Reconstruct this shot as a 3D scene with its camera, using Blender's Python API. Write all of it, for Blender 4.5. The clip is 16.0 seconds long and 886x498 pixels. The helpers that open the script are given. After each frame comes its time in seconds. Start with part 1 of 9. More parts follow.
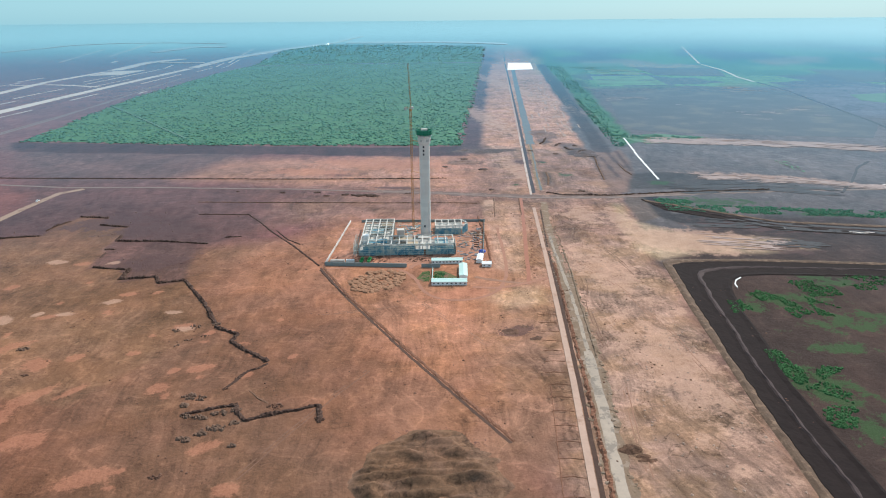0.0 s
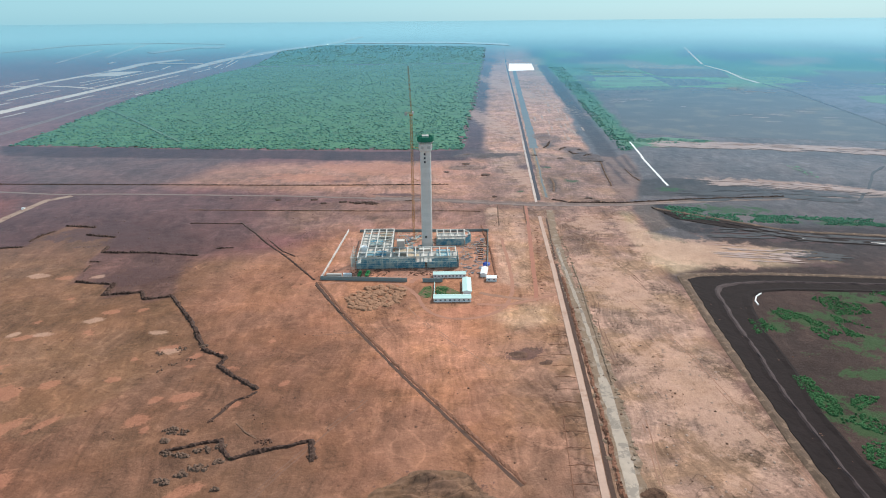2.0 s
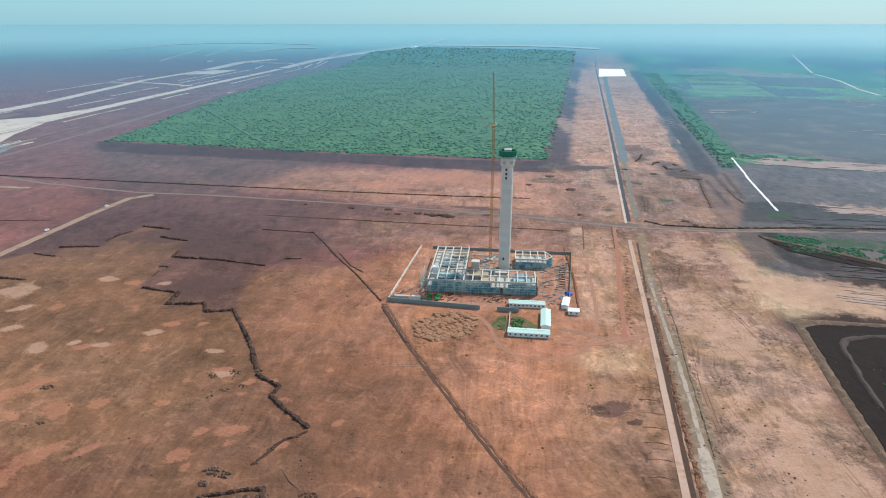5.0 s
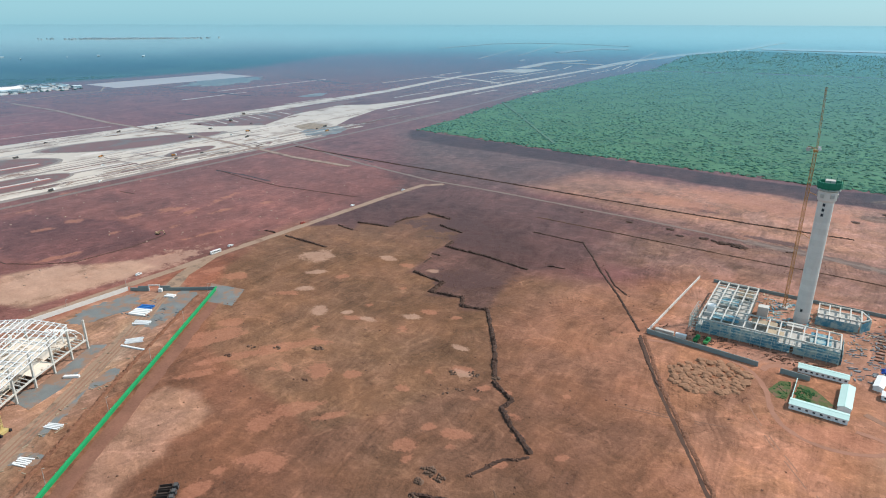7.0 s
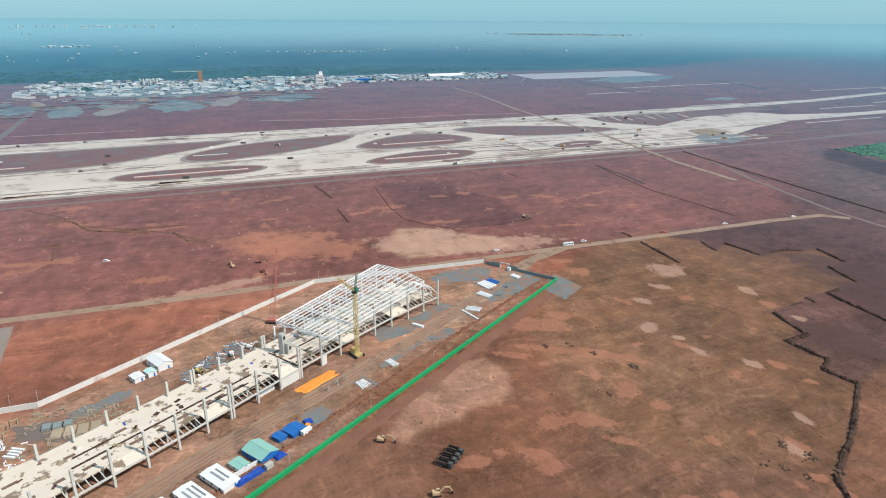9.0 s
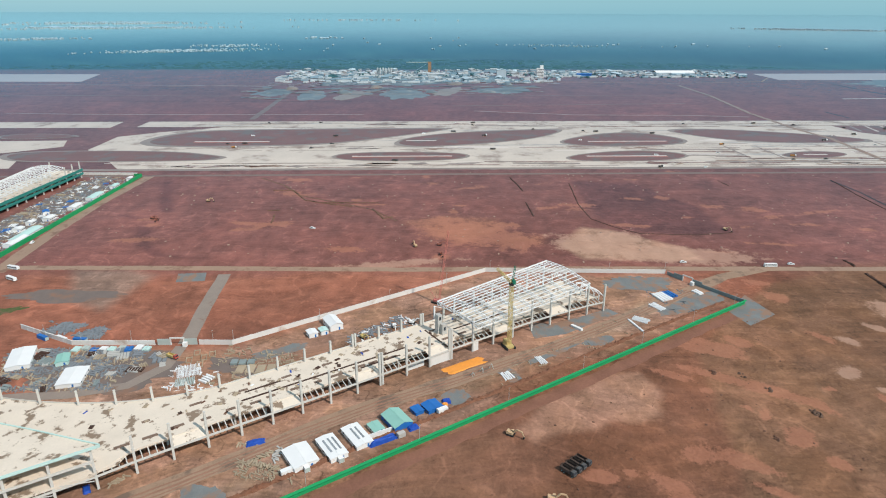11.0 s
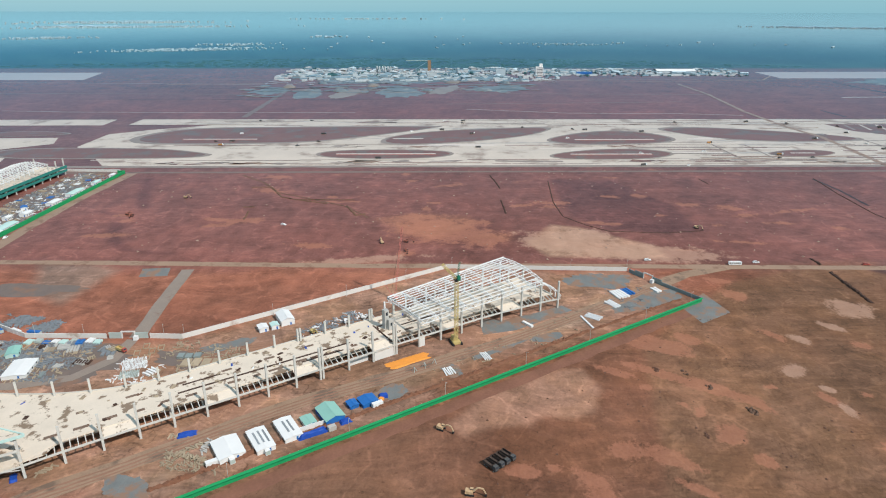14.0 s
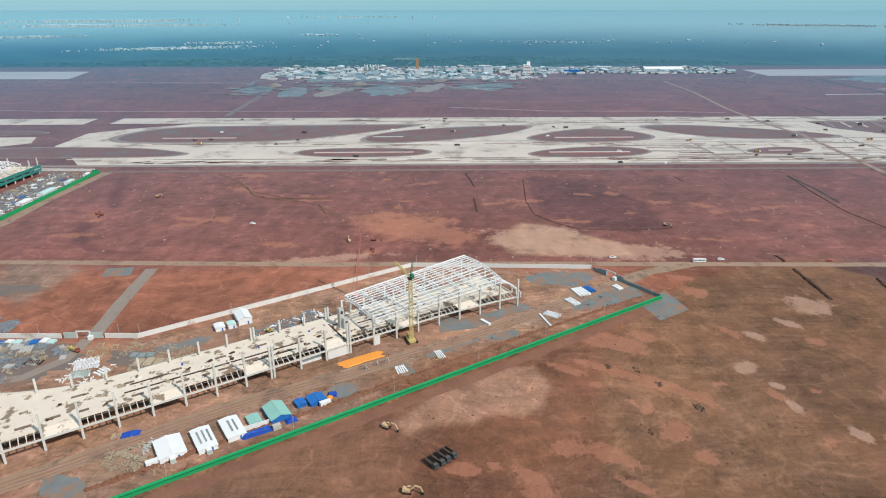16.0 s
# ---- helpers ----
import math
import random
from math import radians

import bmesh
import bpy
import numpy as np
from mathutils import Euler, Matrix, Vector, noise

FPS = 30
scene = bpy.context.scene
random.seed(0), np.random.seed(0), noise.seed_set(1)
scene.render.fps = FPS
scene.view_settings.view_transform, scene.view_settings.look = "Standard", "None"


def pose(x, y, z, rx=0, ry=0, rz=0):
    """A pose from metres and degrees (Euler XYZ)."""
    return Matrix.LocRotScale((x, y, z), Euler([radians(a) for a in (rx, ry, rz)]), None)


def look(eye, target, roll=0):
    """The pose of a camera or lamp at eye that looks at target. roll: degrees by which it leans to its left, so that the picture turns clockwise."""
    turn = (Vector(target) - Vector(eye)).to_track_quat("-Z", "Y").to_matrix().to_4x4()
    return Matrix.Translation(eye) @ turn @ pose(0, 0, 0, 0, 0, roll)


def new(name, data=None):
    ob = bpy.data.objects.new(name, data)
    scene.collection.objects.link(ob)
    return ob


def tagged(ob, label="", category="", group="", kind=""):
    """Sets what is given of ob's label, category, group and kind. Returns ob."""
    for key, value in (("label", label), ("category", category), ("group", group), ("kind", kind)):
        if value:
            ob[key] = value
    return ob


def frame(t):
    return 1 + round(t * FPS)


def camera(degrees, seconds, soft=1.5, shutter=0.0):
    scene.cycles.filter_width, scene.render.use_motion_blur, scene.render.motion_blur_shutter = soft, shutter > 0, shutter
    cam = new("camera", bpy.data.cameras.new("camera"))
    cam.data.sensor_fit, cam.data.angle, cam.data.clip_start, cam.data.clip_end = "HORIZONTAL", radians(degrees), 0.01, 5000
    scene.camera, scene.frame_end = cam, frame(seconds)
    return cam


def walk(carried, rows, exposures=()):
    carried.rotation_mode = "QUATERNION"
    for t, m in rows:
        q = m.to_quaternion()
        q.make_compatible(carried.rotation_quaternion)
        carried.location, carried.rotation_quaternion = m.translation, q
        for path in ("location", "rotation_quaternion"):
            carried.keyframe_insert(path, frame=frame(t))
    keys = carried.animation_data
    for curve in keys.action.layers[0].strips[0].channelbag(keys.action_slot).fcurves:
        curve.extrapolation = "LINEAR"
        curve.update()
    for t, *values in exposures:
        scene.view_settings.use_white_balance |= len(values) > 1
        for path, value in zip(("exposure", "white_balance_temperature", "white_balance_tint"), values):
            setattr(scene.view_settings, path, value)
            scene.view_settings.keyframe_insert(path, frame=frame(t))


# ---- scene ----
cam = camera(70.3, 16.0, soft=1.1)
PATH = [
    (0, (-0.807, -1.598, 198.942), (-0.75, 0.279, 198.253), -0.5),
    (0.5, (-1.118, 6.012, 198.981), (-1.061, 7.889, 198.291), -0.5),
    (1, (-1.391, 13.688, 199.035), (-1.334, 15.565, 198.347), -0.5),
    (1.5, (-1.575, 21.345, 199.088), (-1.518, 23.223, 198.401), -0.5),
    (2, (-1.688, 28.915, 199.155), (-1.631, 30.792, 198.467), -0.5),
    (2.5, (-1.698, 36.455, 199.217), (-1.64, 38.332, 198.53), -0.5),
    (3, (-1.671, 43.941, 199.265), (-1.615, 45.819, 198.579), -0.6),
    (3.2, (-1.7, 46.982, 199.295), (-1.643, 48.86, 198.609), -0.5),
    (5.3, (-1.79, 79.396, 200.121), (-2.072, 81.257, 199.443), -0.0),
    (5.5, (-1.559, 82.458, 200.162), (-1.915, 84.307, 199.486), -0.0),
    (6, (-0.383, 89.887, 200.323), (-0.955, 91.68, 199.645), -0.1),
    (6.5, (0.842, 96.838, 200.511), (0.049, 98.545, 199.833), 0.1),
    (7, (2.205, 103.2, 200.741), (1.196, 104.788, 200.062), 0.1),
    (7.5, (3.416, 109.271, 201.021), (2.191, 110.697, 200.339), 0.3),
    (8, (4.55, 115.577, 201.267), (3.118, 116.794, 200.583), 0.4),
    (8.5, (6.115, 122.355, 201.439), (4.507, 123.327, 200.753), 0.4),
    (9, (8.151, 129.095, 201.517), (6.413, 129.803, 200.827), 0.4),
    (9.5, (10.246, 135.732, 201.5), (8.428, 136.192, 200.804), 0.4),
    (10, (12.039, 142.708, 201.405), (10.18, 142.933, 200.704), 0.3),
    (10.2, (12.542, 145.525, 201.367), (10.677, 145.683, 200.663), 0.5),
    (12.5, (16.011, 176.883, 199.872), (14.142, 176.917, 199.161), 0.1),
    (13, (16.499, 183.569, 199.804), (14.63, 183.603, 199.093), 0.1),
    (13.5, (16.952, 190.233, 199.724), (15.083, 190.267, 199.012), 0.1),
    (14, (17.253, 196.894, 199.671), (15.385, 196.928, 198.959), 0.1),
    (14.5, (17.414, 203.474, 199.639), (15.546, 203.508, 198.926), 0.1),
    (15, (17.566, 210.097, 199.592), (15.698, 210.132, 198.877), 0.0),
    (15.5, (17.568, 216.678, 199.572), (15.701, 216.714, 198.857), 0.0),
    (16, (17.624, 223.318, 199.557), (15.758, 223.363, 198.84), 0.0),
]
walk(cam, [(t, look(eye, target, roll)) for t, eye, target, roll in PATH],
     exposures=[(0.0, 0.44), (3.2, 0.42), (5.5, 0.35), (7.0, 0.35), (8.5, 0.32), (10.0, 0.19), (13.5, 0.15), (16.0, 0.19)])

# ---------------------------------------------------------------- world and sun
SUN_AZIMUTH, SUN_ELEVATION = 40.0, 46.0        # degrees; azimuth clockwise from +y
world = bpy.data.worlds.new("hazy_sky")
scene.world = world
world.use_nodes = True
wn = world.node_tree.nodes
sky = wn.new("ShaderNodeTexSky")
sky.sky_type = "NISHITA"
sky.sun_disc = False
sky.sun_elevation = radians(SUN_ELEVATION)
sky.sun_rotation = radians(SUN_AZIMUTH)
sky.altitude = 100
sky.air_density, sky.dust_density, sky.ozone_density = 1.0, 0.6, 2.0
wn["Background"].inputs["Strength"].default_value = 0.10
veil = wn.new("ShaderNodeMix")                  # thick humid haze whitens the whole dome
veil.data_type = "RGBA"
veil.inputs[0].default_value = 0.70
tint = wn.new("ShaderNodeMix")                  # bluish where the air is thick, neutral towards the zenith
tint.data_type = "RGBA"
tint.inputs[6].default_value = (3.5, 4.8, 5.9, 1)
tint.inputs[7].default_value = (1.68, 4.85, 6.35, 1)
thick, reds = wn.new("ShaderNodeMapRange"), wn.new("ShaderNodeSeparateColor")
thick.interpolation_type = "SMOOTHSTEP"
thick.inputs["From Min"].default_value, thick.inputs["From Max"].default_value = 1.9, 3.3
world.node_tree.links.new(sky.outputs["Color"], reds.inputs[0])
world.node_tree.links.new(reds.outputs[0], thick.inputs["Value"])
world.node_tree.links.new(thick.outputs[0], tint.inputs[0])
world.node_tree.links.new(tint.outputs[2], veil.inputs[7])
world.node_tree.links.new(sky.outputs["Color"], veil.inputs[6])
world.node_tree.links.new(veil.outputs[2], wn["Background"].inputs["Color"])

sun_lamp = bpy.data.lights.new("sun", "SUN")
sun_lamp.energy, sun_lamp.angle, sun_lamp.color = 3.35, radians(1.5), (1.0, 0.93, 0.87)
sun = new("sun", sun_lamp)
sun.matrix_world = pose(0, 0, 400, 90 - SUN_ELEVATION, 0, 180 - SUN_AZIMUTH)

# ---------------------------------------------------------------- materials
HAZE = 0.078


def haze_gloss(nt, shader, amount=HAZE, rough=0.1):
    """Distance haze imitated by gloss: more low sky the flatter a surface is seen."""
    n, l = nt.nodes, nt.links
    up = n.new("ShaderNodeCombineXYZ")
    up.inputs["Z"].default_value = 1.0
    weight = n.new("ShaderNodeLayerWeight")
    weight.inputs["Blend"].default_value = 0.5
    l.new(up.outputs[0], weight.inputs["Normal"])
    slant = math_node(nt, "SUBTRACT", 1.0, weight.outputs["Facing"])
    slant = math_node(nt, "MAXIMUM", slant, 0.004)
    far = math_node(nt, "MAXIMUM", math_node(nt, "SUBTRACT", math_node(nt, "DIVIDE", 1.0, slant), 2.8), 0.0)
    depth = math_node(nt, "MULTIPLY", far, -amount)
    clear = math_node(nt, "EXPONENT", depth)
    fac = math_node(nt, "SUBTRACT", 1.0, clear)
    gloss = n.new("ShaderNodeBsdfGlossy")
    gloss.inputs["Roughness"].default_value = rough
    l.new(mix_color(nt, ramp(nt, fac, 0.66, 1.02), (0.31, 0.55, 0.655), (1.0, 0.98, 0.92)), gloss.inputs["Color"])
    # normals lean inward so the haze gloss mirrors sky above the raised rim
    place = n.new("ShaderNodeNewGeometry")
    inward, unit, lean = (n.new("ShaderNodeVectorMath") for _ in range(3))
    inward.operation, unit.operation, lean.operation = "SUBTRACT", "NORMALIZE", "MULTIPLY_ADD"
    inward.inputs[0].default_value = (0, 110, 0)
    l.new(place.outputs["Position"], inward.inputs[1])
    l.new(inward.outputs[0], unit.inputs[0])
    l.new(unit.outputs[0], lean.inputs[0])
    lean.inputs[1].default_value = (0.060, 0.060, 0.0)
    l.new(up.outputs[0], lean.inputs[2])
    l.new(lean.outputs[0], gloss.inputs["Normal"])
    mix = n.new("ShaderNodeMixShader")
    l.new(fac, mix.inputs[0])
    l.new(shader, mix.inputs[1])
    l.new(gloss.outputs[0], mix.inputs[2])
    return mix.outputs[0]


def math_node(nt, op, a, b=None):
    m = nt.nodes.new("ShaderNodeMath")
    m.operation = op
    for k, value in enumerate((a, b)):
        if value is None:
            continue
        if isinstance(value, (int, float)):
            m.inputs[k].default_value = value
        else:
            nt.links.new(value, m.inputs[k])
    return m.outputs[0]


def noise_node(nt, vector, scale, detail=4.0, rough=0.6):
    t = nt.nodes.new("ShaderNodeTexNoise")
    t.inputs["Scale"].default_value = scale
    t.inputs["Detail"].default_value = detail
    t.inputs["Roughness"].default_value = rough
    nt.links.new(vector, t.inputs["Vector"])
    return t.outputs[0]


def ramp(nt, value, lo, hi, out_lo=0.0, out_hi=1.0):
    r = nt.nodes.new("ShaderNodeMapRange")
    r.interpolation_type = "SMOOTHSTEP"
    nt.links.new(value, r.inputs["Value"])
    for key, x in (("From Min", lo), ("From Max", hi), ("To Min", out_lo), ("To Max", out_hi)):
        r.inputs[key].default_value = x
    return r.outputs["Result"]


def mix_color(nt, fac, a, b, blend="MIX"):
    m = nt.nodes.new("ShaderNodeMix")
    m.data_type, m.blend_type = "RGBA", blend
    for sock, value in ((m.inputs[0], fac), (m.inputs[6], a), (m.inputs[7], b)):
        if isinstance(value, (int, float)):
            sock.default_value = value
        elif isinstance(value, tuple):
            sock.default_value = (*value, 1.0)
        else:
            nt.links.new(value, sock)
    return m.outputs[2]


def bump_node(nt, height, strength, distance):
    b = nt.nodes.new("ShaderNodeBump")
    b.inputs["Strength"].default_value = strength
    b.inputs["Distance"].default_value = distance
    nt.links.new(height, b.inputs["Height"])
    return b.outputs[0]


def start(name):
    m = bpy.data.materials.new(name)
    m.use_nodes = True
    nt = m.node_tree
    geo = nt.nodes.new("ShaderNodeNewGeometry")
    return m, nt, nt.nodes["Principled BSDF"], nt.nodes["Material Output"], geo.outputs["Position"]


def surface(name, color, rough=0.85, metal=0.0, grain=6.0, blotch=0.15, vary=0.18, stain=None, stain_at=(0.55, 0.7),
            stain_scale=0.12, bump=0.0, far=0.0, specular=0.3, each=0.0, haze=HAZE):
    """A plain procedural surface: colour with fine grain, broad blotches, stains in a second colour and slight relief."""
    m, nt, bsdf, out, pos = start(name)
    fine = noise_node(nt, pos, grain, 3.0)
    broad = noise_node(nt, pos, blotch, 5.0)
    tone = math_node(nt, "ADD", math_node(nt, "MULTIPLY", fine, vary), math_node(nt, "MULTIPLY", broad, vary * 1.6))
    tone = math_node(nt, "ADD", tone, 1.0 - vary * 1.3)
    if each:
        info = nt.nodes.new("ShaderNodeObjectInfo")
        tone = math_node(nt, "ADD", tone, math_node(nt, "MULTIPLY", math_node(nt, "SUBTRACT", info.outputs["Random"], 0.5), each))
    base = mix_color(nt, 1.0, color, tone, "MULTIPLY")
    if stain:
        spots = ramp(nt, noise_node(nt, pos, stain_scale, 6.0, 0.65), *stain_at)
        base = mix_color(nt, spots, base, stain)
    nt.links.new(base, bsdf.inputs["Base Color"])
    bsdf.inputs["Roughness"].default_value = rough
    bsdf.inputs["Metallic"].default_value = metal
    bsdf.inputs["Specular IOR Level"].default_value = specular
    if bump:
        nt.links.new(bump_node(nt, fine, 0.5, bump), bsdf.inputs["Normal"])
    # distance haze laid over the surface as gloss, far sets its blur
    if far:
        nt.links.new(haze_gloss(nt, bsdf.outputs[0], haze, far), out.inputs["Surface"])
    return m


def ground_material():
    """Bare laterite: a soil map in the mesh, broken up by noise, with clay scrapes, pale silt, dark topsoil and scrub."""
    m, nt, bsdf, out, pos = start("bare_earth")

    def layer(name):
        a = nt.nodes.new("ShaderNodeAttribute")
        a.attribute_name = name
        return a

    edge = noise_node(nt, pos, 0.075, 8.0, 0.68)
    edge2 = noise_node(nt, pos, 0.019, 6.0, 0.6)
    fine = noise_node(nt, pos, 0.55, 6.0, 0.7)
    wander = math_node(nt, "ADD", math_node(nt, "MULTIPLY", math_node(nt, "SUBTRACT", edge, 0.5), 1.7), math_node(nt, "MULTIPLY", math_node(nt, "SUBTRACT", fine, 0.5), 0.7))

    def mask(name, soft=0.06):
        w = math_node(nt, "ADD", layer(name).outputs["Fac"], wander)
        return ramp(nt, w, 0.5 - soft, 0.5 + soft)

    drift = nt.nodes.new("ShaderNodeTexNoise")
    drift.inputs["Scale"].default_value = 0.008
    drift.inputs["Detail"].default_value = 2.0
    nt.links.new(pos, drift.inputs["Vector"])
    warp = drift.outputs[1]

    # drag marks of graders and trucks, in two directions
    def drag(angle, scale):
        mp = nt.nodes.new("ShaderNodeMapping")
        mp.inputs["Rotation"].default_value = (0, 0, radians(angle))
        mp.inputs["Scale"].default_value = (scale, scale * 0.07, 1)
        bend = nt.nodes.new("ShaderNodeVectorMath")
        bend.operation = "MULTIPLY_ADD"
        bend.inputs[1].default_value = (90, 90, 0)
        nt.links.new(warp, bend.inputs[0])
        nt.links.new(pos, bend.inputs[2])
        nt.links.new(bend.outputs[0], mp.inputs["Vector"])
        return noise_node(nt, mp.outputs[0], 1.0, 5.0, 0.6)

    base = mix_color(nt, 1.0, layer("soil").outputs["Color"], (0.95, 1.0, 1.06), "MULTIPLY")
    def swing(value, amount, middle=0.5):
        return math_node(nt, "MULTIPLY", math_node(nt, "SUBTRACT", value, middle), amount)

    marks = math_node(nt, "ADD", drag(24, 0.11), drag(-52, 0.07))
    tracks = math_node(nt, "ADD", drag(8, 0.32), drag(-28, 0.26))
    tone = math_node(nt, "ADD", swing(edge, 1.25), swing(fine, 0.8))
    tone = math_node(nt, "ADD", tone, swing(edge2, 0.8))
    tone = math_node(nt, "ADD", tone, swing(marks, 0.42, 1.0))
    where = ramp(nt, noise_node(nt, pos, 0.011, 3.0), 0.46, 0.62)
    tone = math_node(nt, "ADD", tone, math_node(nt, "MULTIPLY", swing(tracks, 0.6, 1.0), where))
    clods = ramp(nt, noise_node(nt, pos, 0.33, 3.0, 0.5), 0.66, 0.72)
    tone = math_node(nt, "SUBTRACT", tone, math_node(nt, "MULTIPLY", clods, 0.30))
    flecks = ramp(nt, noise_node(nt, pos, 0.21, 6.0, 0.75), 0.655, 0.70)
    tone = math_node(nt, "ADD", tone, math_node(nt, "MULTIPLY", flecks, 0.35))
    def trail(scale, width, seed):
        """Wandering wheel tracks: the level lines of a smooth noise."""
        mp = nt.nodes.new("ShaderNodeMapping")
        mp.inputs["Location"].default_value = (seed * 137.0, seed * 71.0, seed * 9.0)
        nt.links.new(pos, mp.inputs["Vector"])
        level = math_node(nt, "ABSOLUTE", math_node(nt, "SUBTRACT", noise_node(nt, mp.outputs[0], scale, 2.5, 0.45), 0.5))
        return ramp(nt, level, 0.0, width, 1.0, 0.0)

    near_set = ramp(nt, edge, 0.40, 0.58)
    wheel = math_node(nt, "MULTIPLY", math_node(nt, "MAXIMUM", trail(0.014, 0.012, 1.0), trail(0.022, 0.014, 2.0)), near_set)
    gully = math_node(nt, "MULTIPLY", math_node(nt, "MAXIMUM", trail(0.030, 0.014, 3.0), trail(0.055, 0.022, 4.0)), ramp(nt, fine, 0.42, 0.6))
    tone = math_node(nt, "ADD", tone, math_node(nt, "MULTIPLY", wheel, 0.30))
    tone = math_node(nt, "SUBTRACT", tone, math_node(nt, "MULTIPLY", gully, 0.10))
    # ploughed-up, driven-over ground: long streaks, crusts and broken edges
    churn = layer("churn").outputs["Fac"]
    gate = ramp(nt, noise_node(nt, pos, 0.03, 5.0, 0.65), 0.42, 0.60)
    rough_ground = math_node(nt, "ADD", swing(drag(-7, 0.42), 1.15), swing(drag(70, 0.30), 0.6))
    rough_ground = math_node(nt, "SUBTRACT", rough_ground, math_node(nt, "MULTIPLY", math_node(nt, "MULTIPLY", math_node(nt, "MAXIMUM", trail(0.040, 0.020, 6.0), trail(0.085, 0.026, 7.0)), gate), 0.42))
    rough_ground = math_node(nt, "ADD", rough_ground, math_node(nt, "MULTIPLY", math_node(nt, "MULTIPLY", trail(0.060, 0.030, 8.0), ramp(nt, edge, 0.45, 0.6)), 0.30))
    crust = ramp(nt, noise_node(nt, pos, 0.11, 7.0, 0.62), 0.575, 0.60)
    rough_ground = math_node(nt, "ADD", rough_ground, math_node(nt, "MULTIPLY", crust, 0.34))
    rough_ground = math_node(nt, "ADD", rough_ground, swing(noise_node(nt, pos, 0.024, 4.0, 0.55), 1.1))
    tone = math_node(nt, "ADD", tone, math_node(nt, "MULTIPLY", rough_ground, churn))
    tone = math_node(nt, "MAXIMUM", math_node(nt, "ADD", tone, 1.0), 0.35)
    base = mix_color(nt, 1.0, base, tone, "MULTIPLY")
    warm = ramp(nt, edge2, 0.38, 0.66)
    base = mix_color(nt, math_node(nt, "MULTIPLY", warm, 0.48), base, mix_color(nt, 1.0, base, (1.10, 0.96, 0.90), "MULTIPLY"))
    loam = math_node(nt, "MULTIPLY", ramp(nt, noise_node(nt, pos, 0.028, 5.0, 0.6), 0.42, 0.60), churn)
    base = mix_color(nt, math_node(nt, "MULTIPLY", loam, 0.8), base, mix_color(nt, 1.0, base, (0.90, 0.86, 0.70), "MULTIPLY"))
    dark = mask("dark")
    base = mix_color(nt, math_node(nt, "MULTIPLY", dark, 0.8), base, mix_color(nt, fine, (0.070, 0.040, 0.038), (0.115, 0.062, 0.055)))
    clay = mask("clay", 0.16)
    base = mix_color(nt, math_node(nt, "MULTIPLY", clay, 0.52), base, mix_color(nt, fine, (0.36, 0.135, 0.075), (0.52, 0.23, 0.145)))
    pale = mask("pale", 0.16)
    base = mix_color(nt, math_node(nt, "MULTIPLY", pale, 0.6), base, mix_color(nt, edge, (0.43, 0.228, 0.150), (0.55, 0.362, 0.265)))
    scrub = mask("scrub", 0.08)
    base = mix_color(nt, math_node(nt, "MULTIPLY", scrub, 0.9), base, mix_color(nt, fine, (0.030, 0.062, 0.024), (0.052, 0.092, 0.036)))
    nt.links.new(base, bsdf.inputs["Base Color"])
    bsdf.inputs["Roughness"].default_value = 0.95
    bsdf.inputs["Specular IOR Level"].default_value = 0.15
    height = math_node(nt, "ADD", math_node(nt, "MULTIPLY", fine, 1.3), math_node(nt, "MULTIPLY", edge, 3.0))
    height = math_node(nt, "SUBTRACT", height, math_node(nt, "MULTIPLY", gully, 0.15))
    nt.links.new(bump_node(nt, height, 0.55, 0.9), bsdf.inputs["Normal"])
    # distance haze laid over the soil as gloss
    nt.links.new(haze_gloss(nt, bsdf.outputs[0]), out.inputs["Surface"])
    return m


M_GROUND = ground_material()
M_TRACK = surface("packed_dirt_road", (0.33, 0.215, 0.145), blotch=0.05, grain=0.8, vary=0.22, stain=(0.21, 0.115, 0.075), stain_at=(0.5, 0.66), stain_scale=0.06, far=0.1)
M_ROADGREY = surface("laterite_haul_road", (0.205, 0.138, 0.108), blotch=0.05, grain=0.8, vary=0.22, stain=(0.16, 0.09, 0.07), stain_scale=0.05, far=0.1)
M_VERGE = surface("trampled_brown_earth", (0.150, 0.090, 0.068), grain=0.6, blotch=0.08, vary=0.45, stain=(0.235, 0.145, 0.105), stain_at=(0.5, 0.6), stain_scale=0.08, far=0.1)
M_BERM = surface("dark_topsoil_bank", (0.066, 0.034, 0.023), grain=0.9, blotch=0.2, vary=0.5, bump=0.5)
M_EMBANK = surface("dark_embankment", (0.019, 0.0125, 0.0115), grain=0.5, blotch=0.1, vary=0.5, bump=0.4, specular=0.1)
M_CREST = surface("mauve_earth_crest", (0.062, 0.040, 0.037), grain=0.9, blotch=0.2, vary=0.4, bump=0.3)
M_RIM = surface("grey_brown_rim", (0.115, 0.070, 0.044), grain=0.9, blotch=0.2, vary=0.6, stain=(0.20, 0.125, 0.08), stain_at=(0.54, 0.62), stain_scale=0.2, bump=0.5)
M_REDBANK = surface("red_earth_bank", (0.20, 0.088, 0.050), grain=0.9, blotch=0.2, vary=0.5, bump=0.5)
M_TANHEAP = surface("tan_spoil", (0.30, 0.155, 0.088), grain=1.0, blotch=0.25, vary=0.3, bump=0.3)
M_SPOIL = surface("brown_spoil", (0.150, 0.080, 0.048), grain=0.5, blotch=0.08, vary=0.45, stain=(0.085, 0.048, 0.032), stain_at=(0.5, 0.64), stain_scale=0.09, bump=0.5)
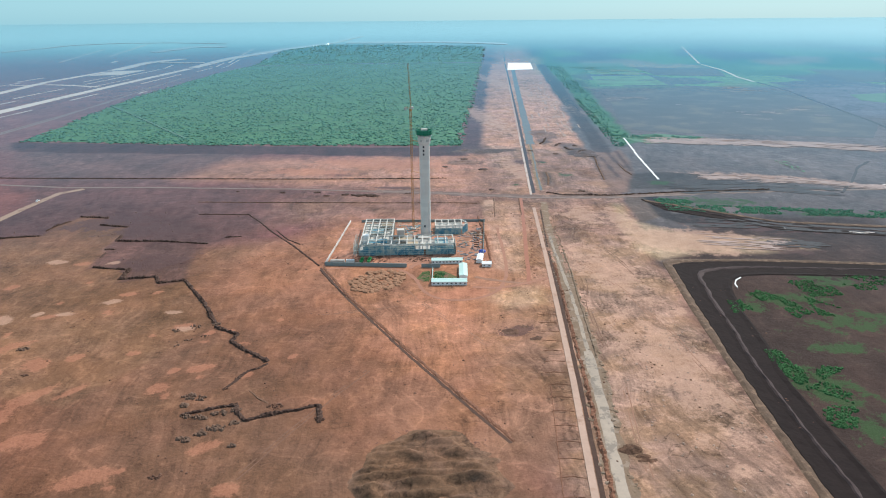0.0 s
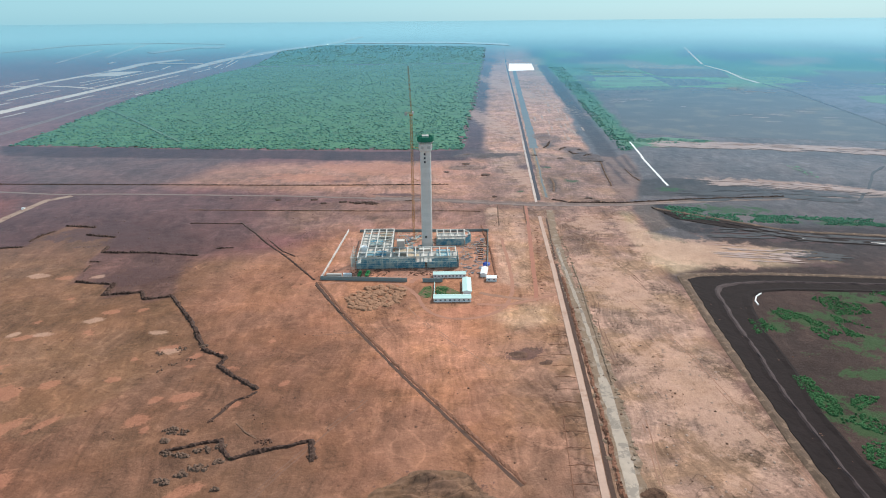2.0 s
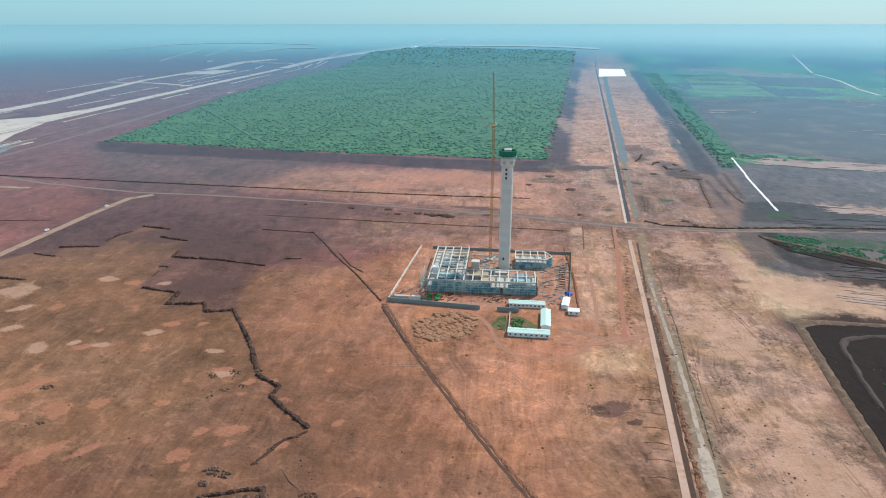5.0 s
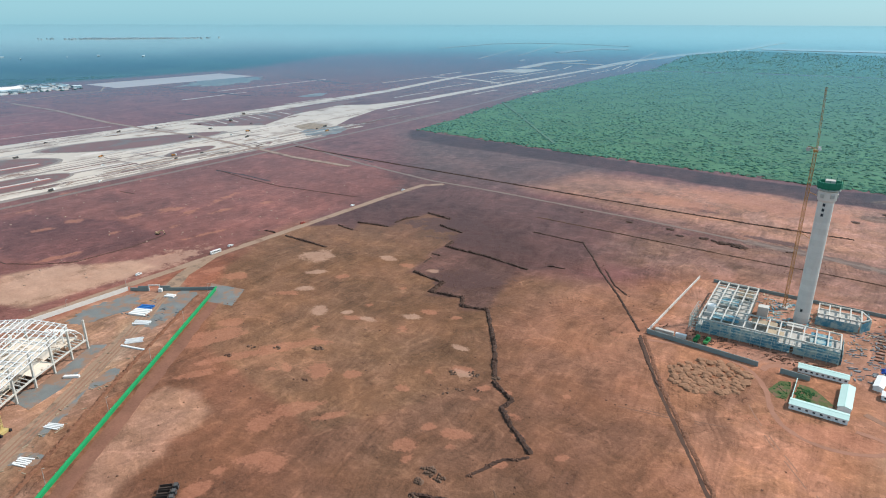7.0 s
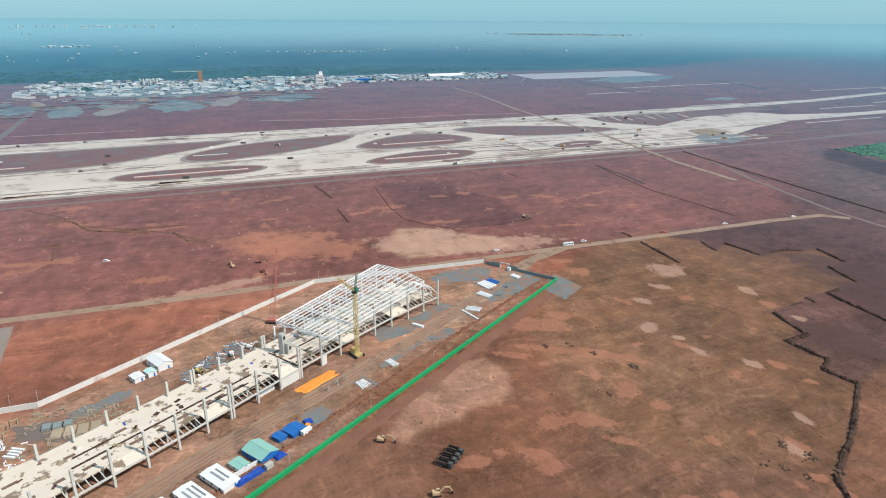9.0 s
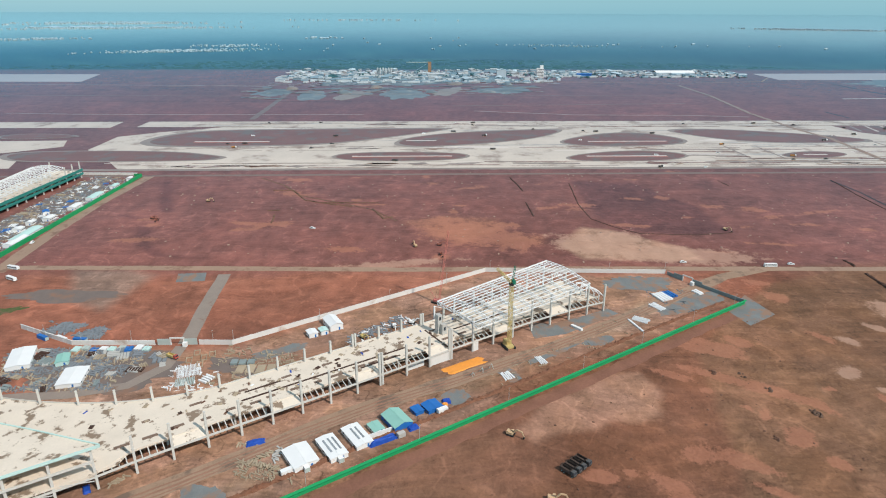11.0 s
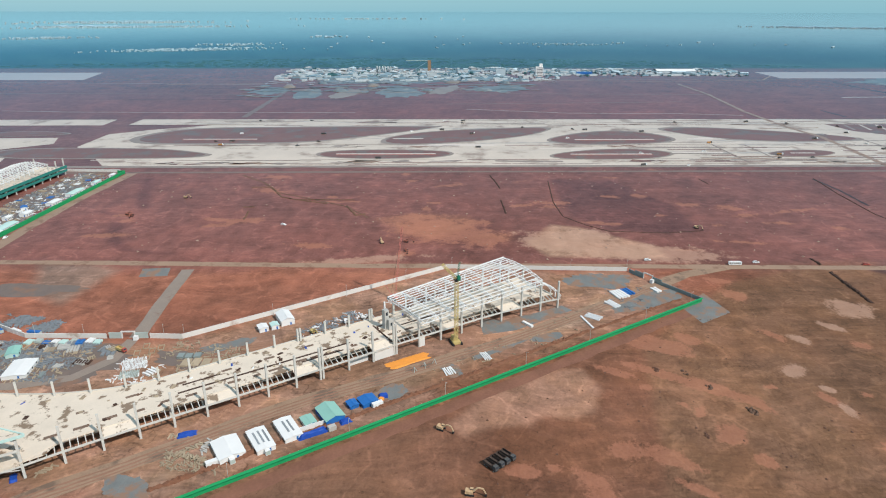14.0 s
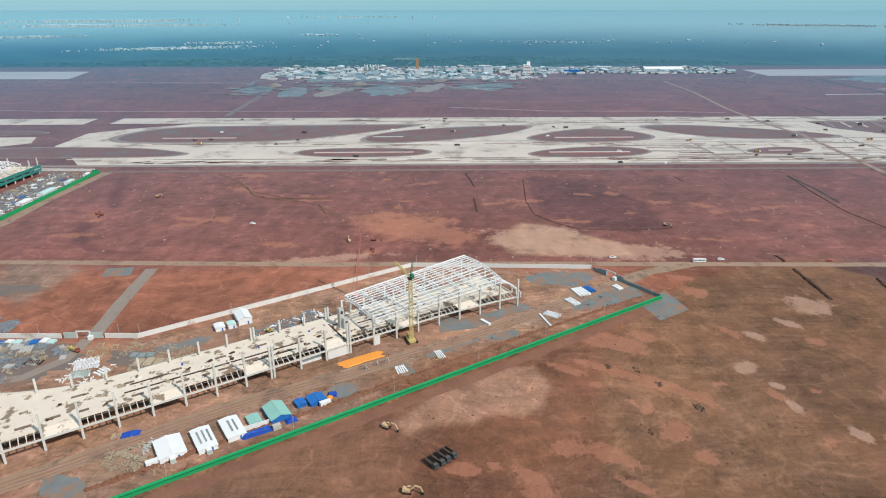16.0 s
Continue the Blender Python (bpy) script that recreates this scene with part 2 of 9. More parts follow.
M_APRON = surface("pale_cement_treated_base", (0.63, 0.53, 0.435), grain=0.35, blotch=0.02, vary=0.26, stain=(0.30, 0.215, 0.165), stain_at=(0.50, 0.68), stain_scale=0.018, far=0.1)
M_LANEGREY = surface("damp_cement_base", (0.43, 0.385, 0.34), grain=0.35, blotch=0.03, vary=0.3, stain=(0.56, 0.49, 0.41), stain_at=(0.48, 0.62), stain_scale=0.05, far=0.1)
M_INFIELD = surface("infield_purple_soil", (0.20, 0.092, 0.074), grain=0.3, blotch=0.02, vary=0.35, stain=(0.165, 0.125, 0.105), stain_at=(0.5, 0.62), stain_scale=0.025, far=0.1)
M_INFIELDEDGE = surface("grey_brown_shoulder", (0.28, 0.22, 0.18), grain=0.3, blotch=0.03, vary=0.25, far=0.1)
M_LINE = surface("white_concrete_strip", (0.72, 0.62, 0.54), grain=0.5, blotch=0.05, vary=0.1, far=0.1)
M_REDLINE = surface("red_concrete_strip", (0.40, 0.14, 0.10), grain=0.5, blotch=0.05, vary=0.1, far=0.1)
M_DRAINTOP = surface("dusty_concrete_cover", (0.52, 0.40, 0.33), grain=0.6, blotch=0.08, vary=0.25, stain=(0.36, 0.24, 0.18), stain_at=(0.52, 0.66), stain_scale=0.06, far=0.1)
M_PINKROAD = surface("pinkish_concrete", (0.44, 0.295, 0.225), grain=0.6, blotch=0.08, vary=0.25, stain=(0.34, 0.20, 0.14), stain_at=(0.55, 0.7), stain_scale=0.1, far=0.1)
M_WATER = surface("muddy_canal_water", (0.29, 0.222, 0.160), rough=0.5, grain=0.4, blotch=0.08, vary=0.4, specular=0.4, stain=(0.16, 0.12, 0.085), stain_at=(0.5, 0.6), stain_scale=0.12)
M_GRAVEL = surface("blue_grey_gravel", (0.178, 0.186, 0.178), grain=1.5, blotch=0.1, vary=0.4, stain=(0.27, 0.165, 0.112), stain_at=(0.46, 0.60), stain_scale=0.08, bump=0.1)
M_CONCRETE = surface("grey_concrete", (0.46, 0.44, 0.40), grain=2.0, blotch=0.15, vary=0.18, stain=(0.30, 0.27, 0.23), stain_at=(0.56, 0.75), stain_scale=0.25)
M_TOWER = surface("pale_tower_concrete", (0.63, 0.60, 0.55), grain=1.0, blotch=0.12, vary=0.15, each=0.10)
M_SLAB = surface("sunlit_cream_slab", (0.70, 0.60, 0.485), grain=1.0, blotch=0.08, vary=0.16, stain=(0.25, 0.18, 0.125), stain_at=(0.55, 0.615), stain_scale=0.13)
M_FRAME = surface("white_precast_frame", (0.56, 0.535, 0.48), grain=1.0, blotch=0.1, vary=0.15)
M_STEEL = surface("white_painted_steel", (0.78, 0.78, 0.76), rough=0.5, grain=1.0, blotch=0.1, vary=0.08)
M_WALL = surface("white_rendered_wall", (0.68, 0.65, 0.60), grain=1.0, blotch=0.08, vary=0.15, stain=(0.48, 0.38, 0.31), stain_scale=0.1)
M_WALLGREY = surface("grey_green_sheet_wall", (0.23, 0.27, 0.26), grain=1.0, blotch=0.1, vary=0.18)
M_FENCE = surface("green_netting", (0.011, 0.272, 0.090), rough=0.7, grain=1.5, blotch=0.12, vary=0.22)
M_NETBLUE = surface("blue_safety_netting", (0.085, 0.25, 0.33), rough=0.8, grain=1.5, blotch=0.2, vary=0.5, stain=(0.36, 0.44, 0.41), stain_at=(0.44, 0.60), stain_scale=0.2)
M_NETGREEN = surface("dark_green_netting", (0.014, 0.175, 0.105), rough=0.8, grain=1.5, blotch=0.3, vary=0.35)
M_SCAFF = surface("scaffold_tubes", (0.42, 0.48, 0.44), rough=0.5, grain=2.0, blotch=0.3, vary=0.2)
M_ORANGE = surface("orange_painted_steel", (0.46, 0.215, 0.065), rough=0.5, grain=2.0, blotch=0.3, vary=0.15)
M_DIGGER = surface("faded_orange_paint", (0.56, 0.38, 0.22), rough=0.55, grain=2.0, blotch=0.3, vary=0.3)
M_DIGGERRED = surface("faded_brick_paint", (0.33, 0.125, 0.085), rough=0.55, grain=2.0, blotch=0.3, vary=0.3)
M_YELLOW = surface("yellow_painted_steel", (0.55, 0.42, 0.17), rough=0.45, grain=2.0, blotch=0.3, vary=0.15)
M_RED = surface("red_painted_steel", (0.42, 0.085, 0.06), rough=0.45, grain=2.0, blotch=0.3, vary=0.15)
M_WHITE = surface("white_sheet_metal", (0.78, 0.77, 0.74), rough=0.45, grain=2.0, blotch=0.2, vary=0.08)
M_MINT = surface("pale_mint_roof_sheet", (0.50, 0.68, 0.62), rough=0.5, grain=2.0, blotch=0.2, vary=0.10)
M_TEAL = surface("teal_roof_sheet", (0.27, 0.50, 0.42), rough=0.5, grain=2.0, blotch=0.2, vary=0.12)
M_BLUE = surface("blue_sheet_metal", (0.02, 0.14, 0.42), rough=0.5, grain=2.0, blotch=0.3, vary=0.2)
M_TARPBLUE = surface("blue_tarpaulin", (0.015, 0.07, 0.36), rough=0.6, grain=1.0, blotch=0.4, vary=0.3)
M_TARPORANGE = surface("orange_tarpaulin", (0.80, 0.30, 0.05), rough=0.6, grain=1.0, blotch=0.4, vary=0.15)
M_GLASS = surface("dark_glazing", (0.03, 0.04, 0.05), rough=0.1, specular=0.6)
M_BLACK = surface("dark_rubber_and_steel", (0.025, 0.025, 0.025), rough=0.7)
M_DARKTRUCK = surface("dark_truck_steel", (0.085, 0.080, 0.075), rough=0.6)
M_TRUCKBED = surface("rusty_brown_truck_bed", (0.085, 0.060, 0.048), rough=0.7, grain=2.0, blotch=0.5, vary=0.4)
M_GREENCAB = surface("green_truck_paint", (0.05, 0.30, 0.10), rough=0.4)
M_TIMBER = surface("pale_timber", (0.38, 0.30, 0.205), grain=2.0, blotch=0.5, vary=0.25, each=0.3)
M_RUBBLE = surface("broken_rock", (0.145, 0.085, 0.057), grain=1.5, blotch=0.6, vary=0.5, each=0.5)
M_CLOD = surface("dark_clods", (0.140, 0.070, 0.045), grain=1.5, blotch=0.3, vary=0.5)
M_PALESTONE = surface("pale_stones", (0.34, 0.23, 0.17), grain=1.5, blotch=0.3, vary=0.5)
# scrub and thicket carry distance haze as a fully rough gloss
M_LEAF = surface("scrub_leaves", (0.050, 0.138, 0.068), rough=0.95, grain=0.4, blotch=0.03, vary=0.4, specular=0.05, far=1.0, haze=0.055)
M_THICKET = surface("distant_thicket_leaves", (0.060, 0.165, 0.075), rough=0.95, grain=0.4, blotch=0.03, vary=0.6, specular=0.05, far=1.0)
M_BUSH = surface("bright_scrub_leaves", (0.050, 0.128, 0.048), rough=0.9, grain=0.7, blotch=0.06, vary=0.6, specular=0.1)
# blue-teal crowns: distance haze is put into the leaf colour
M_FARWOOD = surface("hazy_tree_crowns", (0.042, 0.118, 0.130), rough=0.95, grain=0.1, blotch=0.01, vary=0.4, specular=0.05)
M_FARGRAVEL = surface("far_crushed_stone", (0.20, 0.225, 0.23), grain=0.2, blotch=0.03, vary=0.4, stain=(0.33, 0.31, 0.27), stain_at=(0.5, 0.64), stain_scale=0.03, far=0.1)
M_FARSAND = surface("far_sand", (0.30, 0.235, 0.19), grain=0.2, blotch=0.03, vary=0.35, far=0.1)
M_WOOD = surface("woodland_floor", (0.066, 0.168, 0.078), rough=0.9, grain=0.16, blotch=0.012, vary=0.6, stain=(0.042, 0.112, 0.058), stain_at=(0.50, 0.60), stain_scale=0.035, far=0.1, haze=0.045)
# town walls and roofs: bluish tint and gloss both imitate distance haze
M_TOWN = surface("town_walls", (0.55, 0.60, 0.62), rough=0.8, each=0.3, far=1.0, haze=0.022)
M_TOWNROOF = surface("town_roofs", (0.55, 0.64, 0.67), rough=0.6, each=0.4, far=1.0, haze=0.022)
M_WORKS = surface("white_works_sheeting", (0.45, 0.485, 0.49), rough=0.6, each=0.55)
M_TOWNDARK = surface("weathered_roofs", (0.24, 0.26, 0.27), rough=0.7, each=0.4, far=1.0)
M_RUST = surface("rust_brown_cladding", (0.32, 0.19, 0.11), rough=0.8)
M_FARPAD = surface("pale_lilac_pad", (0.54, 0.47, 0.45), grain=0.2, blotch=0.01, vary=0.12, far=0.1)
M_FENCESTRIP = surface("beaten_red_earth", (0.232, 0.104, 0.066), grain=0.7, blotch=0.07, vary=0.5, bump=0.3, far=0.1)
M_TRACKPALE = surface("dusty_wheel_track", (0.285, 0.150, 0.098), grain=0.8, blotch=0.08, vary=0.4, far=0.1)
M_REDTRACK = surface("red_dirt_track", (0.33, 0.135, 0.085), grain=0.8, blotch=0.08, vary=0.3, far=0.1)
M_COMPOUND = surface("beaten_compound_track", (0.335, 0.160, 0.104), grain=0.8, blotch=0.08, vary=0.35, far=0.1)
M_TRACKDARK = surface("moist_wheel_track", (0.175, 0.092, 0.060), grain=0.8, blotch=0.08, vary=0.4, far=0.1)
M_YARD = surface("trampled_yard", (0.175, 0.135, 0.115), grain=1.2, blotch=0.12, vary=0.3, stain=(0.24, 0.135, 0.09), stain_at=(0.5, 0.66), stain_scale=0.06, far=0.1)
M_SERVICE = surface("olive_brown_service_road", (0.315, 0.205, 0.135), grain=0.9, blotch=0.09, vary=0.35, stain=(0.17, 0.115, 0.082), stain_at=(0.5, 0.64), stain_scale=0.07, far=0.1)
M_YARDROAD = surface("dusty_yard_road", (0.27, 0.215, 0.175), grain=0.9, blotch=0.1, vary=0.25, stain=(0.22, 0.14, 0.10), stain_scale=0.08, far=0.1)
M_DECKTEAL = surface("dark_teal_hoarding", (0.030, 0.200, 0.165), rough=0.6, grain=1.0, blotch=0.1, vary=0.25)
M_PINKRED = surface("faded_red_steel", (0.62, 0.20, 0.16), rough=0.5, grain=2.0, blotch=0.3, vary=0.15)
M_LAWN = surface("patchy_lawn", (0.075, 0.100, 0.030), grain=0.7, blotch=0.15, vary=0.5, stain=(0.16, 0.095, 0.055), stain_at=(0.5, 0.62), stain_scale=0.15)
M_BRACKISH = surface("brown_deck_opening", (0.19, 0.125, 0.09), grain=0.8, blotch=0.2, vary=0.4)
M_SCRAP = surface("grey_steel_scrap", (0.20, 0.215, 0.225), rough=0.6, grain=1.5, blotch=0.3, vary=0.5)
# bluish grey: sky mirrored on the far canal put into its colour
M_CANALGREY = surface("blue_grey_canal", (0.135, 0.150, 0.150), grain=0.5, blotch=0.05, vary=0.3, stain=(0.20, 0.17, 0.14), stain_scale=0.05, far=0.1)
M_FARSTONE = surface("grey_green_crushed_stone", (0.185, 0.200, 0.198), grain=0.2, blotch=0.03, vary=0.6, stain=(0.32, 0.30, 0.26), stain_at=(0.52, 0.66), stain_scale=0.025, far=0.1)
# trench and ditch are flat strips, their inner shade put into dark colour
M_TRENCH = surface("shaded_trench_strip", (0.085, 0.045, 0.030), grain=0.8, blotch=0.15, vary=0.5)
M_DITCH = surface("shaded_ditch_strip", (0.045, 0.030, 0.030), grain=0.5, blotch=0.1, vary=0.4, far=0.1)
M_CANALBANK = surface("olive_brown_canal_bank", (0.195, 0.130, 0.084), grain=1.0, blotch=0.15, vary=0.5, stain=(0.27, 0.20, 0.145), stain_at=(0.5, 0.62), stain_scale=0.12, bump=0.4)
M_SANDSTREAK = surface("dry_sandy_ruts", (0.355, 0.230, 0.160), grain=0.8, blotch=0.08, vary=0.4, far=0.1)
M_DRAIN = surface("moist_dark_spoil", (0.048, 0.040, 0.038), grain=0.3, blotch=0.05, vary=0.5, far=0.1)
M_PLOUGH = surface("dark_ploughed_soil", (0.074, 0.068, 0.068), grain=0.2, blotch=0.012, vary=0.5, stain=(0.125, 0.105, 0.080), stain_at=(0.5, 0.66), stain_scale=0.012, far=0.1)
M_CROP = surface("young_green_crop", (0.110, 0.225, 0.105), grain=0.2, blotch=0.012, vary=0.5, stain=(0.085, 0.125, 0.075), stain_at=(0.5, 0.64), stain_scale=0.01, far=0.1)
M_CROPDULL = surface("dull_green_pasture", (0.090, 0.170, 0.085), grain=0.2, blotch=0.02, vary=0.35, far=0.1)
M_PALELAND = surface("pale_bare_strip", (0.36, 0.255, 0.215), grain=0.2, blotch=0.02, vary=0.35, far=0.1)

# ---------------------------------------------------------------- building tools
class Shape:
    """Collects vertices and faces for one mesh."""

    def __init__(self):
        self.v, self.f = [], []

    def add(self, verts, faces):
        k = len(self.v)
        self.v += [tuple(p) for p in verts]
        self.f += [tuple(i + k for i in f) for f in faces]
        return self

    def box(self, c, s, rz=0.0):
        """A box by the centre of its base and its size."""
        ca, sa = math.cos(radians(rz)), math.sin(radians(rz))
        pts = []
        for z in (0, s[2]):
            for x, y in ((-.5, -.5), (.5, -.5), (.5, .5), (-.5, .5)):
                px, py = x * s[0], y * s[1]
                pts.append((c[0] + px * ca - py * sa, c[1] + px * sa + py * ca, c[2] + z))
        return self.add(pts, [(3, 2, 1, 0), (4, 5, 6, 7), (0, 1, 5, 4), (1, 2, 6, 5), (2, 3, 7, 6), (3, 0, 4, 7)])

    def beam(self, p, q, w, h=None):
        """A bar of width w and height h from p to q."""
        p, q = Vector(p), Vector(q)
        d = (q - p).normalized()
        side = d.cross(Vector((0, 0, 1)))
        side = side.normalized() if side.length > 1e-4 else Vector((1, 0, 0))
        up = side.cross(d)
        a, b = side * (w / 2), up * ((h or w) / 2)
        pts = [p - a - b, p + a - b, p + a + b, p - a + b, q - a - b, q + a - b, q + a + b, q - a + b]
        return self.add(pts, [(3, 2, 1, 0), (4, 5, 6, 7), (0, 1, 5, 4), (1, 2, 6, 5), (2, 3, 7, 6), (3, 0, 4, 7)])

    def tube(self, rings, n=16):
        """A turned body: rings of (z, radius) round the z axis."""
        pts = [(r * math.cos(2 * math.pi * i / n), r * math.sin(2 * math.pi * i / n), z) for z, r in rings for i in range(n)]
        faces = [(k * n + i, k * n + (i + 1) % n, (k + 1) * n + (i + 1) % n, (k + 1) * n + i) for k in range(len(rings) - 1) for i in range(n)]
        faces += [tuple(range(n - 1, -1, -1)), tuple((len(rings) - 1) * n + i for i in range(n))]
        return self.add(pts, faces)

    def wheel(self, c, r, w, n=12):
        """A cylinder lying along y."""
        pts = [(c[0] + r * math.cos(2 * math.pi * i / n), c[1] + s * w / 2, c[2] + r * math.sin(2 * math.pi * i / n)) for s in (-1, 1) for i in range(n)]
        faces = [(i, n + i, n + (i + 1) % n, (i + 1) % n) for i in range(n)] + [tuple(range(n)), tuple(range(2 * n - 1, n - 1, -1))]
        return self.add(pts, faces)

    def prism(self, outline, z0, z1):
        n = len(outline)
        pts = [(x, y, z0) for x, y in outline] + [(x, y, z1) for x, y in outline]
        return self.add(pts, [tuple(range(n - 1, -1, -1)), tuple(range(n, 2 * n))] + [(i, (i + 1) % n, n + (i + 1) % n, n + i) for i in range(n)])

    def gable(self, lx, ly, z, rise, over=0.3, thick=0.15):
        """A pitched roof sheet whose ridge runs along x."""
        a, b = lx / 2 + over, ly / 2 + over
        for s in (-1, 1):
            p = [(-a, s * b, z), (a, s * b, z), (a, 0, z + rise), (-a, 0, z + rise)]
            q = [(x, y, h + thick) for x, y, h in p]
            order = [(0, 1, 2, 3), (7, 6, 5, 4), (0, 4, 5, 1), (1, 5, 6, 2), (2, 6, 7, 3), (3, 7, 4, 0)]
            self.add(p + q, order)
        return self

    def lump(self, c, r, h, n=7, seed=0, rough=0.3):
        """An uneven mound or clump with a closed top."""
        rnd = random.Random(seed)
        pts, faces = [], []
        for k, (f, z) in enumerate(((1.0, 0.0), (0.82, 0.5), (0.45, 0.88))):
            for i in range(n):
                a = 2 * math.pi * (i + 0.5 * (k % 2)) / n
                q = r * f * (1 + rough * (rnd.random() - 0.5) * 2)
                pts.append((c[0] + q * math.cos(a), c[1] + q * math.sin(a), c[2] + h * z * (1 + 0.25 * (rnd.random() - 0.5))))
        pts.append((c[0], c[1], c[2] + h))
        for k in range(2):
            for i in range(n):
                faces.append((k * n + i, k * n + (i + 1) % n, (k + 1) * n + (i + 1) % n, (k + 1) * n + i))
        faces += [(2 * n + i, 2 * n + (i + 1) % n, 3 * n) for i in range(n)]
        return self.add(pts, faces)

    def mesh(self, name, smooth=False):
        me = bpy.data.meshes.new(name)
        me.from_pydata(self.v, [], self.f)
        if smooth:
            me.polygons.foreach_set("use_smooth", [True] * len(me.polygons))
        return me


def thing(name, x=0.0, y=0.0, z=0.0, rz=0.0, label="", category="", group="", kind=""):
    """An Empty at the base of a thing, which its parts hang under."""
    ob = new(name)
    ob.empty_display_size = 1.0
    ob.matrix_basis = pose(x, y, z, 0, 0, rz)
    return tagged(ob, label, category, group, kind)


def part(name, shape, material, parent=None, label="", smooth=False, at=None):
    """One mesh object, under a thing or a part where one is given."""
    me = shape if isinstance(shape, bpy.types.Mesh) else shape.mesh(name, smooth)
    if not me.materials:
        me.materials.append(material)
    ob = new(name, me)
    if parent:
        ob.parent = parent
    if at is not None:
        ob.matrix_basis = at
    return tagged(ob, label)


def lone(name, shape, material, label, category, kind="", group="", smooth=False):
    return tagged(part(name, shape, material, None, "", smooth), label, category, group, kind)


def ribbon(path, width, z=0.06, jitter=0.0, seed=0, step=12.0, skirt=0.3):
    """A strip of ground along a path, with slightly uneven edges and a shallow thickness."""
    rnd = random.Random(seed)
    pts = []
    for (x0, y0), (x1, y1) in zip(path[:-1], path[1:]):
        n = max(1, int(math.hypot(x1 - x0, y1 - y0) / step))
        pts += [(x0 + (x1 - x0) * i / n, y0 + (y1 - y0) * i / n) for i in range(n)]
    pts.append(path[-1])
    s, rows = Shape(), []
    for i, (x, y) in enumerate(pts):
        ax, ay = pts[max(i - 1, 0)]
        bx, by = pts[min(i + 1, len(pts) - 1)]
        d = math.hypot(bx - ax, by - ay) or 1.0
        nx, ny = -(by - ay) / d, (bx - ax) / d
        wl, wr = (width / 2 * (1 + jitter * (rnd.random() - 0.5) * 2) for _ in (0, 1))
        xl, yl, xr, yr = x + nx * wl, y + ny * wl, x - nx * wr, y - ny * wr
        rows.append([(xl, yl, terrain(xl, yl) - skirt), (xl, yl, terrain(xl, yl) + z), (xr, yr, terrain(xr, yr) + z), (xr, yr, terrain(xr, yr) - skirt)])
    verts = [p for r in rows for p in r]
    faces = [(4 * i + k, 4 * i + 4 + k, 4 * i + 5 + k, 4 * i + 1 + k) for i in range(len(rows) - 1) for k in range(3)]
    faces += [(0, 1, 2, 3), tuple(4 * (len(rows) - 1) + k for k in (3, 2, 1, 0))]
    return s.add(verts, faces)


def bank(path, width, height, seed=0, step=3.0, rough=0.35):
    """A dumped earth bank along a path, with an uneven crest and foot."""
    rnd = random.Random(seed)
    pts = []
    for (x0, y0), (x1, y1) in zip(path[:-1], path[1:]):
        n = max(1, int(math.hypot(x1 - x0, y1 - y0) / step))
        pts += [(x0 + (x1 - x0) * i / n, y0 + (y1 - y0) * i / n) for i in range(n)]
    pts.append(path[-1])
    s, verts = Shape(), []
    for i, (x, y) in enumerate(pts):
        ax, ay = pts[max(i - 1, 0)]
        bx, by = pts[min(i + 1, len(pts) - 1)]
        d = math.hypot(bx - ax, by - ay) or 1.0
        nx, ny = -(by - ay) / d, (bx - ax) / d
        end = 0.25 if i in (0, len(pts) - 1) else 1.0
        drift = rough * width * 0.35 * noise.noise((x * 0.16, y * 0.16, seed * 3.1))
        x, y = x + nx * drift, y + ny * drift
        end *= 1.0 + rough * (0.6 * noise.noise((x * 0.09, y * 0.09, seed * 1.7)) + 0.7 * noise.noise((x * 0.31, y * 0.31, seed * 2.3)))
        for u, h in ((1.0, 0.0), (0.62, 0.55), (0.2, 0.95), (-0.55, 0.9), (-0.9, 0.0)):
            o = u * width / 2 * (1 + rough * (rnd.random() - 0.5)) * (0.5 + 0.5 * end)
            hz = height * h * end * (1 + rough * (rnd.random() - 0.5) * 2) if h else -0.15
            verts.append((x + nx * o, y + ny * o, terrain(x, y) + hz))
    faces = [(5 * i + k, 5 * i + 5 + k, 5 * i + 6 + k, 5 * i + 1 + k) for i in range(len(pts) - 1) for k in range(4)]
    return s.add(verts, faces)


CENTRE = (0.0, 110.0)


def terrain(x, y):
    """Ground height: level over the site, raised far off to fit the camera's horizon."""
    r = math.hypot(x - CENTRE[0], y - CENTRE[1])
    return 0.0 if r < 3000 else 182.0 * ((min(r, 4880.0) - 3000) / 1880.0) ** 1.08

# ---------------------------------------------------------------- ground: one sheet with a soil map
def lattice(x, y, size, seed):
    """Smooth value noise between 0 and 1 on a lattice of the given size in metres."""
    u, v = x / size, y / size
    i, j = np.floor(u).astype(np.int64), np.floor(v).astype(np.int64)
    fu, fv = u - i, v - j
    fu, fv = fu * fu * (3 - 2 * fu), fv * fv * (3 - 2 * fv)

    def value(a, b):
        h = (a * 374761393 + b * 668265263 + seed * 974711) & 0xFFFFFFFF
        h = ((h ^ (h >> 13)) * 1274126177) & 0xFFFFFFFF
        return ((h ^ (h >> 16)) & 0xFFFF) / 65535.0

    return (value(i, j) * (1 - fu) + value(i + 1, j) * fu) * (1 - fv) + (value(i, j + 1) * (1 - fu) + value(i + 1, j + 1) * fu) * fv


def fractal(x, y, size, seed):
    return (lattice(x, y, size, seed) * 0.5 + lattice(x, y, size / 2.3, seed + 1) * 0.3 + lattice(x, y, size / 5.1, seed + 2) * 0.2)


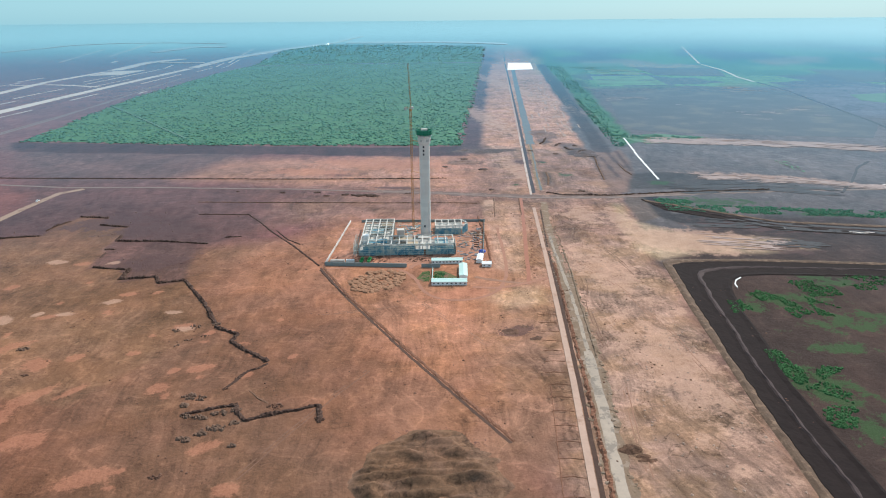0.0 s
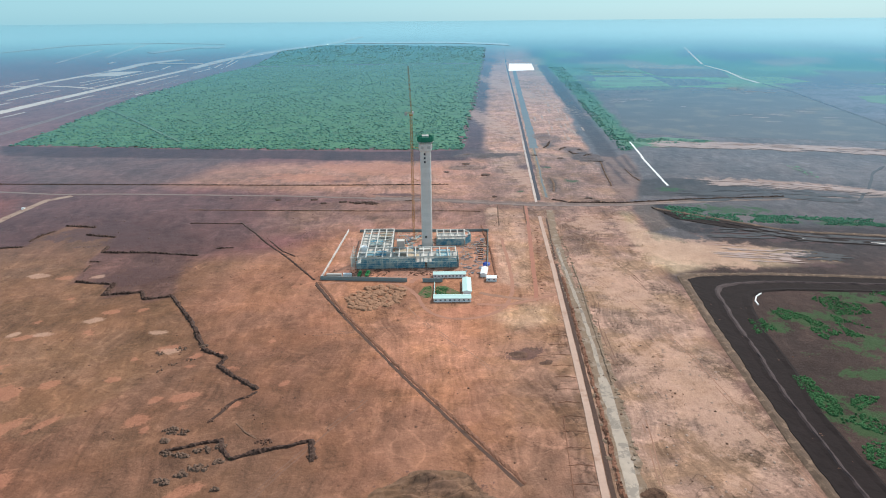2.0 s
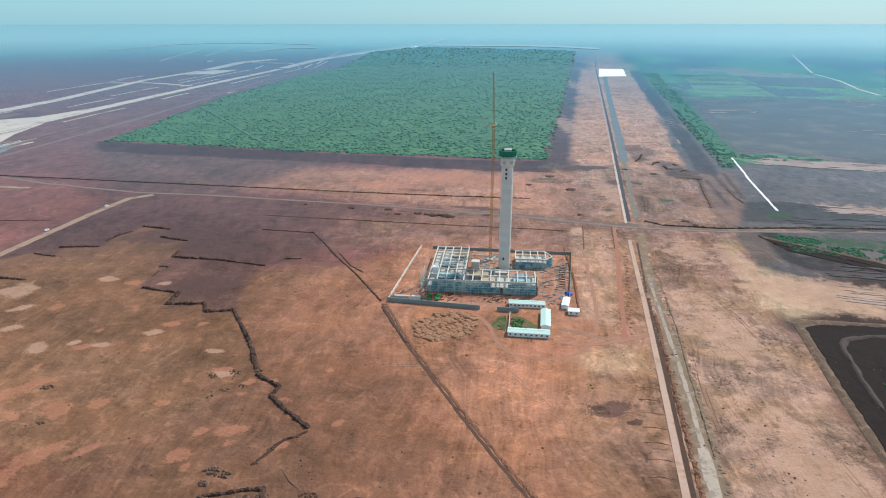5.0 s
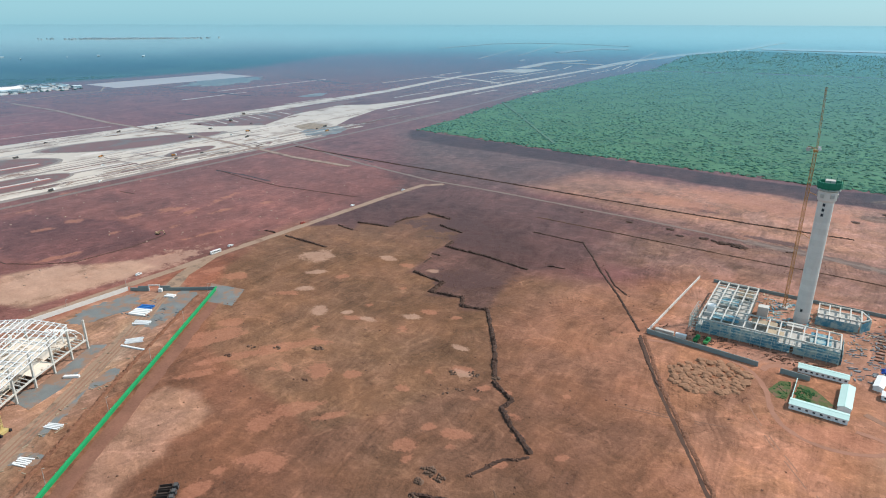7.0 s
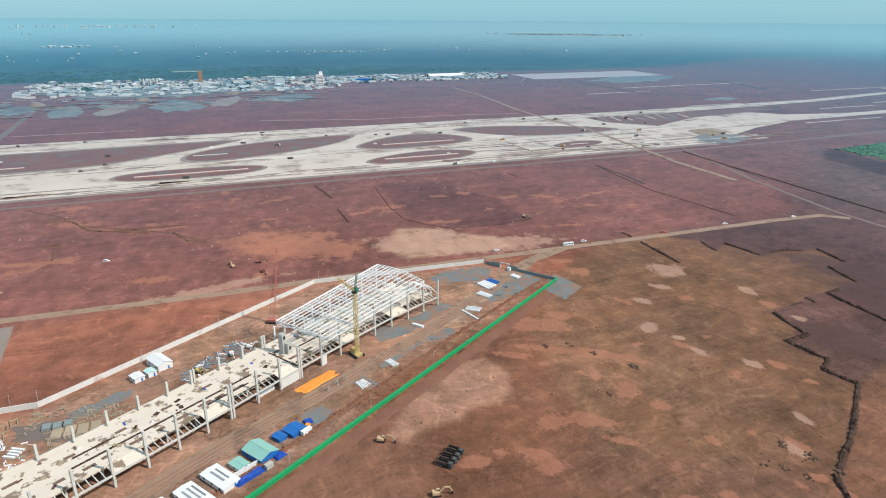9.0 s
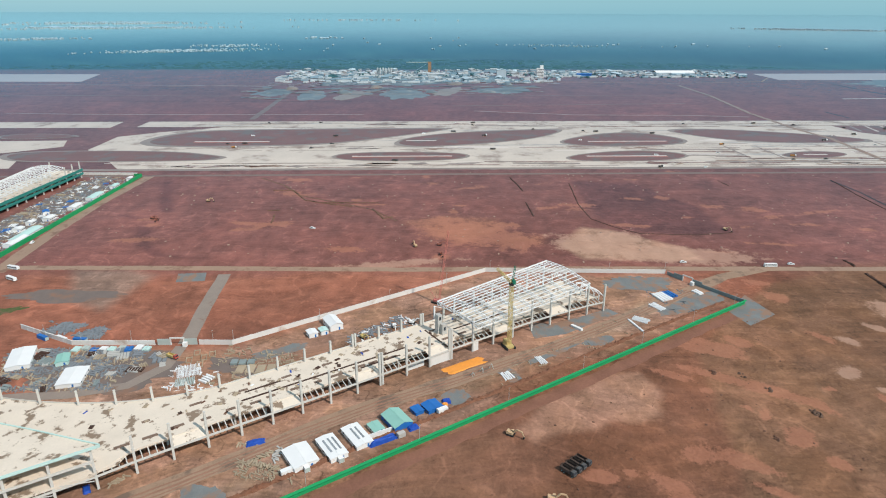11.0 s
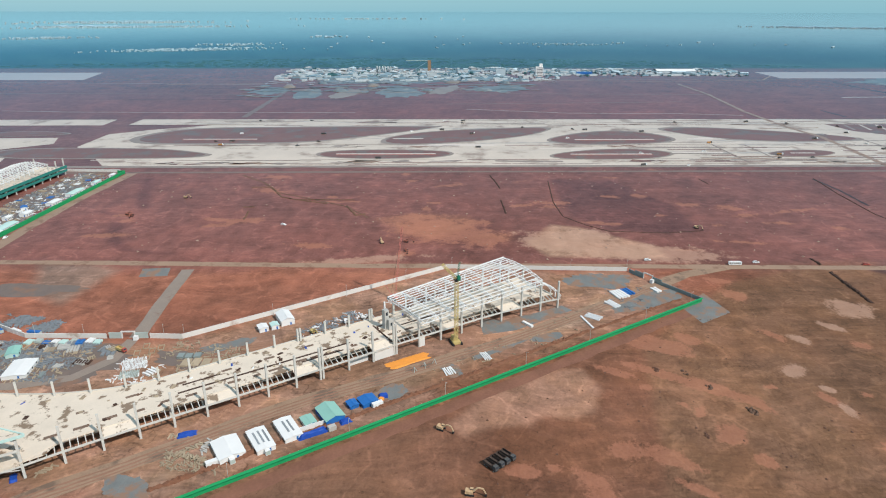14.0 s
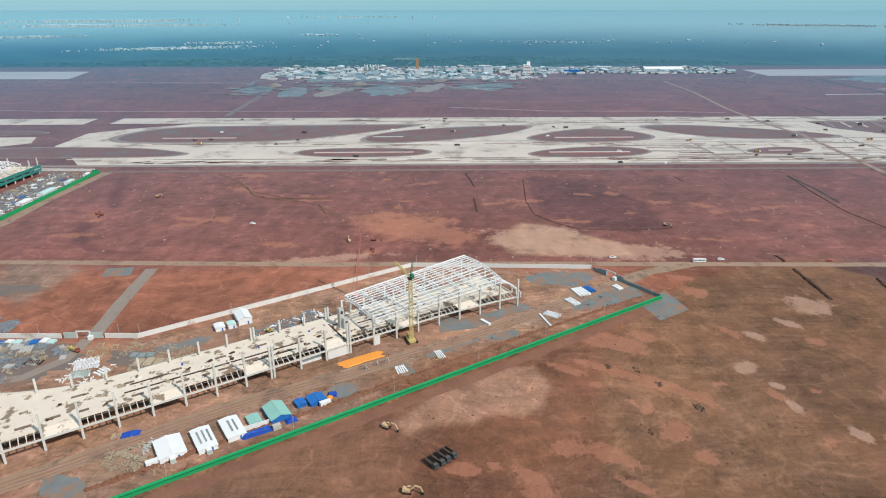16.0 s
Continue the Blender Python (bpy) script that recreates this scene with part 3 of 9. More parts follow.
def inside(x, y, outline, soft):
    """1 well inside the outline, 0 well outside, and a ramp of the given width across its edge."""
    best = np.full(x.shape, 1e9)
    odd = np.zeros(x.shape, bool)
    for (x0, y0), (x1, y1) in zip(outline, outline[1:] + outline[:1]):
        dx, dy = x1 - x0, y1 - y0
        t = np.clip(((x - x0) * dx + (y - y0) * dy) / (dx * dx + dy * dy), 0, 1)
        best = np.minimum(best, np.hypot(x - x0 - t * dx, y - y0 - t * dy))
        cross = (y0 > y) != (y1 > y)
        odd ^= cross & (x < (x1 - x0) * (y - y0) / ((y1 - y0) or 1e-9) + x0)
    return np.clip(0.5 + np.where(odd, best, -best) / soft, 0, 1)


def spread(near_lo, near_hi, fine, lo, hi, growth):
    mid = list(np.arange(near_lo, near_hi + fine, fine))
    out, step, p = [], fine, mid[-1]
    while p < hi:
        step *= growth
        p += step
        out.append(min(p, hi))
    back, step, p = [], fine, mid[0]
    while p > lo:
        step *= growth
        p -= step
        back.append(max(p, lo))
    return np.array(back[::-1] + mid + out)


gx = spread(-560, 360, 3.0, -4950, 4950, 1.035)
gy = spread(-60, 1100, 3.0, -4840, 5060, 1.035)
GX, GY = np.meshgrid(gx, gy)
RING, SPOKES = [2840.0 + 60.0 * i for i in range(35)], 288        # the far rim of the sheet is round
ra, rr = np.meshgrid(np.linspace(0, 2 * math.pi, SPOKES, endpoint=False), np.array(RING))
px = np.concatenate([GX.ravel(), CENTRE[0] + (rr * np.cos(ra)).ravel()])
py = np.concatenate([GY.ravel(), CENTRE[1] + (rr * np.sin(ra)).ravel()])
reach = np.hypot(px - CENTRE[0], py - CENTRE[1])
pz = np.where(reach < 3000, 0.0, 182.0 * ((np.minimum(reach, 4880.0) - 3000).clip(0) / 1880.0) ** 1.08)
wx = px + 26 * (fractal(px, py, 70, 3) - 0.5)
wy = py + 26 * (fractal(px, py, 70, 7) - 0.5)
wide = fractal(px, py, 420, 11)
mid_n = fractal(px, py, 90, 21)

OCHRE, ORANGE, PURPLE = (0.246, 0.120, 0.071), (0.305, 0.137, 0.080), (0.150, 0.072, 0.058)
FIELD, TAN, DARK = (0.215, 0.086, 0.066), (0.325, 0.195, 0.138), (0.040, 0.026, 0.023)
GREY, WOODS, PASTURE, ROSE = (0.125, 0.100, 0.092), (0.026, 0.060, 0.042), (0.095, 0.195, 0.085), (0.37, 0.185, 0.125)

soil = np.empty((px.size, 3))
soil[:] = WOODS


def lay(outline, color, soft=30.0, strength=1.0):
    w = (inside(wx, wy, outline, soft) * strength)[:, None]
    soil[:] = soil * (1 - w) + np.array(color) * w


lay([(-2340, -4000), (-2340, 1600), (-2300, 2600), (-1900, 3700), (-1500, 4900), (640, 4300), (260, 1000), (0, -4000)], (0.205, 0.074, 0.064), 60)
lay([(-1230, -2500), (-1230, 3900), (-1500, 4900), (640, 4300), (260, 900), (0, -2500)], (0.185, 0.082, 0.070), 60)
lay([(-815, -1500), (-815, 900), (-470, 790), (-440, -1500)], FIELD, 40)
lay([(-745, 350), (-650, 334), (-600, 336), (-560, 362), (-550, 410), (-556, 462), (-640, 455), (-740, 425)], (0.152, 0.063, 0.053), 8)
lay([(-470, -600), (-462, 560), (-280, 470), (-60, 100), (-60, -600)], (0.295, 0.112, 0.066), 30)
lay([(-465, 560), (-300, 580), (-200, 570), (-110, 560), (-80, 500), (60, 240), (60, 60), (-250, 60), (-270, 200), (-400, 420), (-460, 480)], OCHRE, 40)
lay([(-210, -60), (-350, -70), (-345, 35), (-458, 210), (-450, 356), (-398, 390), (-205, 85)], (0.325, 0.178, 0.116), 12)
lay([(-190, 18), (-244, 98), (-336, 240), (-420, 357), (-440, 380), (-425, 385), (-380, 322), (-290, 180), (-205, 45)], (0.37, 0.235, 0.155), 8, 0.8)
lay([(-290, 200), (-390, 390), (-300, 400), (-200, 330), (-150, 200)], (0.235, 0.098, 0.055), 50, 0.8)
lay([(-200, 480), (-130, 395), (-90, 330), (-30, 250), (70, 250), (115, 640), (-80, 640), (-130, 560)], ORANGE, 40)
lay([(-505, 800), (-455, 700), (-430, 605), (-345, 660), (-345, 590), (-290, 520), (-220, 500), (-205, 565), (-150, 600), (-170, 690), (30, 740), (30, 770)], PURPLE, 20)
STEPS = [(-462, 545), (-430, 577), (-404, 571), (-416, 594), (-380, 600), (-383, 633), (-375, 650), (-373, 663), (-340, 656), (-337, 632), (-305, 624), (-299, 597), (-298, 580)]
ZIGZAG = [(-299, 558), (-292, 545), (-291, 533), (-288, 509), (-253, 508), (-249, 477), (-223, 486), (-214, 467), (-197, 477)]


def strip_off(outline, color, soft=5.0, strength=1.0):
    """Soil stripped or left along a cut edge that hardly wanders."""
    w = (inside(px * 0.85 + wx * 0.15, py * 0.85 + wy * 0.15, outline, soft) * strength)[:, None]
    soil[:] = soil * (1 - w) + np.array(color) * w


strip_off(STEPS + ZIGZAG + [(-167, 433), (-147, 396), (-200, 300), (-330, 330), (-430, 430), (-455, 500)], (0.246, 0.124, 0.069), 6, 0.85)
strip_off(STEPS + [(-252, 574), (-206, 566), (-180, 590), (-150, 690), (-300, 785), (-452, 785)], (0.135, 0.068, 0.058), 6, 0.9)
strip_off([(-298, 580), (-252, 574), (-215, 560), (-205, 510), (-197, 477)] + ZIGZAG[::-1][1:], (0.160, 0.083, 0.066), 6, 0.9)
lay([(-740, 1110), (-500, 810), (-330, 800), (-250, 1040)], (0.145, 0.085, 0.072), 60)
lay([(-290, 950), (-330, 830), (10, 745), (110, 720), (110, 1010), (40, 960)], (0.33, 0.165, 0.110), 50)
lay([(-722, 1128), (-377, 1074), (-42, 1022), (64, 1034), (64, 958), (-39, 956), (-343, 1000), (-663, 1036)], (0.080, 0.040, 0.034), 8)
lay([(60, 1030), (94, 1030), (374, 3550), (345, 3550)], (0.110, 0.056, 0.050), 8)
lay([(40, 990), (110, 950), (170, 940), (170, 1000), (100, 1040), (50, 1040)], (0.070, 0.045, 0.040), 20, 0.8)
lay([(200, 760), (262, 740), (300, 985), (232, 1010)], (0.120, 0.070, 0.055), 30, 0.7)
lay([(10, -200), (126, -200), (178, 230), (200, 495), (240, 780), (255, 976), (337, 1555), (611, 3700), (640, 3950), (440, 3950), (402, 3700), (150, 1500), (98, 1030), (95, 700), (110, 560)], TAN, 24)
lay([(110, 560), (98, 700), (60, 760), (140, 1000), (255, 976), (235, 720), (200, 560)], (0.235, 0.128, 0.092), 60, 0.8)
lay([(30, 250), (78, 250), (112, 480), (124, 680), (80, 700), (60, 480)], (0.285, 0.148, 0.092), 30, 0.8)
lay([(140, -250), (180, 150), (200, 495), (240, 780), (255, 976), (337, 1555), (470, 2600), (3000, 2600), (3000, -250)], GREY, 10)
lay([(180, 150), (300, 150), (420, 480), (480, 620), (300, 620), (205, 500)], (0.064, 0.039, 0.031), 24)
lay([(-150, 625), (-60, 632), (60, 636), (110, 700), (30, 765), (-170, 705)], (0.235, 0.125, 0.090), 40, 0.85)
strip_off([(64, 697), (104, 694), (98, 608), (80, 475), (57, 492), (62, 560)], (0.37, 0.215, 0.145), 6, 0.8)
strip_off([(-84, 503), (46, 505), (58, 620), (-76, 624)], (0.33, 0.165, 0.110), 6, 0.8)
lay([(98, 1030), (255, 976), (337, 1555), (611, 3700), (560, 3950), (402, 3700), (150, 1500)], (0.45, 0.235, 0.155), 12, 0.9)
strip_off([(211, 680), (221, 678), (212, 620), (232, 594), (263, 566), (300, 562), (345, 548), (352, 522), (300, 514), (244, 518), (203, 502), (192, 531), (198, 600)], (0.43, 0.295, 0.185), 10, 0.85)
strip_off([(232, 702), (262, 715), (250, 628), (219, 605)], (0.135, 0.092, 0.070), 5, 0.9)
strip_off([(258, 713), (276, 716), (266, 638), (320, 640), (330, 600), (259, 602), (246, 631)], (0.040, 0.030, 0.027), 5, 0.92)
strip_off([(228, 745), (274, 816), (313, 828), (380, 815), (420, 740), (315, 738)], (0.060, 0.048, 0.042), 8, 0.9)
strip_off([(53, 448), (91, 452), (90, 422), (59, 410), (46, 433)], (0.40, 0.245, 0.150), 12, 0.7)
strip_off([(-595, 140), (-612, 181), (-600, 233), (-573, 243), (-532, 197), (-548, 170)], (0.34, 0.140, 0.085), 16, 0.75)
strip_off([(-540, 237), (-552, 274), (-530, 270)], (0.34, 0.140, 0.085), 10, 0.7)
strip_off([(-524, 285), (-572, 315), (-563, 341), (-538, 366), (-510, 400), (-481, 400), (-483, 349), (-487, 298)], (0.47, 0.27, 0.170), 8, 0.85)
strip_off([(-475, -130), (-474, -83), (-462, -59), (-398, -72), (-418, -105)], (0.215, 0.145, 0.105), 12, 0.8)
for track in ([(-767, -161), (-700, -140), (-634, -114)], [(-586, -118), (-536, -99), (-507, -73), (-499, -31)], [(-624, -156), (-604, -121)]):
    strip_off([(x, y - 7) for x, y in track] + [(x, y + 7) for x, y in reversed(track)], (0.120, 0.050, 0.044), 6, 0.7)
lay([(470, 2400), (640, 3900), (4900, 3900), (4900, 2400)], PASTURE, 160)
lay([(500, 1900), (590, 2700), (1300, 2700), (860, 1900)], PASTURE, 60, 0.9)
lay([(790, 1300), (1000, 2050), (3200, 2300), (2400, 1100)], (0.138, 0.126, 0.136), 90)
lay([(318, 1008), (398, 1653), (560, 3000), (640, 3000), (446, 1650), (360, 1060)], (0.060, 0.140, 0.055), 12)
strip_off([(266, 965), (268, 985), (289, 1110), (319, 1353), (379, 1856), (600, 3600), (640, 3600), (432, 2000), (363, 1467), (323, 1162), (298, 985), (292, 950)], (0.068, 0.048, 0.043), 7)
WEDGE = [(224, 720), (233, 784), (244, 856), (257, 929), (266, 968), (290, 958), (312, 985), (305, 921), (282, 821), (262, 780), (246, 728)]
strip_off(WEDGE, (0.205, 0.118, 0.085), 9, 0.9)
for gully_line in ([(262, 955), (257, 929), (244, 856), (234, 790)], [(286, 970), (283, 939), (279, 882), (276, 837), (278, 815)], [(303, 975), (292, 900), (283, 835)], [(266, 930), (262, 870), (256, 800)]):
    strip_off([(x - 2.6, y) for x, y in gully_line] + [(x + 3.4, y) for x, y in reversed(gully_line)], (0.085, 0.052, 0.042), 4, 0.85)
strip_off([(212, 1030), (235, 1052), (256, 1036), (262, 990), (256, 925), (240, 935), (224, 980)], (0.110, 0.070, 0.056), 14, 0.75)
strip_off([(192, 1078), (214, 1098), (218, 1052), (196, 1036)], (0.095, 0.064, 0.053), 8, 0.8)
strip_off([(150, 760), (160, 842), (172, 832), (163, 768)], (0.085, 0.058, 0.045), 6, 0.8)
strip_off([(68, 704), (79, 702), (77, 679), (68, 679)], (0.42, 0.27, 0.20), 4, 0.9)
for k in range(3):
    band = 0.65 + 0.7 * (wide if k == 0 else mid_n if k == 1 else fractal(px, py, 28, 33))
    soil *= (0.5 + 0.5 * band)[:, None]
# far parcels of crops and ploughed land
row = np.floor((py - 0.12 * px) / 210.0).astype(np.int64)
lot = np.floor((px + 0.12 * py + 90 * (row % 3)) / 300.0).astype(np.int64)
pick = ((row * 92821 + lot * 68917) % 97) / 97.0
parcel = np.where((pick < 0.38)[:, None], np.array((0.140, 0.270, 0.130)), np.where((pick < 0.6)[:, None], np.array((0.085, 0.190, 0.110)), np.where((pick < 0.85)[:, None], np.array((0.115, 0.110, 0.125)), np.array((0.28, 0.23, 0.17)))))
far_fields = (np.clip((px - 470 - 0.10 * (py - 1700)) / 60, 0, 1) * np.clip((py - 1850) / 120, 0, 1))[:, None]
soil = soil * (1 - 0.85 * far_fields) + parcel * 0.85 * far_fields
dull = (np.clip((px - 420) / 60, 0, 1) * np.clip((py - 760) / 60, 0, 1))[:, None] * (1 - far_fields)
soil *= 1 + dull * (((row * 13 + lot * 29) % 7) / 7.0 - 0.45)[:, None] * 0.6
for outline, gain in (([(-165, 150), (10, 150), (-40, 420), (-190, 430)], 0.82), ([(-330, 150), (-175, 150), (-200, 330), (-330, 330)], 0.90), ([(-460, 420), (-200, 430), (-180, 600), (-330, 720), (-470, 700)], 0.76), ([(-330, 330), (-150, 300), (-130, 470), (-320, 470)], 0.95), ([(66, 130), (178, 130), (182, 300), (90, 300)], 0.90), ([(96, 340), (186, 340), (210, 700), (120, 700)], 1.06), ([(-90, 500), (-20, 360), (96, 360), (118, 660), (60, 680), (-90, 640)], 1.32), ([(-200, 760), (250, 700), (270, 1000), (100, 1040), (-200, 940)], 1.2),
                      ([(-470, 430), (-330, 450), (-300, 290), (-400, 390)], 0.85), ([(-800, -300), (-420, -300), (-440, 180), (-800, 180)], 1.12)):
    soil *= (1 + (gain - 1) * inside(wx, wy, outline, 60))[:, None]       # soil lightened or darkened by region to fit the camera's view
strip_off([(-255, 205), (-262, 213), (-276, 223), (-288, 245), (-301, 263), (-305, 285), (-284, 291), (-262, 282), (-256, 268), (-260, 256), (-252, 246), (-251, 233), (-249, 222), (-244, 211)], (0.39, 0.20, 0.126), 5, 0.95)
soil = soil.clip(0.008, 0.8)
soil *= 1 + (np.clip((-2380 - px) / 60, 0, 1) * (2.6 * fractal(px, py, 130, 73) - 1.3).clip(-0.7, 1.2))[:, None]       # clearings in the woods
# far slopes blend paler and bluer with distance, haze put into soil colour
raised_rim = np.clip((reach - 3400) / 300, 0, 1)[:, None]
soil = soil * (1 - raised_rim) + np.array((0.050, 0.105, 0.085)) * (0.1 + 4.2 * fractal(px, py, 240, 71) ** 2.2)[:, None] * raised_rim

clay, pale, dark, scrub = (np.zeros(px.size) for _ in range(4))


def spot(layer, x, y, rx, ry, turn, weight=0.95):
    """A scraped or silted patch, soft towards its rim."""
    near = np.flatnonzero((np.abs(px - x) < 2.5 * max(rx, ry)) & (np.abs(py - y) < 2.5 * max(rx, ry)))
    ca, sa = math.cos(radians(turn)), math.sin(radians(turn))
    dx, dy = px[near] - x, py[near] - y
    u, v = (dx * ca + dy * sa) / rx, (-dx * sa + dy * ca) / ry
    layer[near] = np.maximum(layer[near], weight * np.clip(1.25 - 0.75 * np.hypot(u, v), 0, 1))


# clay scrapes, over the graded field
for x, y, rx, ry, a in ((-169, 395, 11, 6, 30), (-242, 347, 9, 12, 20), (-226, 308, 24, 7, 60), (-156, 317, 8, 9, 0), (-201, 271, 9, 9, 0),
                        (-139, 338, 11, 6, 20), (-273, 414, 10, 5, 20), (-298, 333, 30, 7, 55), (-302, 304, 16, 6, 60), (-285, 353, 22, 6, 70),
                        (-232, 292, 9, 14, 20), (-212, 269, 12, 6, 40), (-205, 315, 14, 5, 50), (-187, 358, 7, 5, 0), (-230, 452, 11, 5, 0)):
    spot(clay, x, y, rx * 0.72, ry * 0.72, a)
for x, y, rx, ry, a in ((-112, 262, 9, 5, 30), (-160, 240, 14, 8, 20), (-140, 205, 16, 9, 60), (-95, 230, 7, 5, 0), (-190, 215, 12, 8, 20),
                        (-300, 520, 9, 4, 10), (-330, 470, 8, 5, 60), (-345, 420, 10, 5, 30), (-40, 520, 30, 14, 0), (25, 440, 44, 10, 10),
                        (-560, 205, 50, 40, 60), (-535, 245, 30, 25, 0), (-60, 905, 120, 40, -10), (-160, 860, 70, 24, -10), (-335, 345, 20, 8, 60)):
    spot(clay, x, y, rx, ry, a, 0.8)
# silt and dried puddles
for x, y, rx, ry, a in ((-383, 495, 14, 16, 60), (-357, 465, 9, 4, 40), (-302, 412, 6, 9, 30), (-323, 525, 9, 5, 0), (-274, 521, 6, 4, 0),
                        (-520, 315, 40, 26, 60), (-495, 385, 66, 20, 82), (-535, 340, 22, 30, 20), (250, 550, 60, 34, -8), (206, 600, 12, 60, 4)):
    spot(pale, x, y, rx, ry, a)
for x, y, rx, ry, a in ((560, 1030, 200, 24, -20), (450, 785, 110, 20, -22), (130, 850, 16, 110, 6), (170, 640, 20, 50, 4),
                        (-480, 130, 9, 60, 10), (130, 1350, 30, 260, 8), (260, 2000, 40, 600, 8), (150, 480, 26, 70, 8), (150, 330, 30, 80, 6)):
    spot(pale, x, y, rx, ry, a, 0.72)
# dark topsoil left in place
for x, y, rx, ry, a in ((-240, 520, 40, 26, 10), (-270, 610, 60, 30, 0), (330, 530, 30, 22, 20),
                        (-330, 640, 60, 30, 20), (60, 378, 16, 9, 10), (350, 590, 90, 24, -10), (300, 485, 70, 9, -2), (0, 247, 26, 24, 0),
                        (-120, 840, 30, 8, -8), (-30, 765, 40, 8, -8), (150, 905, 40, 20, 10)):
    spot(dark, x, y, rx, ry, a, 0.72)
rs_ = random.Random(40)
for k in range(34):                       # silt left in hollows of the graded strip
    y = rs_.uniform(180, 660)
    x = rs_.uniform(104 + 0.06 * (y - 200), 172 + 0.06 * (y - 200))
    spot(pale, x, y, rs_.uniform(2, 7), rs_.uniform(2, 6), rs_.uniform(0, 180), 0.85)
for k in range(46):
    spot(clay, rs_.uniform(-800, -480), rs_.uniform(-150, 640), rs_.uniform(3, 12), rs_.uniform(6, 30), rs_.uniform(-20, 20), 0.75)
for k in range(26):
    spot(clay, rs_.uniform(-300, -60), rs_.uniform(200, 540), rs_.uniform(2, 6), rs_.uniform(2, 4), rs_.uniform(0, 180), 0.95)
for x, y, rx, ry, a in ((-330, 338, 22, 6, 62), (-340, 362, 10, 7, 40), (-283, 356, 22, 6, 55), (-270, 372, 10, 4, 30), (-228, 309, 12, 5, 40), (-202, 272, 6, 4, 60), (-217, 239, 8, 5, 80), (-245, 348, 8, 6, 60), (-222, 355, 6, 4, 30),
                        (-407, 422, 12, 8, 20), (-434, 421, 10, 5, 60)):
    spot(clay, x, y, rx, ry, a)
for x, y, rx, ry, a in ((-339, 435, 7, 5, 40), (-282, 419, 5, 3, 50), (-262, 418, 7, 2.5, 0), (-185, 418, 7, 3, 0), (-168, 391, 8, 4, 0), (-238, 439, 9, 4, 20)):
    spot(pale, x, y, rx, ry, a, 0.85)
# scrub taking hold
for x, y, rx, ry, a in ((270, 415, 40, 22, 0), (225, 305, 24, 34, 20), (320, 450, 26, 16, -10), (330, 680, 70, 22, -8), (430, 625, 70, 12, -8),
                        (240, 405, 16, 12, 0), (300, 380, 60, 18, 10), (230, 260, 26, 20, 30), (262, 345, 30, 10, 0), (310, 310, 40, 30, 30)):
    spot(scrub, x, y, rx, ry, a, 0.6)
spot(scrub, 430, 1090, 60, 26, -10, 0.8)
for x, y, q in ((188, 820, 9), (172, 900, 6), (116, 771, 6), (300, 770, 14)):
    spot(scrub, x, y, q * 1.3, q, 0, 0.7)
for x, y, q in ((110, 755, 8), (74, 691, 8), (150, 640, 6), (196, 560, 9)):
    spot(pale, x, y, q, q * 1.2, 0, 0.9)
spot(scrub, -190, 145, 20, 5, 60, 0.7)
clay = np.maximum(clay, 0.12 * ((px > -420) & (px < -80) & (py < 560) & (py > 150)))

ny_, nx_ = GX.shape
ids = np.arange(GX.size).reshape(ny_, nx_)
quads = np.stack([ids[:-1, :-1], ids[:-1, 1:], ids[1:, 1:], ids[1:, :-1]], -1).reshape(-1, 4)
quads = quads[(reach[quads] < 2920).any(axis=1)]
rim = (GX.size + np.arange(SPOKES * len(RING))).reshape(len(RING), SPOKES)
after = np.roll(rim, -1, axis=1)
quads = np.concatenate([quads, np.stack([rim[:-1], rim[1:], after[1:], after[:-1]], -1).reshape(-1, 4)])
pz[GX.size:][rr.ravel() < 2990] += np.where(rr.ravel()[rr.ravel() < 2990] < 2850, -0.6, 0.05)
pz[:GX.size] = np.where(reach[:GX.size] > 2900, -1.0, pz[:GX.size])
ground_mesh = bpy.data.meshes.new("ground")
ground_mesh.vertices.add(px.size)
ground_mesh.vertices.foreach_set("co", np.stack([px, py, pz], -1).astype(np.float32).ravel())
ground_mesh.loops.add(quads.size)
ground_mesh.loops.foreach_set("vertex_index", quads.astype(np.int32).ravel())
ground_mesh.polygons.add(len(quads))
ground_mesh.polygons.foreach_set("loop_start", np.arange(0, quads.size, 4, dtype=np.int32))
ground_mesh.polygons.foreach_set("use_smooth", np.ones(len(quads), bool))
ground_mesh.update(calc_edges=True)
colour = ground_mesh.attributes.new("soil", "FLOAT_COLOR", "POINT")
colour.data.foreach_set("color", np.concatenate([soil, np.ones((px.size, 1))], 1).astype(np.float32).ravel())
churn = np.maximum(inside(wx, wy, [(10, -200), (126, -200), (178, 230), (200, 495), (240, 780), (255, 976), (337, 1555), (402, 2300), (240, 2300), (150, 1500), (96, 1030), (95, 700), (60, 250)], 14),
                   0.7 * inside(wx, wy, [(-95, 500), (-70, 400), (20, 250), (70, 250), (118, 660), (110, 1010), (60, 1000), (-300, 860), (-160, 700)], 30))
churn = np.maximum(churn, 0.75 * inside(wx, wy, [(-190, -60), (-350, -70), (-345, 35), (-458, 210), (-450, 356), (-398, 390), (-190, 85)], 10))
churn = np.maximum(churn, 0.45 * inside(wx, wy, [(-480, 560), (-420, 380), (-160, 100), (40, 150), (-20, 350), (-120, 560)], 40))
for layer_name, values in (("churn", churn), ("clay", clay), ("pale", pale), ("dark", dark), ("scrub", scrub)):
    ground_mesh.attributes.new(layer_name, "FLOAT", "POINT").data.foreach_set("value", values.astype(np.float32))
ground_mesh.materials.append(M_GROUND)
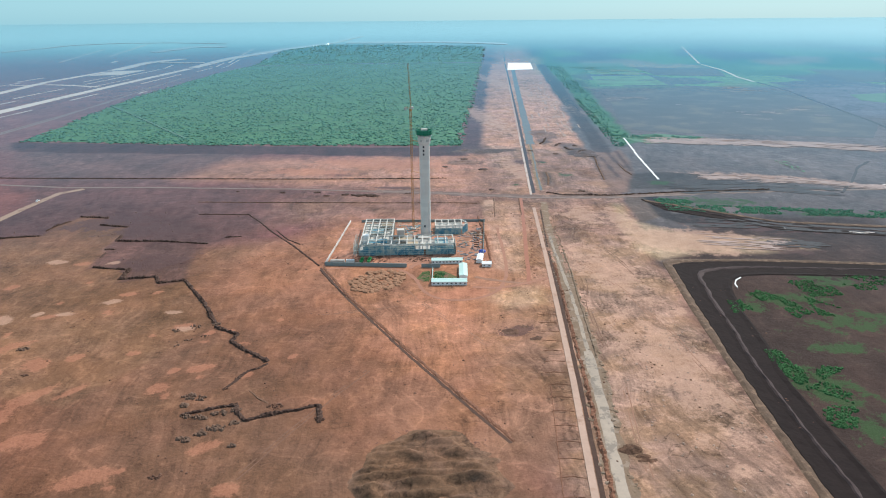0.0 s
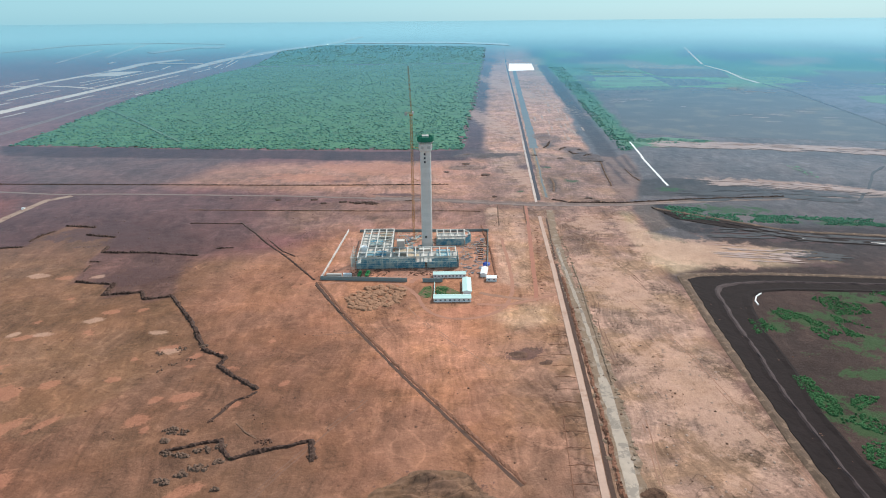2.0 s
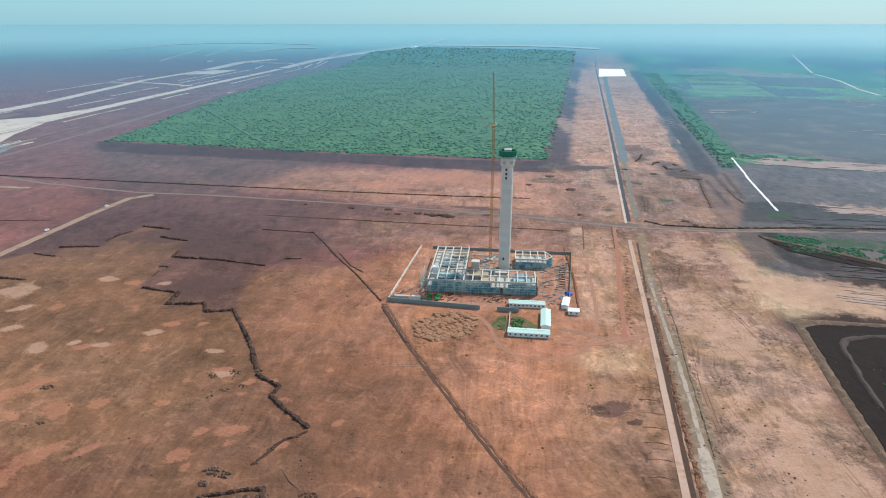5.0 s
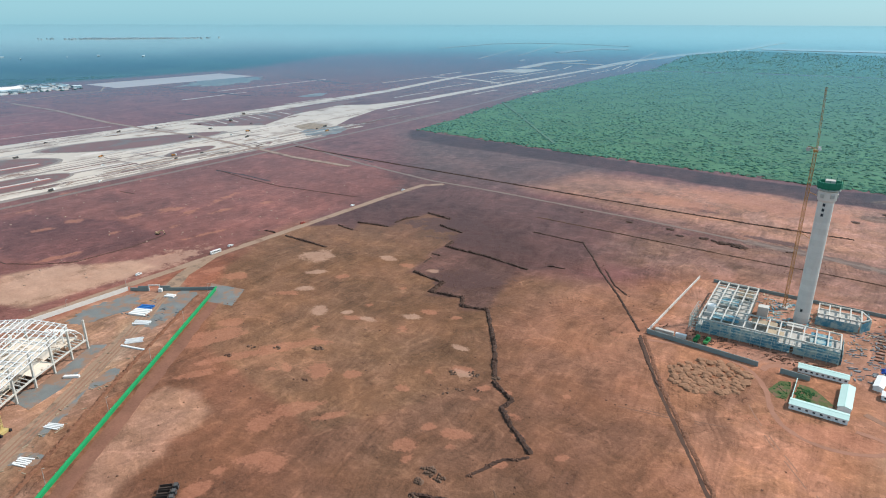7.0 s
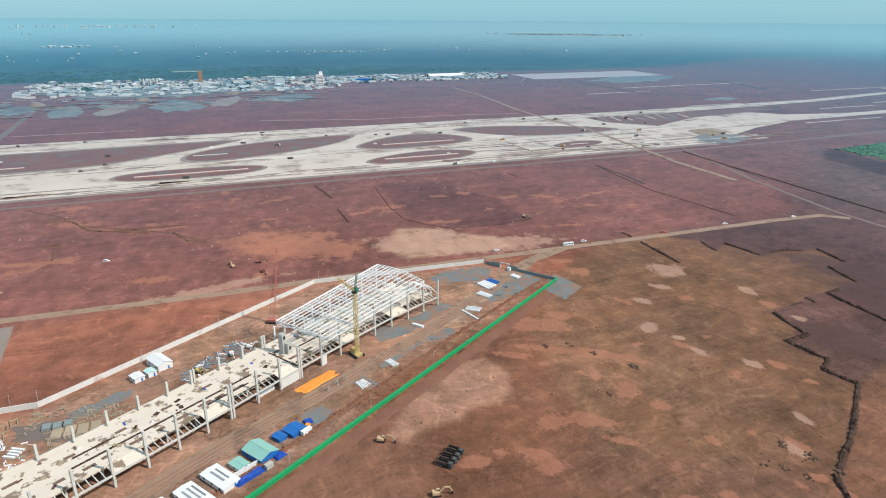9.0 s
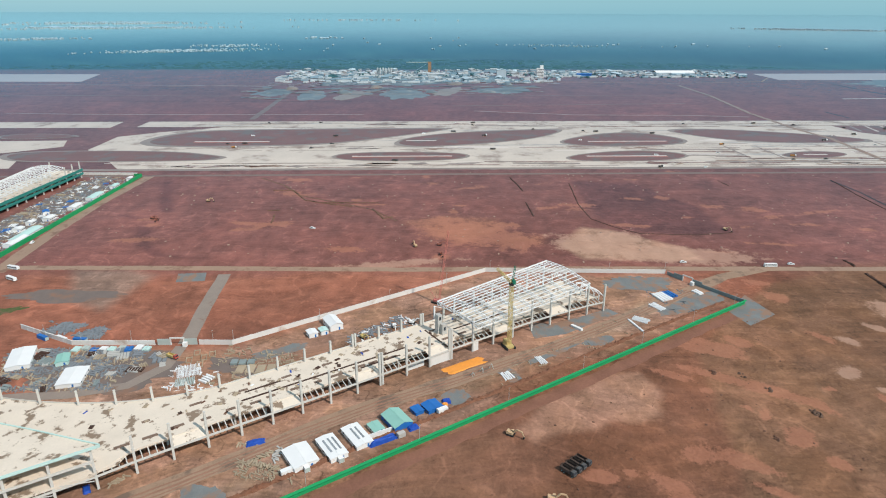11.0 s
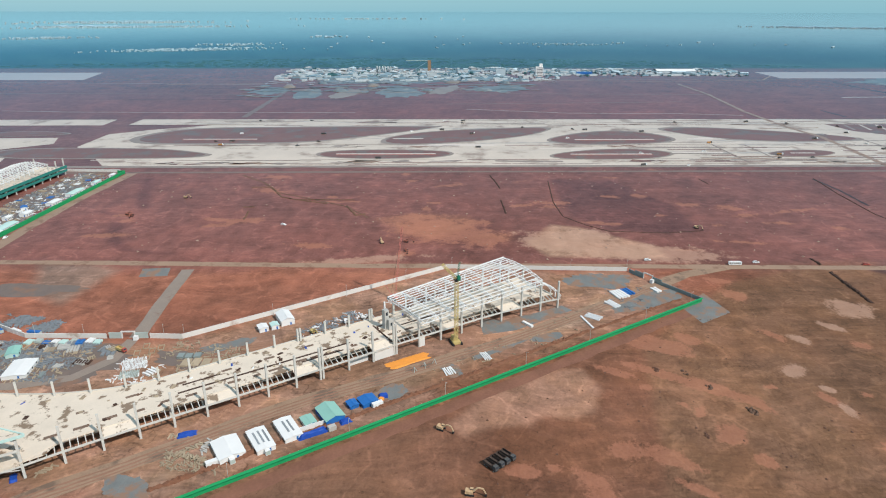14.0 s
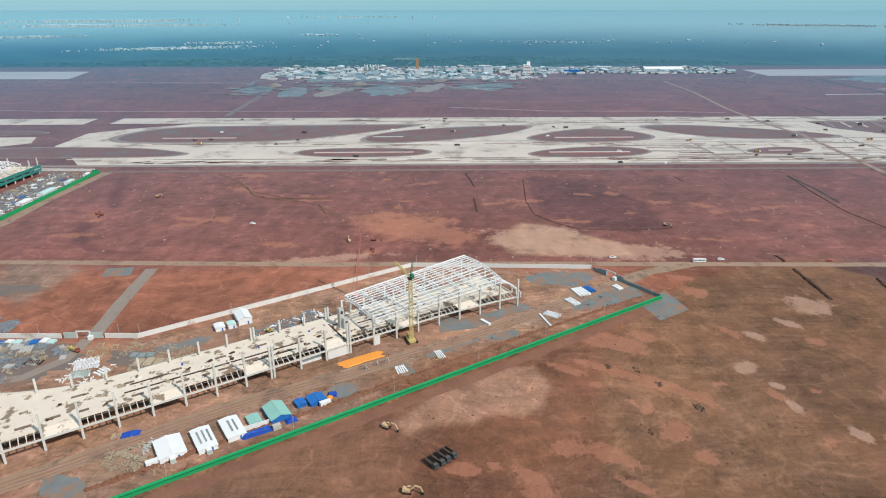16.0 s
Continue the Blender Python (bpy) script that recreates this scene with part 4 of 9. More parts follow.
tagged(new("ground", ground_mesh), "red-brown laterite earth, graded and scraped bare", "ground", kind="structure")

# ---------------------------------------------------------------- roads, canal, banks
lone("road", ribbon([(-484, -300), (-478, -90), (-468, 140), (-466, 300), (-462, 430), (-458, 560), (-455, 700), (-450, 765), (-430, 785)], 9, 0.10, 0.12, 1), M_TRACK,
     "pale packed-earth haul road across red soil", "road", "structure")
lone("road", ribbon([(-830, 900), (-600, 825), (-450, 792), (-376, 790), (-169, 768), (4, 740), (126, 709), (215, 703), (415, 721), (700, 720)], 5.0, 0.14, 0.3, 2), M_ROADGREY,
     "grey-brown dirt road past a dark drain", "road", "structure")
lone("road_verge", ribbon([(-60, 752), (4, 741), (60, 727), (126, 714), (215, 709), (330, 720), (460, 724)], 15, 0.08, 0.35, 24, 6.0), M_VERGE, "dark trampled earth along a dirt road", "verge", "structure")
lone("road", ribbon([(20, -200), (61, 130), (72, 218), (84, 313), (95, 412), (105, 506), (121, 668)], 3.6, 0.35, 0.03, 3), M_PINKROAD, "straight pale concrete drain cover", "road", "structure")
lone("road", ribbon([(127, 722), (150, 928), (171, 1115)], 2.8, 0.35, 0.1, 4), M_DRAINTOP, "straight pale concrete drain cover", "road", "structure")
lone("road", ribbon([(171, 1115), (185, 1240), (459, 3728)], 3.0, 0.35, 0.12, 44), M_PINKROAD, "straight pale concrete drain cover", "road", "structure")
# drains lie flat on the ground, dark colour replaces the shade inside them
lone("drain", ribbon([(23.5, -200), (64.5, 130), (75.6, 218), (87.4, 313), (98.4, 412), (108.4, 506), (111, 530)], 2.4, 0.12, 0.15, 33), M_BERM, "dark open drain beside a concrete strip", "drain", "structure")
lone("drain", ribbon([(127, 660), (112, 540)], 1.6, 0.12, 0.2, 34), M_BERM, "dark open drain beside a concrete strip", "drain", "structure")
lone("drain", ribbon([(131, 730), (189.5, 1240), (300.5, 2240), (440, 3520)], 4.6, 0.12, 0.2, 35), M_DITCH, "dark open drain beside a concrete strip", "drain", "structure")
lone("road", ribbon([(-180, -22), (-200, 14), (-218, 43), (-234, 66), (-254, 94), (-278, 132), (-300, 175), (-336, 238), (-375, 299), (-420, 362), (-446, 400), (-462, 440)], 11, 0.08, 0.16, 5), M_SERVICE,
     "rutted dirt service road beside a pier building", "road", "structure")
for k, (off, w) in enumerate(((-1.9, 1.1), (0.9, 1.2), (3.4, 0.8))):       # wheel ruts worn pale
    lone("wheel_rut", ribbon([(x + 0.84 * off, y + 0.54 * off) for x, y in [(-200, 14), (-218, 43), (-234, 66), (-254, 94), (-278, 132), (-300, 175), (-336, 238), (-375, 299), (-420, 362)]], w, 0.10 + 0.01 * k, 0.5, 90 + k, 3.0), M_TRACKPALE, "pale wheel rut in a dirt service road", "rut", "structure")
lone("road", ribbon([(-348, 5), (-400, 0), (-462, -3)], 10, 0.09, 0.08, 6), M_YARDROAD, "grey gravel road up to a site gate", "road", "structure")
lone("road", ribbon([(-345, 3), (-320, 2), (-300, -12), (-292, -40), (-288, -90)], 8, 0.10, 0.1, 7), M_YARDROAD, "grey gravel yard road inside a gate", "road", "structure")
lone("road", ribbon([(-470, -190), (-560, -197), (-660, -200), (-790, -192)], 13, 0.08, 0.1, 8), M_TRACK, "dirt road outside a green fence", "road", "structure")
lone("road", ribbon([(-1240, -172), (-1480, -178), (-1700, -182)], 12, 0.1, 0.25, 10), M_ROADGREY, "wide grey dirt road over dark soil", "road", "structure")
lone("road", ribbon([(-790, -600), (-792, 200), (-790, 800), (-800, 1400), (-880, 2400)], 8, 0.10, 0.1, 11), M_ROADGREY, "grey track along a runway", "road", "structure")
CANAL = [(38, -200), (78, 150), (88.5, 250), (93.4, 280), (96.5, 309), (101, 347), (106.5, 395), (110.5, 440), (113, 478)]
lone("canal_bank", ribbon(CANAL, 13, 0.05, 0.22, 40, 7.0), M_CANALBANK, "churned olive-brown banks of a muddy canal", "canal bank", "structure")
lone("water", ribbon(CANAL[:6], 5.6, 0.09, 0.22, 12, 7.0), M_WATER, "muddy drainage canal in bare earth", "canal", "structure")
lone("water", ribbon(CANAL[5:] + [(116, 520), (120, 570)], 2.4, 0.085, 0.4, 14, 7.0), M_WATER, "muddy drainage canal in bare earth", "canal", "structure")
lone("canal_bank", ribbon([(112, 474), (118, 530), (124, 600), (136, 690)], 7, 0.06, 0.3, 47, 6.0), M_CANALBANK, "churned olive-brown banks of a muddy canal", "canal bank", "structure")
earth_pile = Shape()
rw = random.Random(77)
for k in range(320):
    y = rw.uniform(150, 600)
    x = float(np.interp(y, [150, 250, 309, 347, 395, 478, 600], [78, 88.5, 96.5, 101, 106.5, 113, 124])) + rw.choice((-1, 1)) * rw.uniform(4.0, 7.5)
    q = rw.uniform(0.5, 1.6)
    earth_pile.lump((x, y, -0.1), q, q * 0.45, 6, k, 0.4)
lone("bank_clods", earth_pile, M_CANALBANK, "clods of dug earth along a canal", "clods", "stuff")
lone("water", ribbon([(178, 1040), (184, 1085), (198, 1200), (228, 1460), (289, 1970), (402, 2900)], 14, 0.09, 0.18, 13, 10.0), M_CANALGREY, "grey muddy drainage canal in bare earth", "canal", "structure")
lone("canal_bank", ribbon([(142, 742), (150, 820), (160, 894), (170, 980), (180, 1060)], 7, 0.07, 0.4, 55, 6.0), M_CANALBANK, "churned olive-brown banks of a muddy canal", "canal bank", "structure")
lone("water", ribbon([(143, 742), (151, 820), (161, 894), (171, 980), (179, 1050)], 2.4, 0.10, 0.5, 56, 7.0), M_CANALGREY, "narrow grey runnel in a churned canal bed", "canal", "structure")
lone("water", Shape().prism([(-905, 1010), (-880, 1030), (-905, 1085), (-950, 1080), (-948, 1030)], -0.2, 0.45), M_WATER, "shallow grey pond beside a runway", "pond", "structure")


def earth_bank(path, width, height, seed, material=M_BERM, label="dark crumbling bank of dumped topsoil"):
    big = width >= 7
    material = M_EMBANK if big and material is M_BERM else material
    return lone("earth_bank", bank(path, width, height, seed, 6.0 if big else 1.1, 0.14 if big else 0.62), material, label, "earth bank", group="earth banks", smooth=big)


earth_bank([(-287, 511), (-252, 504), (-252, 483), (-224, 487), (-216, 473), (-197, 478), (-187, 463), (-167, 433), (-147, 396)], 3.7, 1.3, 1)
earth_bank([(-147, 393), (-128, 381), (-130, 372), (-118, 360), (-99, 344)], 3.7, 1.3, 2)
earth_bank([(-299, 596), (-298, 580), (-252, 577), (-206, 567)], 3.6, 1.2, 3)
earth_bank([(-196, 585), (-180, 587)], 2.6, 0.8, 4)
earth_bank([(-374, 663), (-353, 660), (-340, 656)], 4.4, 1.3, 5)
earth_bank([(-338, 633), (-321, 628), (-305, 624)], 4.0, 1.2, 36)
earth_bank([(-383, 614), (-382, 632), (-375, 648)], 3.0, 1.0, 37)
earth_bank([(-417, 594), (-400, 597), (-380, 600)], 3.6, 1.1, 6)
earth_bank([(-429, 577), (-416, 573), (-404, 571)], 3.2, 1.0, 38)
earth_bank([(-298, 557), (-288, 556)], 2.8, 0.9, 40)
earth_bank([(-293, 548), (-291, 533)], 2.0, 0.7, 41)
earth_bank([(-450, 521), (-417, 519), (-391, 517)], 3.6, 1.1, 7)
earth_bank([(-480, 522), (-464, 522)], 3.0, 0.9, 42)
TRENCH = [(40, 258), (-14, 350), (-63, 440), (-90, 499)]
# uncut strip, the trench's shade is painted by its dark colour
lone("trench", ribbon(TRENCH, 2.0, 0.05, 0.25, 43, 4.0), M_TRENCH, "long straight open trench through red earth", "trench", "structure")
earth_bank([(x + 2.4, y + 1.4) for x, y in TRENCH], 3.0, 0.5, 9, M_REDBANK, "low red bank thrown up along a trench")
earth_bank([(-92, 504), (-124, 557), (-153, 599), (-170, 628), (-191, 660), (-247, 665)], 2.2, 0.6, 10)
earth_bank([(-118, 560), (-132, 574), (-150, 604)], 1.6, 0.5, 11)
earth_bank([(-266, 715), (-148, 705), (-52, 698), (25, 694), (60, 690)], 2.2, 0.6, 12, M_SPOIL, "low brown bank across graded earth")
earth_bank([(-785, 872), (-686, 861), (-570, 852), (-422, 840), (-312, 831), (-175, 820), (-62, 814), (30, 812)], 3.0, 0.8, 13)
earth_bank([(-134, 289), (-118, 295), (-106, 298), (-104, 290), (-98, 283), (-84, 288), (-61, 295), (-58, 279)], 3.2, 1.1, 14)
earth_bank([(-103, 312), (-96, 304), (-89, 298)], 1.5, 0.3, 49, M_SPOIL, "low brown bank pushed up on a graded field")
earth_bank([(-99, 342), (-104, 336), (-109, 333), (-112, 327), (-114, 321), (-117, 315)], 2.2, 0.6, 15)
earth_bank([(-742, 341), (-649, 331), (-599, 332), (-571, 349), (-552, 368), (-547, 420), (-553, 460)], 1.5, 0.35, 16)
earth_bank([(-771, 271), (-743, 275), (-708, 278)], 2.2, 0.6, 17)
earth_bank([(-661, 274), (-609, 274)], 1.8, 0.5, 48)
earth_bank([(-751, 680), (-680, 668), (-604, 660), (-483, 674)], 1.6, 0.4, 18)
earth_bank([(-751, 533), (-724, 536)], 1.6, 0.4, 33)
for k, (line, w) in enumerate((([(-717, -19), (-717, 5), (-675, 26), (-664, 45), (-648, 82)], 3.0), ([(-636, -8), (-636, 6)], 2.6), ([(-622, 3), (-593, 6)], 2.2), ([(-641, 104), (-605, 118), (-611, 128)], 3.0), ([(-664, 45), (-662, 110)], 2.2))):
    earth_bank(line, w, 0.6, 34 + 100 * k, M_SPOIL, "uneven brown bank pushed up on a graded field")
# ridges, ramps and bunds of the churned strip beside the canal
for k, line in enumerate(([(216, 1020), (222, 1036), (231, 1040)], [(229, 1012), (232, 992), (240, 990)], [(246, 1026), (252, 1018)], [(243, 972), (251, 984), (257, 976)], [(241, 940), (250, 934), (262, 930)])):
    earth_bank(line, 4.5, 1.0, 600 + k, M_BERM, "short dark ridge of dug earth")
earth_bank([(194, 1041), (204, 1060), (214, 1094)], 4.0, 0.9, 51, M_BERM, "low dark ridge of dug earth")
earth_bank([(257, 929), (251, 893), (244, 856), (234, 790)], 2.6, 0.8, 52, M_SPOIL, "low brown bank of dug earth")
earth_bank([(279, 882), (276, 837), (278, 815)], 2.4, 0.7, 53, M_SPOIL, "low brown bank of dug earth")
earth_bank([(166, 838), (164, 805), (156, 768)], 3.4, 0.5, 54, M_SPOIL, "low brown ridge of dug earth")
earth_bank([(147, 733), (165, 719), (222, 714), (309, 724), (420, 728)], 3.4, 1.1, 56)
earth_bank([(81, 711), (74, 636)], 1.4, 0.5, 57, M_SPOIL, "low brown bund round a plot")
earth_bank([(110, 707), (103, 641)], 1.4, 0.5, 58, M_SPOIL, "low brown bund round a plot")
earth_bank([(124, 527), (120, 475), (114, 427), (110, 387), (105, 340)], 1.6, 0.6, 59, M_CANALBANK, "low olive bank along a canal")
for k, (x, y, q) in enumerate(((82, 861, 7), (82, 750, 4), (191, 736, 5), (198, 724, 4), (205, 960, 6), (170, 985, 5), (60, 930, 6), (30, 880, 5))):
    lone("earth_mound", Shape().lump((x, y, -0.1), q, 1.0, 10, 740 + k, 0.4), M_BERM, "dark mound of tipped earth on a graded strip", "mound", group="earth mounds", smooth=True)
earth_bank([(29, -200), (70, 140), (81, 225), (93, 330), (99, 392), (110, 500)], 3.0, 1.0, 19, M_REDBANK, "low red earth bank along a canal")
earth_bank([(-400, 380), (-352, 300), (-300, 218), (-255, 146), (-207, 70)], 3.0, 1.0, 30, M_REDBANK, "low red earth bank beside a green fence")
earth_bank([(-90, 495), (-74, 462), (-62, 440)], 1.8, 0.4, 31)
earth_bank([(70, 310), (58, 218), (48, 140)], 0.6, 0.2, 39, M_REDBANK, "low red earth bund beside a drain strip")
for k in range(16):
    y = 205 + 13 * k
    x = 70.5 + 0.117 * (y - 218)
    earth_bank([(x, y), (x - 7, y + 1.5), (x - 13, y + 1)], 0.55, 0.2, 500 + k, M_REDBANK, "low red earth bund beside a drain strip")
lone("dirt_track", ribbon([(113, 712), (99.7, 601), (90.4, 527), (83.3, 469), (81, 456)], 3.4, 0.07, 0.2, 522, 6.0), M_REDTRACK, "red dirt track along a drain strip", "track", "structure")
lone("dirt_track", ribbon([(81, 456), (66, 461), (48, 468), (40, 473)], 4.0, 0.06, 0.25, 523, 5.0), M_TRACKPALE, "pale track from a compound to a drain strip", "track", "structure")
for k in range(22):
    f = k / 21
    lone("earth_mound", Shape().lump((89 + 22 * f + 1.3 * math.sin(k * 2.1), 478 + 150 * f, -0.1), 1.5 + 0.6 * math.sin(k * 1.3), 0.5, 8, 700 + k, 0.35), M_REDBANK, "small brown mound in a row beside a drain strip", "mound", group="earth mounds")
earth_bank([(56, 640), (58, 560), (56, 500)], 2.5, 0.9, 32, M_REDBANK, "low red earth bank along a compound")



def dyke(left, right, rows, seed, label):
    """A broad terraced drain between two edge lines: grey rim, two dark channels and a pale crest between them."""
    def along(line, f):
        run = [math.dist(a, b) for a, b in zip(line, line[1:])]
        d = f * sum(run)
        for (a, b), r in zip(zip(line, line[1:]), run):
            if d <= r:
                return a[0] + (b[0] - a[0]) * d / r, a[1] + (b[1] - a[1]) * d / r
            d -= r
        return line[-1]

    def strip(profile):
        s = Shape()
        for i in range(rows + 1):
            (x0, y0), (x1, y1) = along(left, i / rows), along(right, i / rows)
            for f, h in profile:
                f += 0.035 * noise.noise((x0 * 0.11, y0 * 0.11, seed + 9 * f)) if 0 < f < 1 else 0
                x, y = x0 + (x1 - x0) * f, y0 + (y1 - y0) * f
                s.v.append((x, y, terrain(x, y) + h * (1 + 0.5 * noise.noise((x * 0.2, y * 0.2, seed))) if h > 0 else h))
        n = len(profile)
        s.f = [(i * n + k, (i + 1) * n + k, (i + 1) * n + k + 1, i * n + k + 1) for i in range(rows) for k in range(n - 1)]
        return s

    d = thing("drain", 0, 0, 0, 0, label, "drain", "terraced drains", "structure")
    part("bed", strip([(0.16, -0.1), (0.20, 0.6), (0.28, 0.35), (0.46, 0.12), (0.55, 0.5), (0.64, 0.3), (0.88, 0.12), (0.97, 0.7), (1.03, -0.1)]), M_EMBANK, d)
    part("rim", strip([(0.0, -0.1), (0.03, 0.5), (0.08, 1.0), (0.13, 0.9), (0.19, 0.3)]), M_RIM, d, "grey-brown crumbling rim")
    part("crest", strip([(0.535, 0.3), (0.56, 1.15), (0.585, 1.1), (0.615, 0.3)]), M_CREST, d, "paler earth crest between two channels")


dyke([(120, -200), (162, 130), (170, 215), (173, 245), (175, 274), (179, 309), (184, 351), (190, 404), (203, 498), (212, 504), (288, 500), (388, 485), (540, 466)],
     [(152, -200), (194, 130), (201, 215), (203, 243), (205, 273), (208, 308), (218, 350), (226, 403), (236, 440), (244, 455), (258, 463), (277, 465), (376, 454), (540, 431)], 330, 3, "broad dark terraced drain dug round a plot")
dyke([(250, 694), (300, 655), (358, 606), (448, 586), (600, 560)], [(262, 650), (300, 620), (352, 575), (448, 550), (600, 520)], 90, 8, "broad dark terraced drain beside scrub")
# ---------------------------------------------------------------- runways
apron = Shape().prism([(-828, -250), (-826, 980), (-870, 1060), (-925, 1180), (-968, 1330), (-976, 1530), (-992, 2054), (-1000, 2960), (-1030, 2960),
                       (-1022, 2054), (-1012, 1560), (-1040, 1400), (-1110, 1330), (-1155, 1160), (-1150, 330), (-1158, -190), (-1100, -300), (-1060, -352), (-955, -350), (-900, -300)], -0.3, 0.20)
lone("runway", apron, M_APRON, "broad pale taxiway base of cement-treated crushed stone", "runway", "structure")
lone("runway", Shape().prism([(-1156, -360), (-1152, 330), (-1157, 1160), (-1195, 1700), (-1238, 1941), (-1296, 2311), (-1303, 2802), (-1333, 2802), (-1326, 2311), (-1270, 1941), (-1230, 1700), (-1207, 1000), (-1215, -360)], -0.3, 0.23),
     M_APRON, "long pale runway base of cement-treated stone", "runway", "structure")
lone("runway", ribbon([(-1015, 2940), (-985, 3080), (-946, 3218), (-760, 3560), (-515, 3850), (-383, 4160)], 46, 0.5, 0.1, 630, 40, 0.1), M_APRON, "far end of a pale taxiway base", "runway", "structure")
lone("runway", ribbon([(-1318, 2790), (-1259, 3065), (-1138, 3203)], 44, 0.5, 0.15, 631, 40, 0.1), M_APRON, "far end of a pale runway base", "runway", "structure")
lone("taxiway", ribbon([(-1040, 2110), (-1150, 2175), (-1250, 2211), (-1370, 2195)], 20, 0.28, 0.2, 632, 20), M_APRON, "pale link between two far runways", "taxiway", "structure")
lone("bare_strip", ribbon([(-1367, 3395), (-1224, 3614), (-1068, 3663)], 60, 0.5, 0.3, 634, 30, 0.1), M_PALELAND, "pale pink bare strip on far ground", "bare ground", "structure")
lone("far_track", ribbon([(-2011, 3224), (-1847, 3532), (-1662, 3679), (-1380, 3767), (-1099, 3775)], 26, 0.5, 0.3, 635, 30, 0.1), M_PALELAND, "pale track along far woods", "track", "structure")
lone("taxiway", ribbon([(-1014, 3096), (-1208, 3069)], 20, 0.6, 0.2, 633, 20, 0.1), M_APRON, "pale link between two far runways", "taxiway", "structure")
lone("infield_strip", Shape().prism([(-1010, 1010), (-1075, 1160), (-1112, 1460), (-1150, 1420), (-1150, 930), (-1080, 940)], 0.1, 0.30), M_INFIELD, "strip of purple soil between runways", "infield", "structure")
lone("edge_strip", ribbon([(-824, -330), (-822, 400), (-818, 980)], 11, 0.12, 0.25, 77), M_INFIELDEDGE, "grey-brown shoulder along a runway", "shoulder", "structure")


def infield(outline, lines=()):
    """An island of bare soil in the pavement, with a grey shoulder and poured strips."""
    cx, cy = sum(p[0] for p in outline) / len(outline), sum(p[1] for p in outline) / len(outline)
    s = thing("infield", cx, cy, 0.0, 0, "long island of purple soil in pale pavement", "infield", "infield islands", "structure")
    pts = [(x - cx, y - cy) for x, y in outline]
    for _ in range(2):                      # round the corners
        pts = [q for a, b in zip(pts, pts[1:] + pts[:1]) for q in ((a[0] * .75 + b[0] * .25, a[1] * .75 + b[1] * .25), (a[0] * .25 + b[0] * .75, a[1] * .25 + b[1] * .75))]
    part("shoulder", Shape().prism([(x * 1.03, y * 1.015) for x, y in pts], 0.1, 0.30), M_INFIELDEDGE, s)
    part("soil", Shape().prism([(x * 0.90, y * 0.95) for x, y in pts], 0.1, 0.38), M_INFIELD, s)
    for x, y0, y1, m in lines:
        part("strip", Shape().box((x, (y0 + y1) / 2, 0.3), (4.0, y1 - y0, 0.3)), m, s)
    return s


infield([(-880, -433), (-930, -465), (-950, -392), (-944, -218), (-911, -142), (-896, -121), (-874, -150), (-872, -349)])
infield([(-898, 22), (-925, 44), (-933, 120), (-924, 214), (-900, 234), (-874, 204), (-867, 124), (-875, 50)], ((-1, -70, 76, M_LINE), (5, -70, 76, M_REDLINE)))
infield([(-891, 366), (-922, 419), (-938, 493), (-920, 548), (-893, 559), (-863, 511), (-860, 421), (-868, 374)], ((-1, -60, 60, M_LINE), (5, -60, 60, M_REDLINE)))
infield([(-903, 694), (-927, 750), (-918, 797), (-898, 802), (-875, 755), (-880, 699)], ((0, -18, 18, M_LINE),))
infield([(-1007, -296), (-1056, -289), (-1121, -235), (-1131, -66), (-1140, 200), (-1128, 220), (-1028, 76), (-986, -1), (-974, -140), (-975, -256)], ((40, -130, -10, M_LINE), (46, -130, -10, M_REDLINE)))
infield([(-1003, 111), (-1052, 141), (-1094, 219), (-1116, 322), (-1127, 426), (-1050, 372), (-1002, 290), (-966, 180), (-971, 126)], ((24, -110, -60, M_LINE),))
infield([(-1010, 379), (-1071, 454), (-1092, 519), (-1070, 572), (-1008, 608), (-972, 557), (-964, 447), (-978, 396)], ((14, -60, 70, M_LINE), (20, -60, 70, M_REDLINE)))
infield([(-1114, 587), (-1125, 684), (-1078, 815), (-1020, 917), (-992, 898), (-983, 763), (-1008, 682), (-1048, 633)])
infield([(-1079, -559), (-1095, -491), (-1067, -399), (-1043, -480), (-1043, -536)])
rk = random.Random(9)
for k in range(150):
    x, y0 = rk.choice((rk.uniform(-1203, -1158), rk.uniform(-866, -830), rk.uniform(-866, -830), rk.uniform(-975, -940), rk.uniform(-1160, -1140))), rk.uniform(-220, 1250)
    lone("slab_edge", Shape().box((x, y0, 0.1), (rk.uniform(0.5, 1.9), rk.uniform(24, 190), 0.36)), (M_INFIELDEDGE, M_INFIELDEDGE, M_LINE, M_INFIELD)[k % 4],
         "straight edge of a paving lane under construction", "slab edge", "structure")
for k in range(16):
    y0 = 560 + rk.uniform(0, 420)
    lone("slab_edge", Shape().box((rk.uniform(-965, -845), y0, 0.1), (rk.uniform(1.0, 4.0), rk.uniform(30, 90), 0.37)), (M_INFIELDEDGE, M_INFIELD)[k % 2],
         "straight edge of a paving lane under construction", "slab edge", "structure")
rl = random.Random(23)
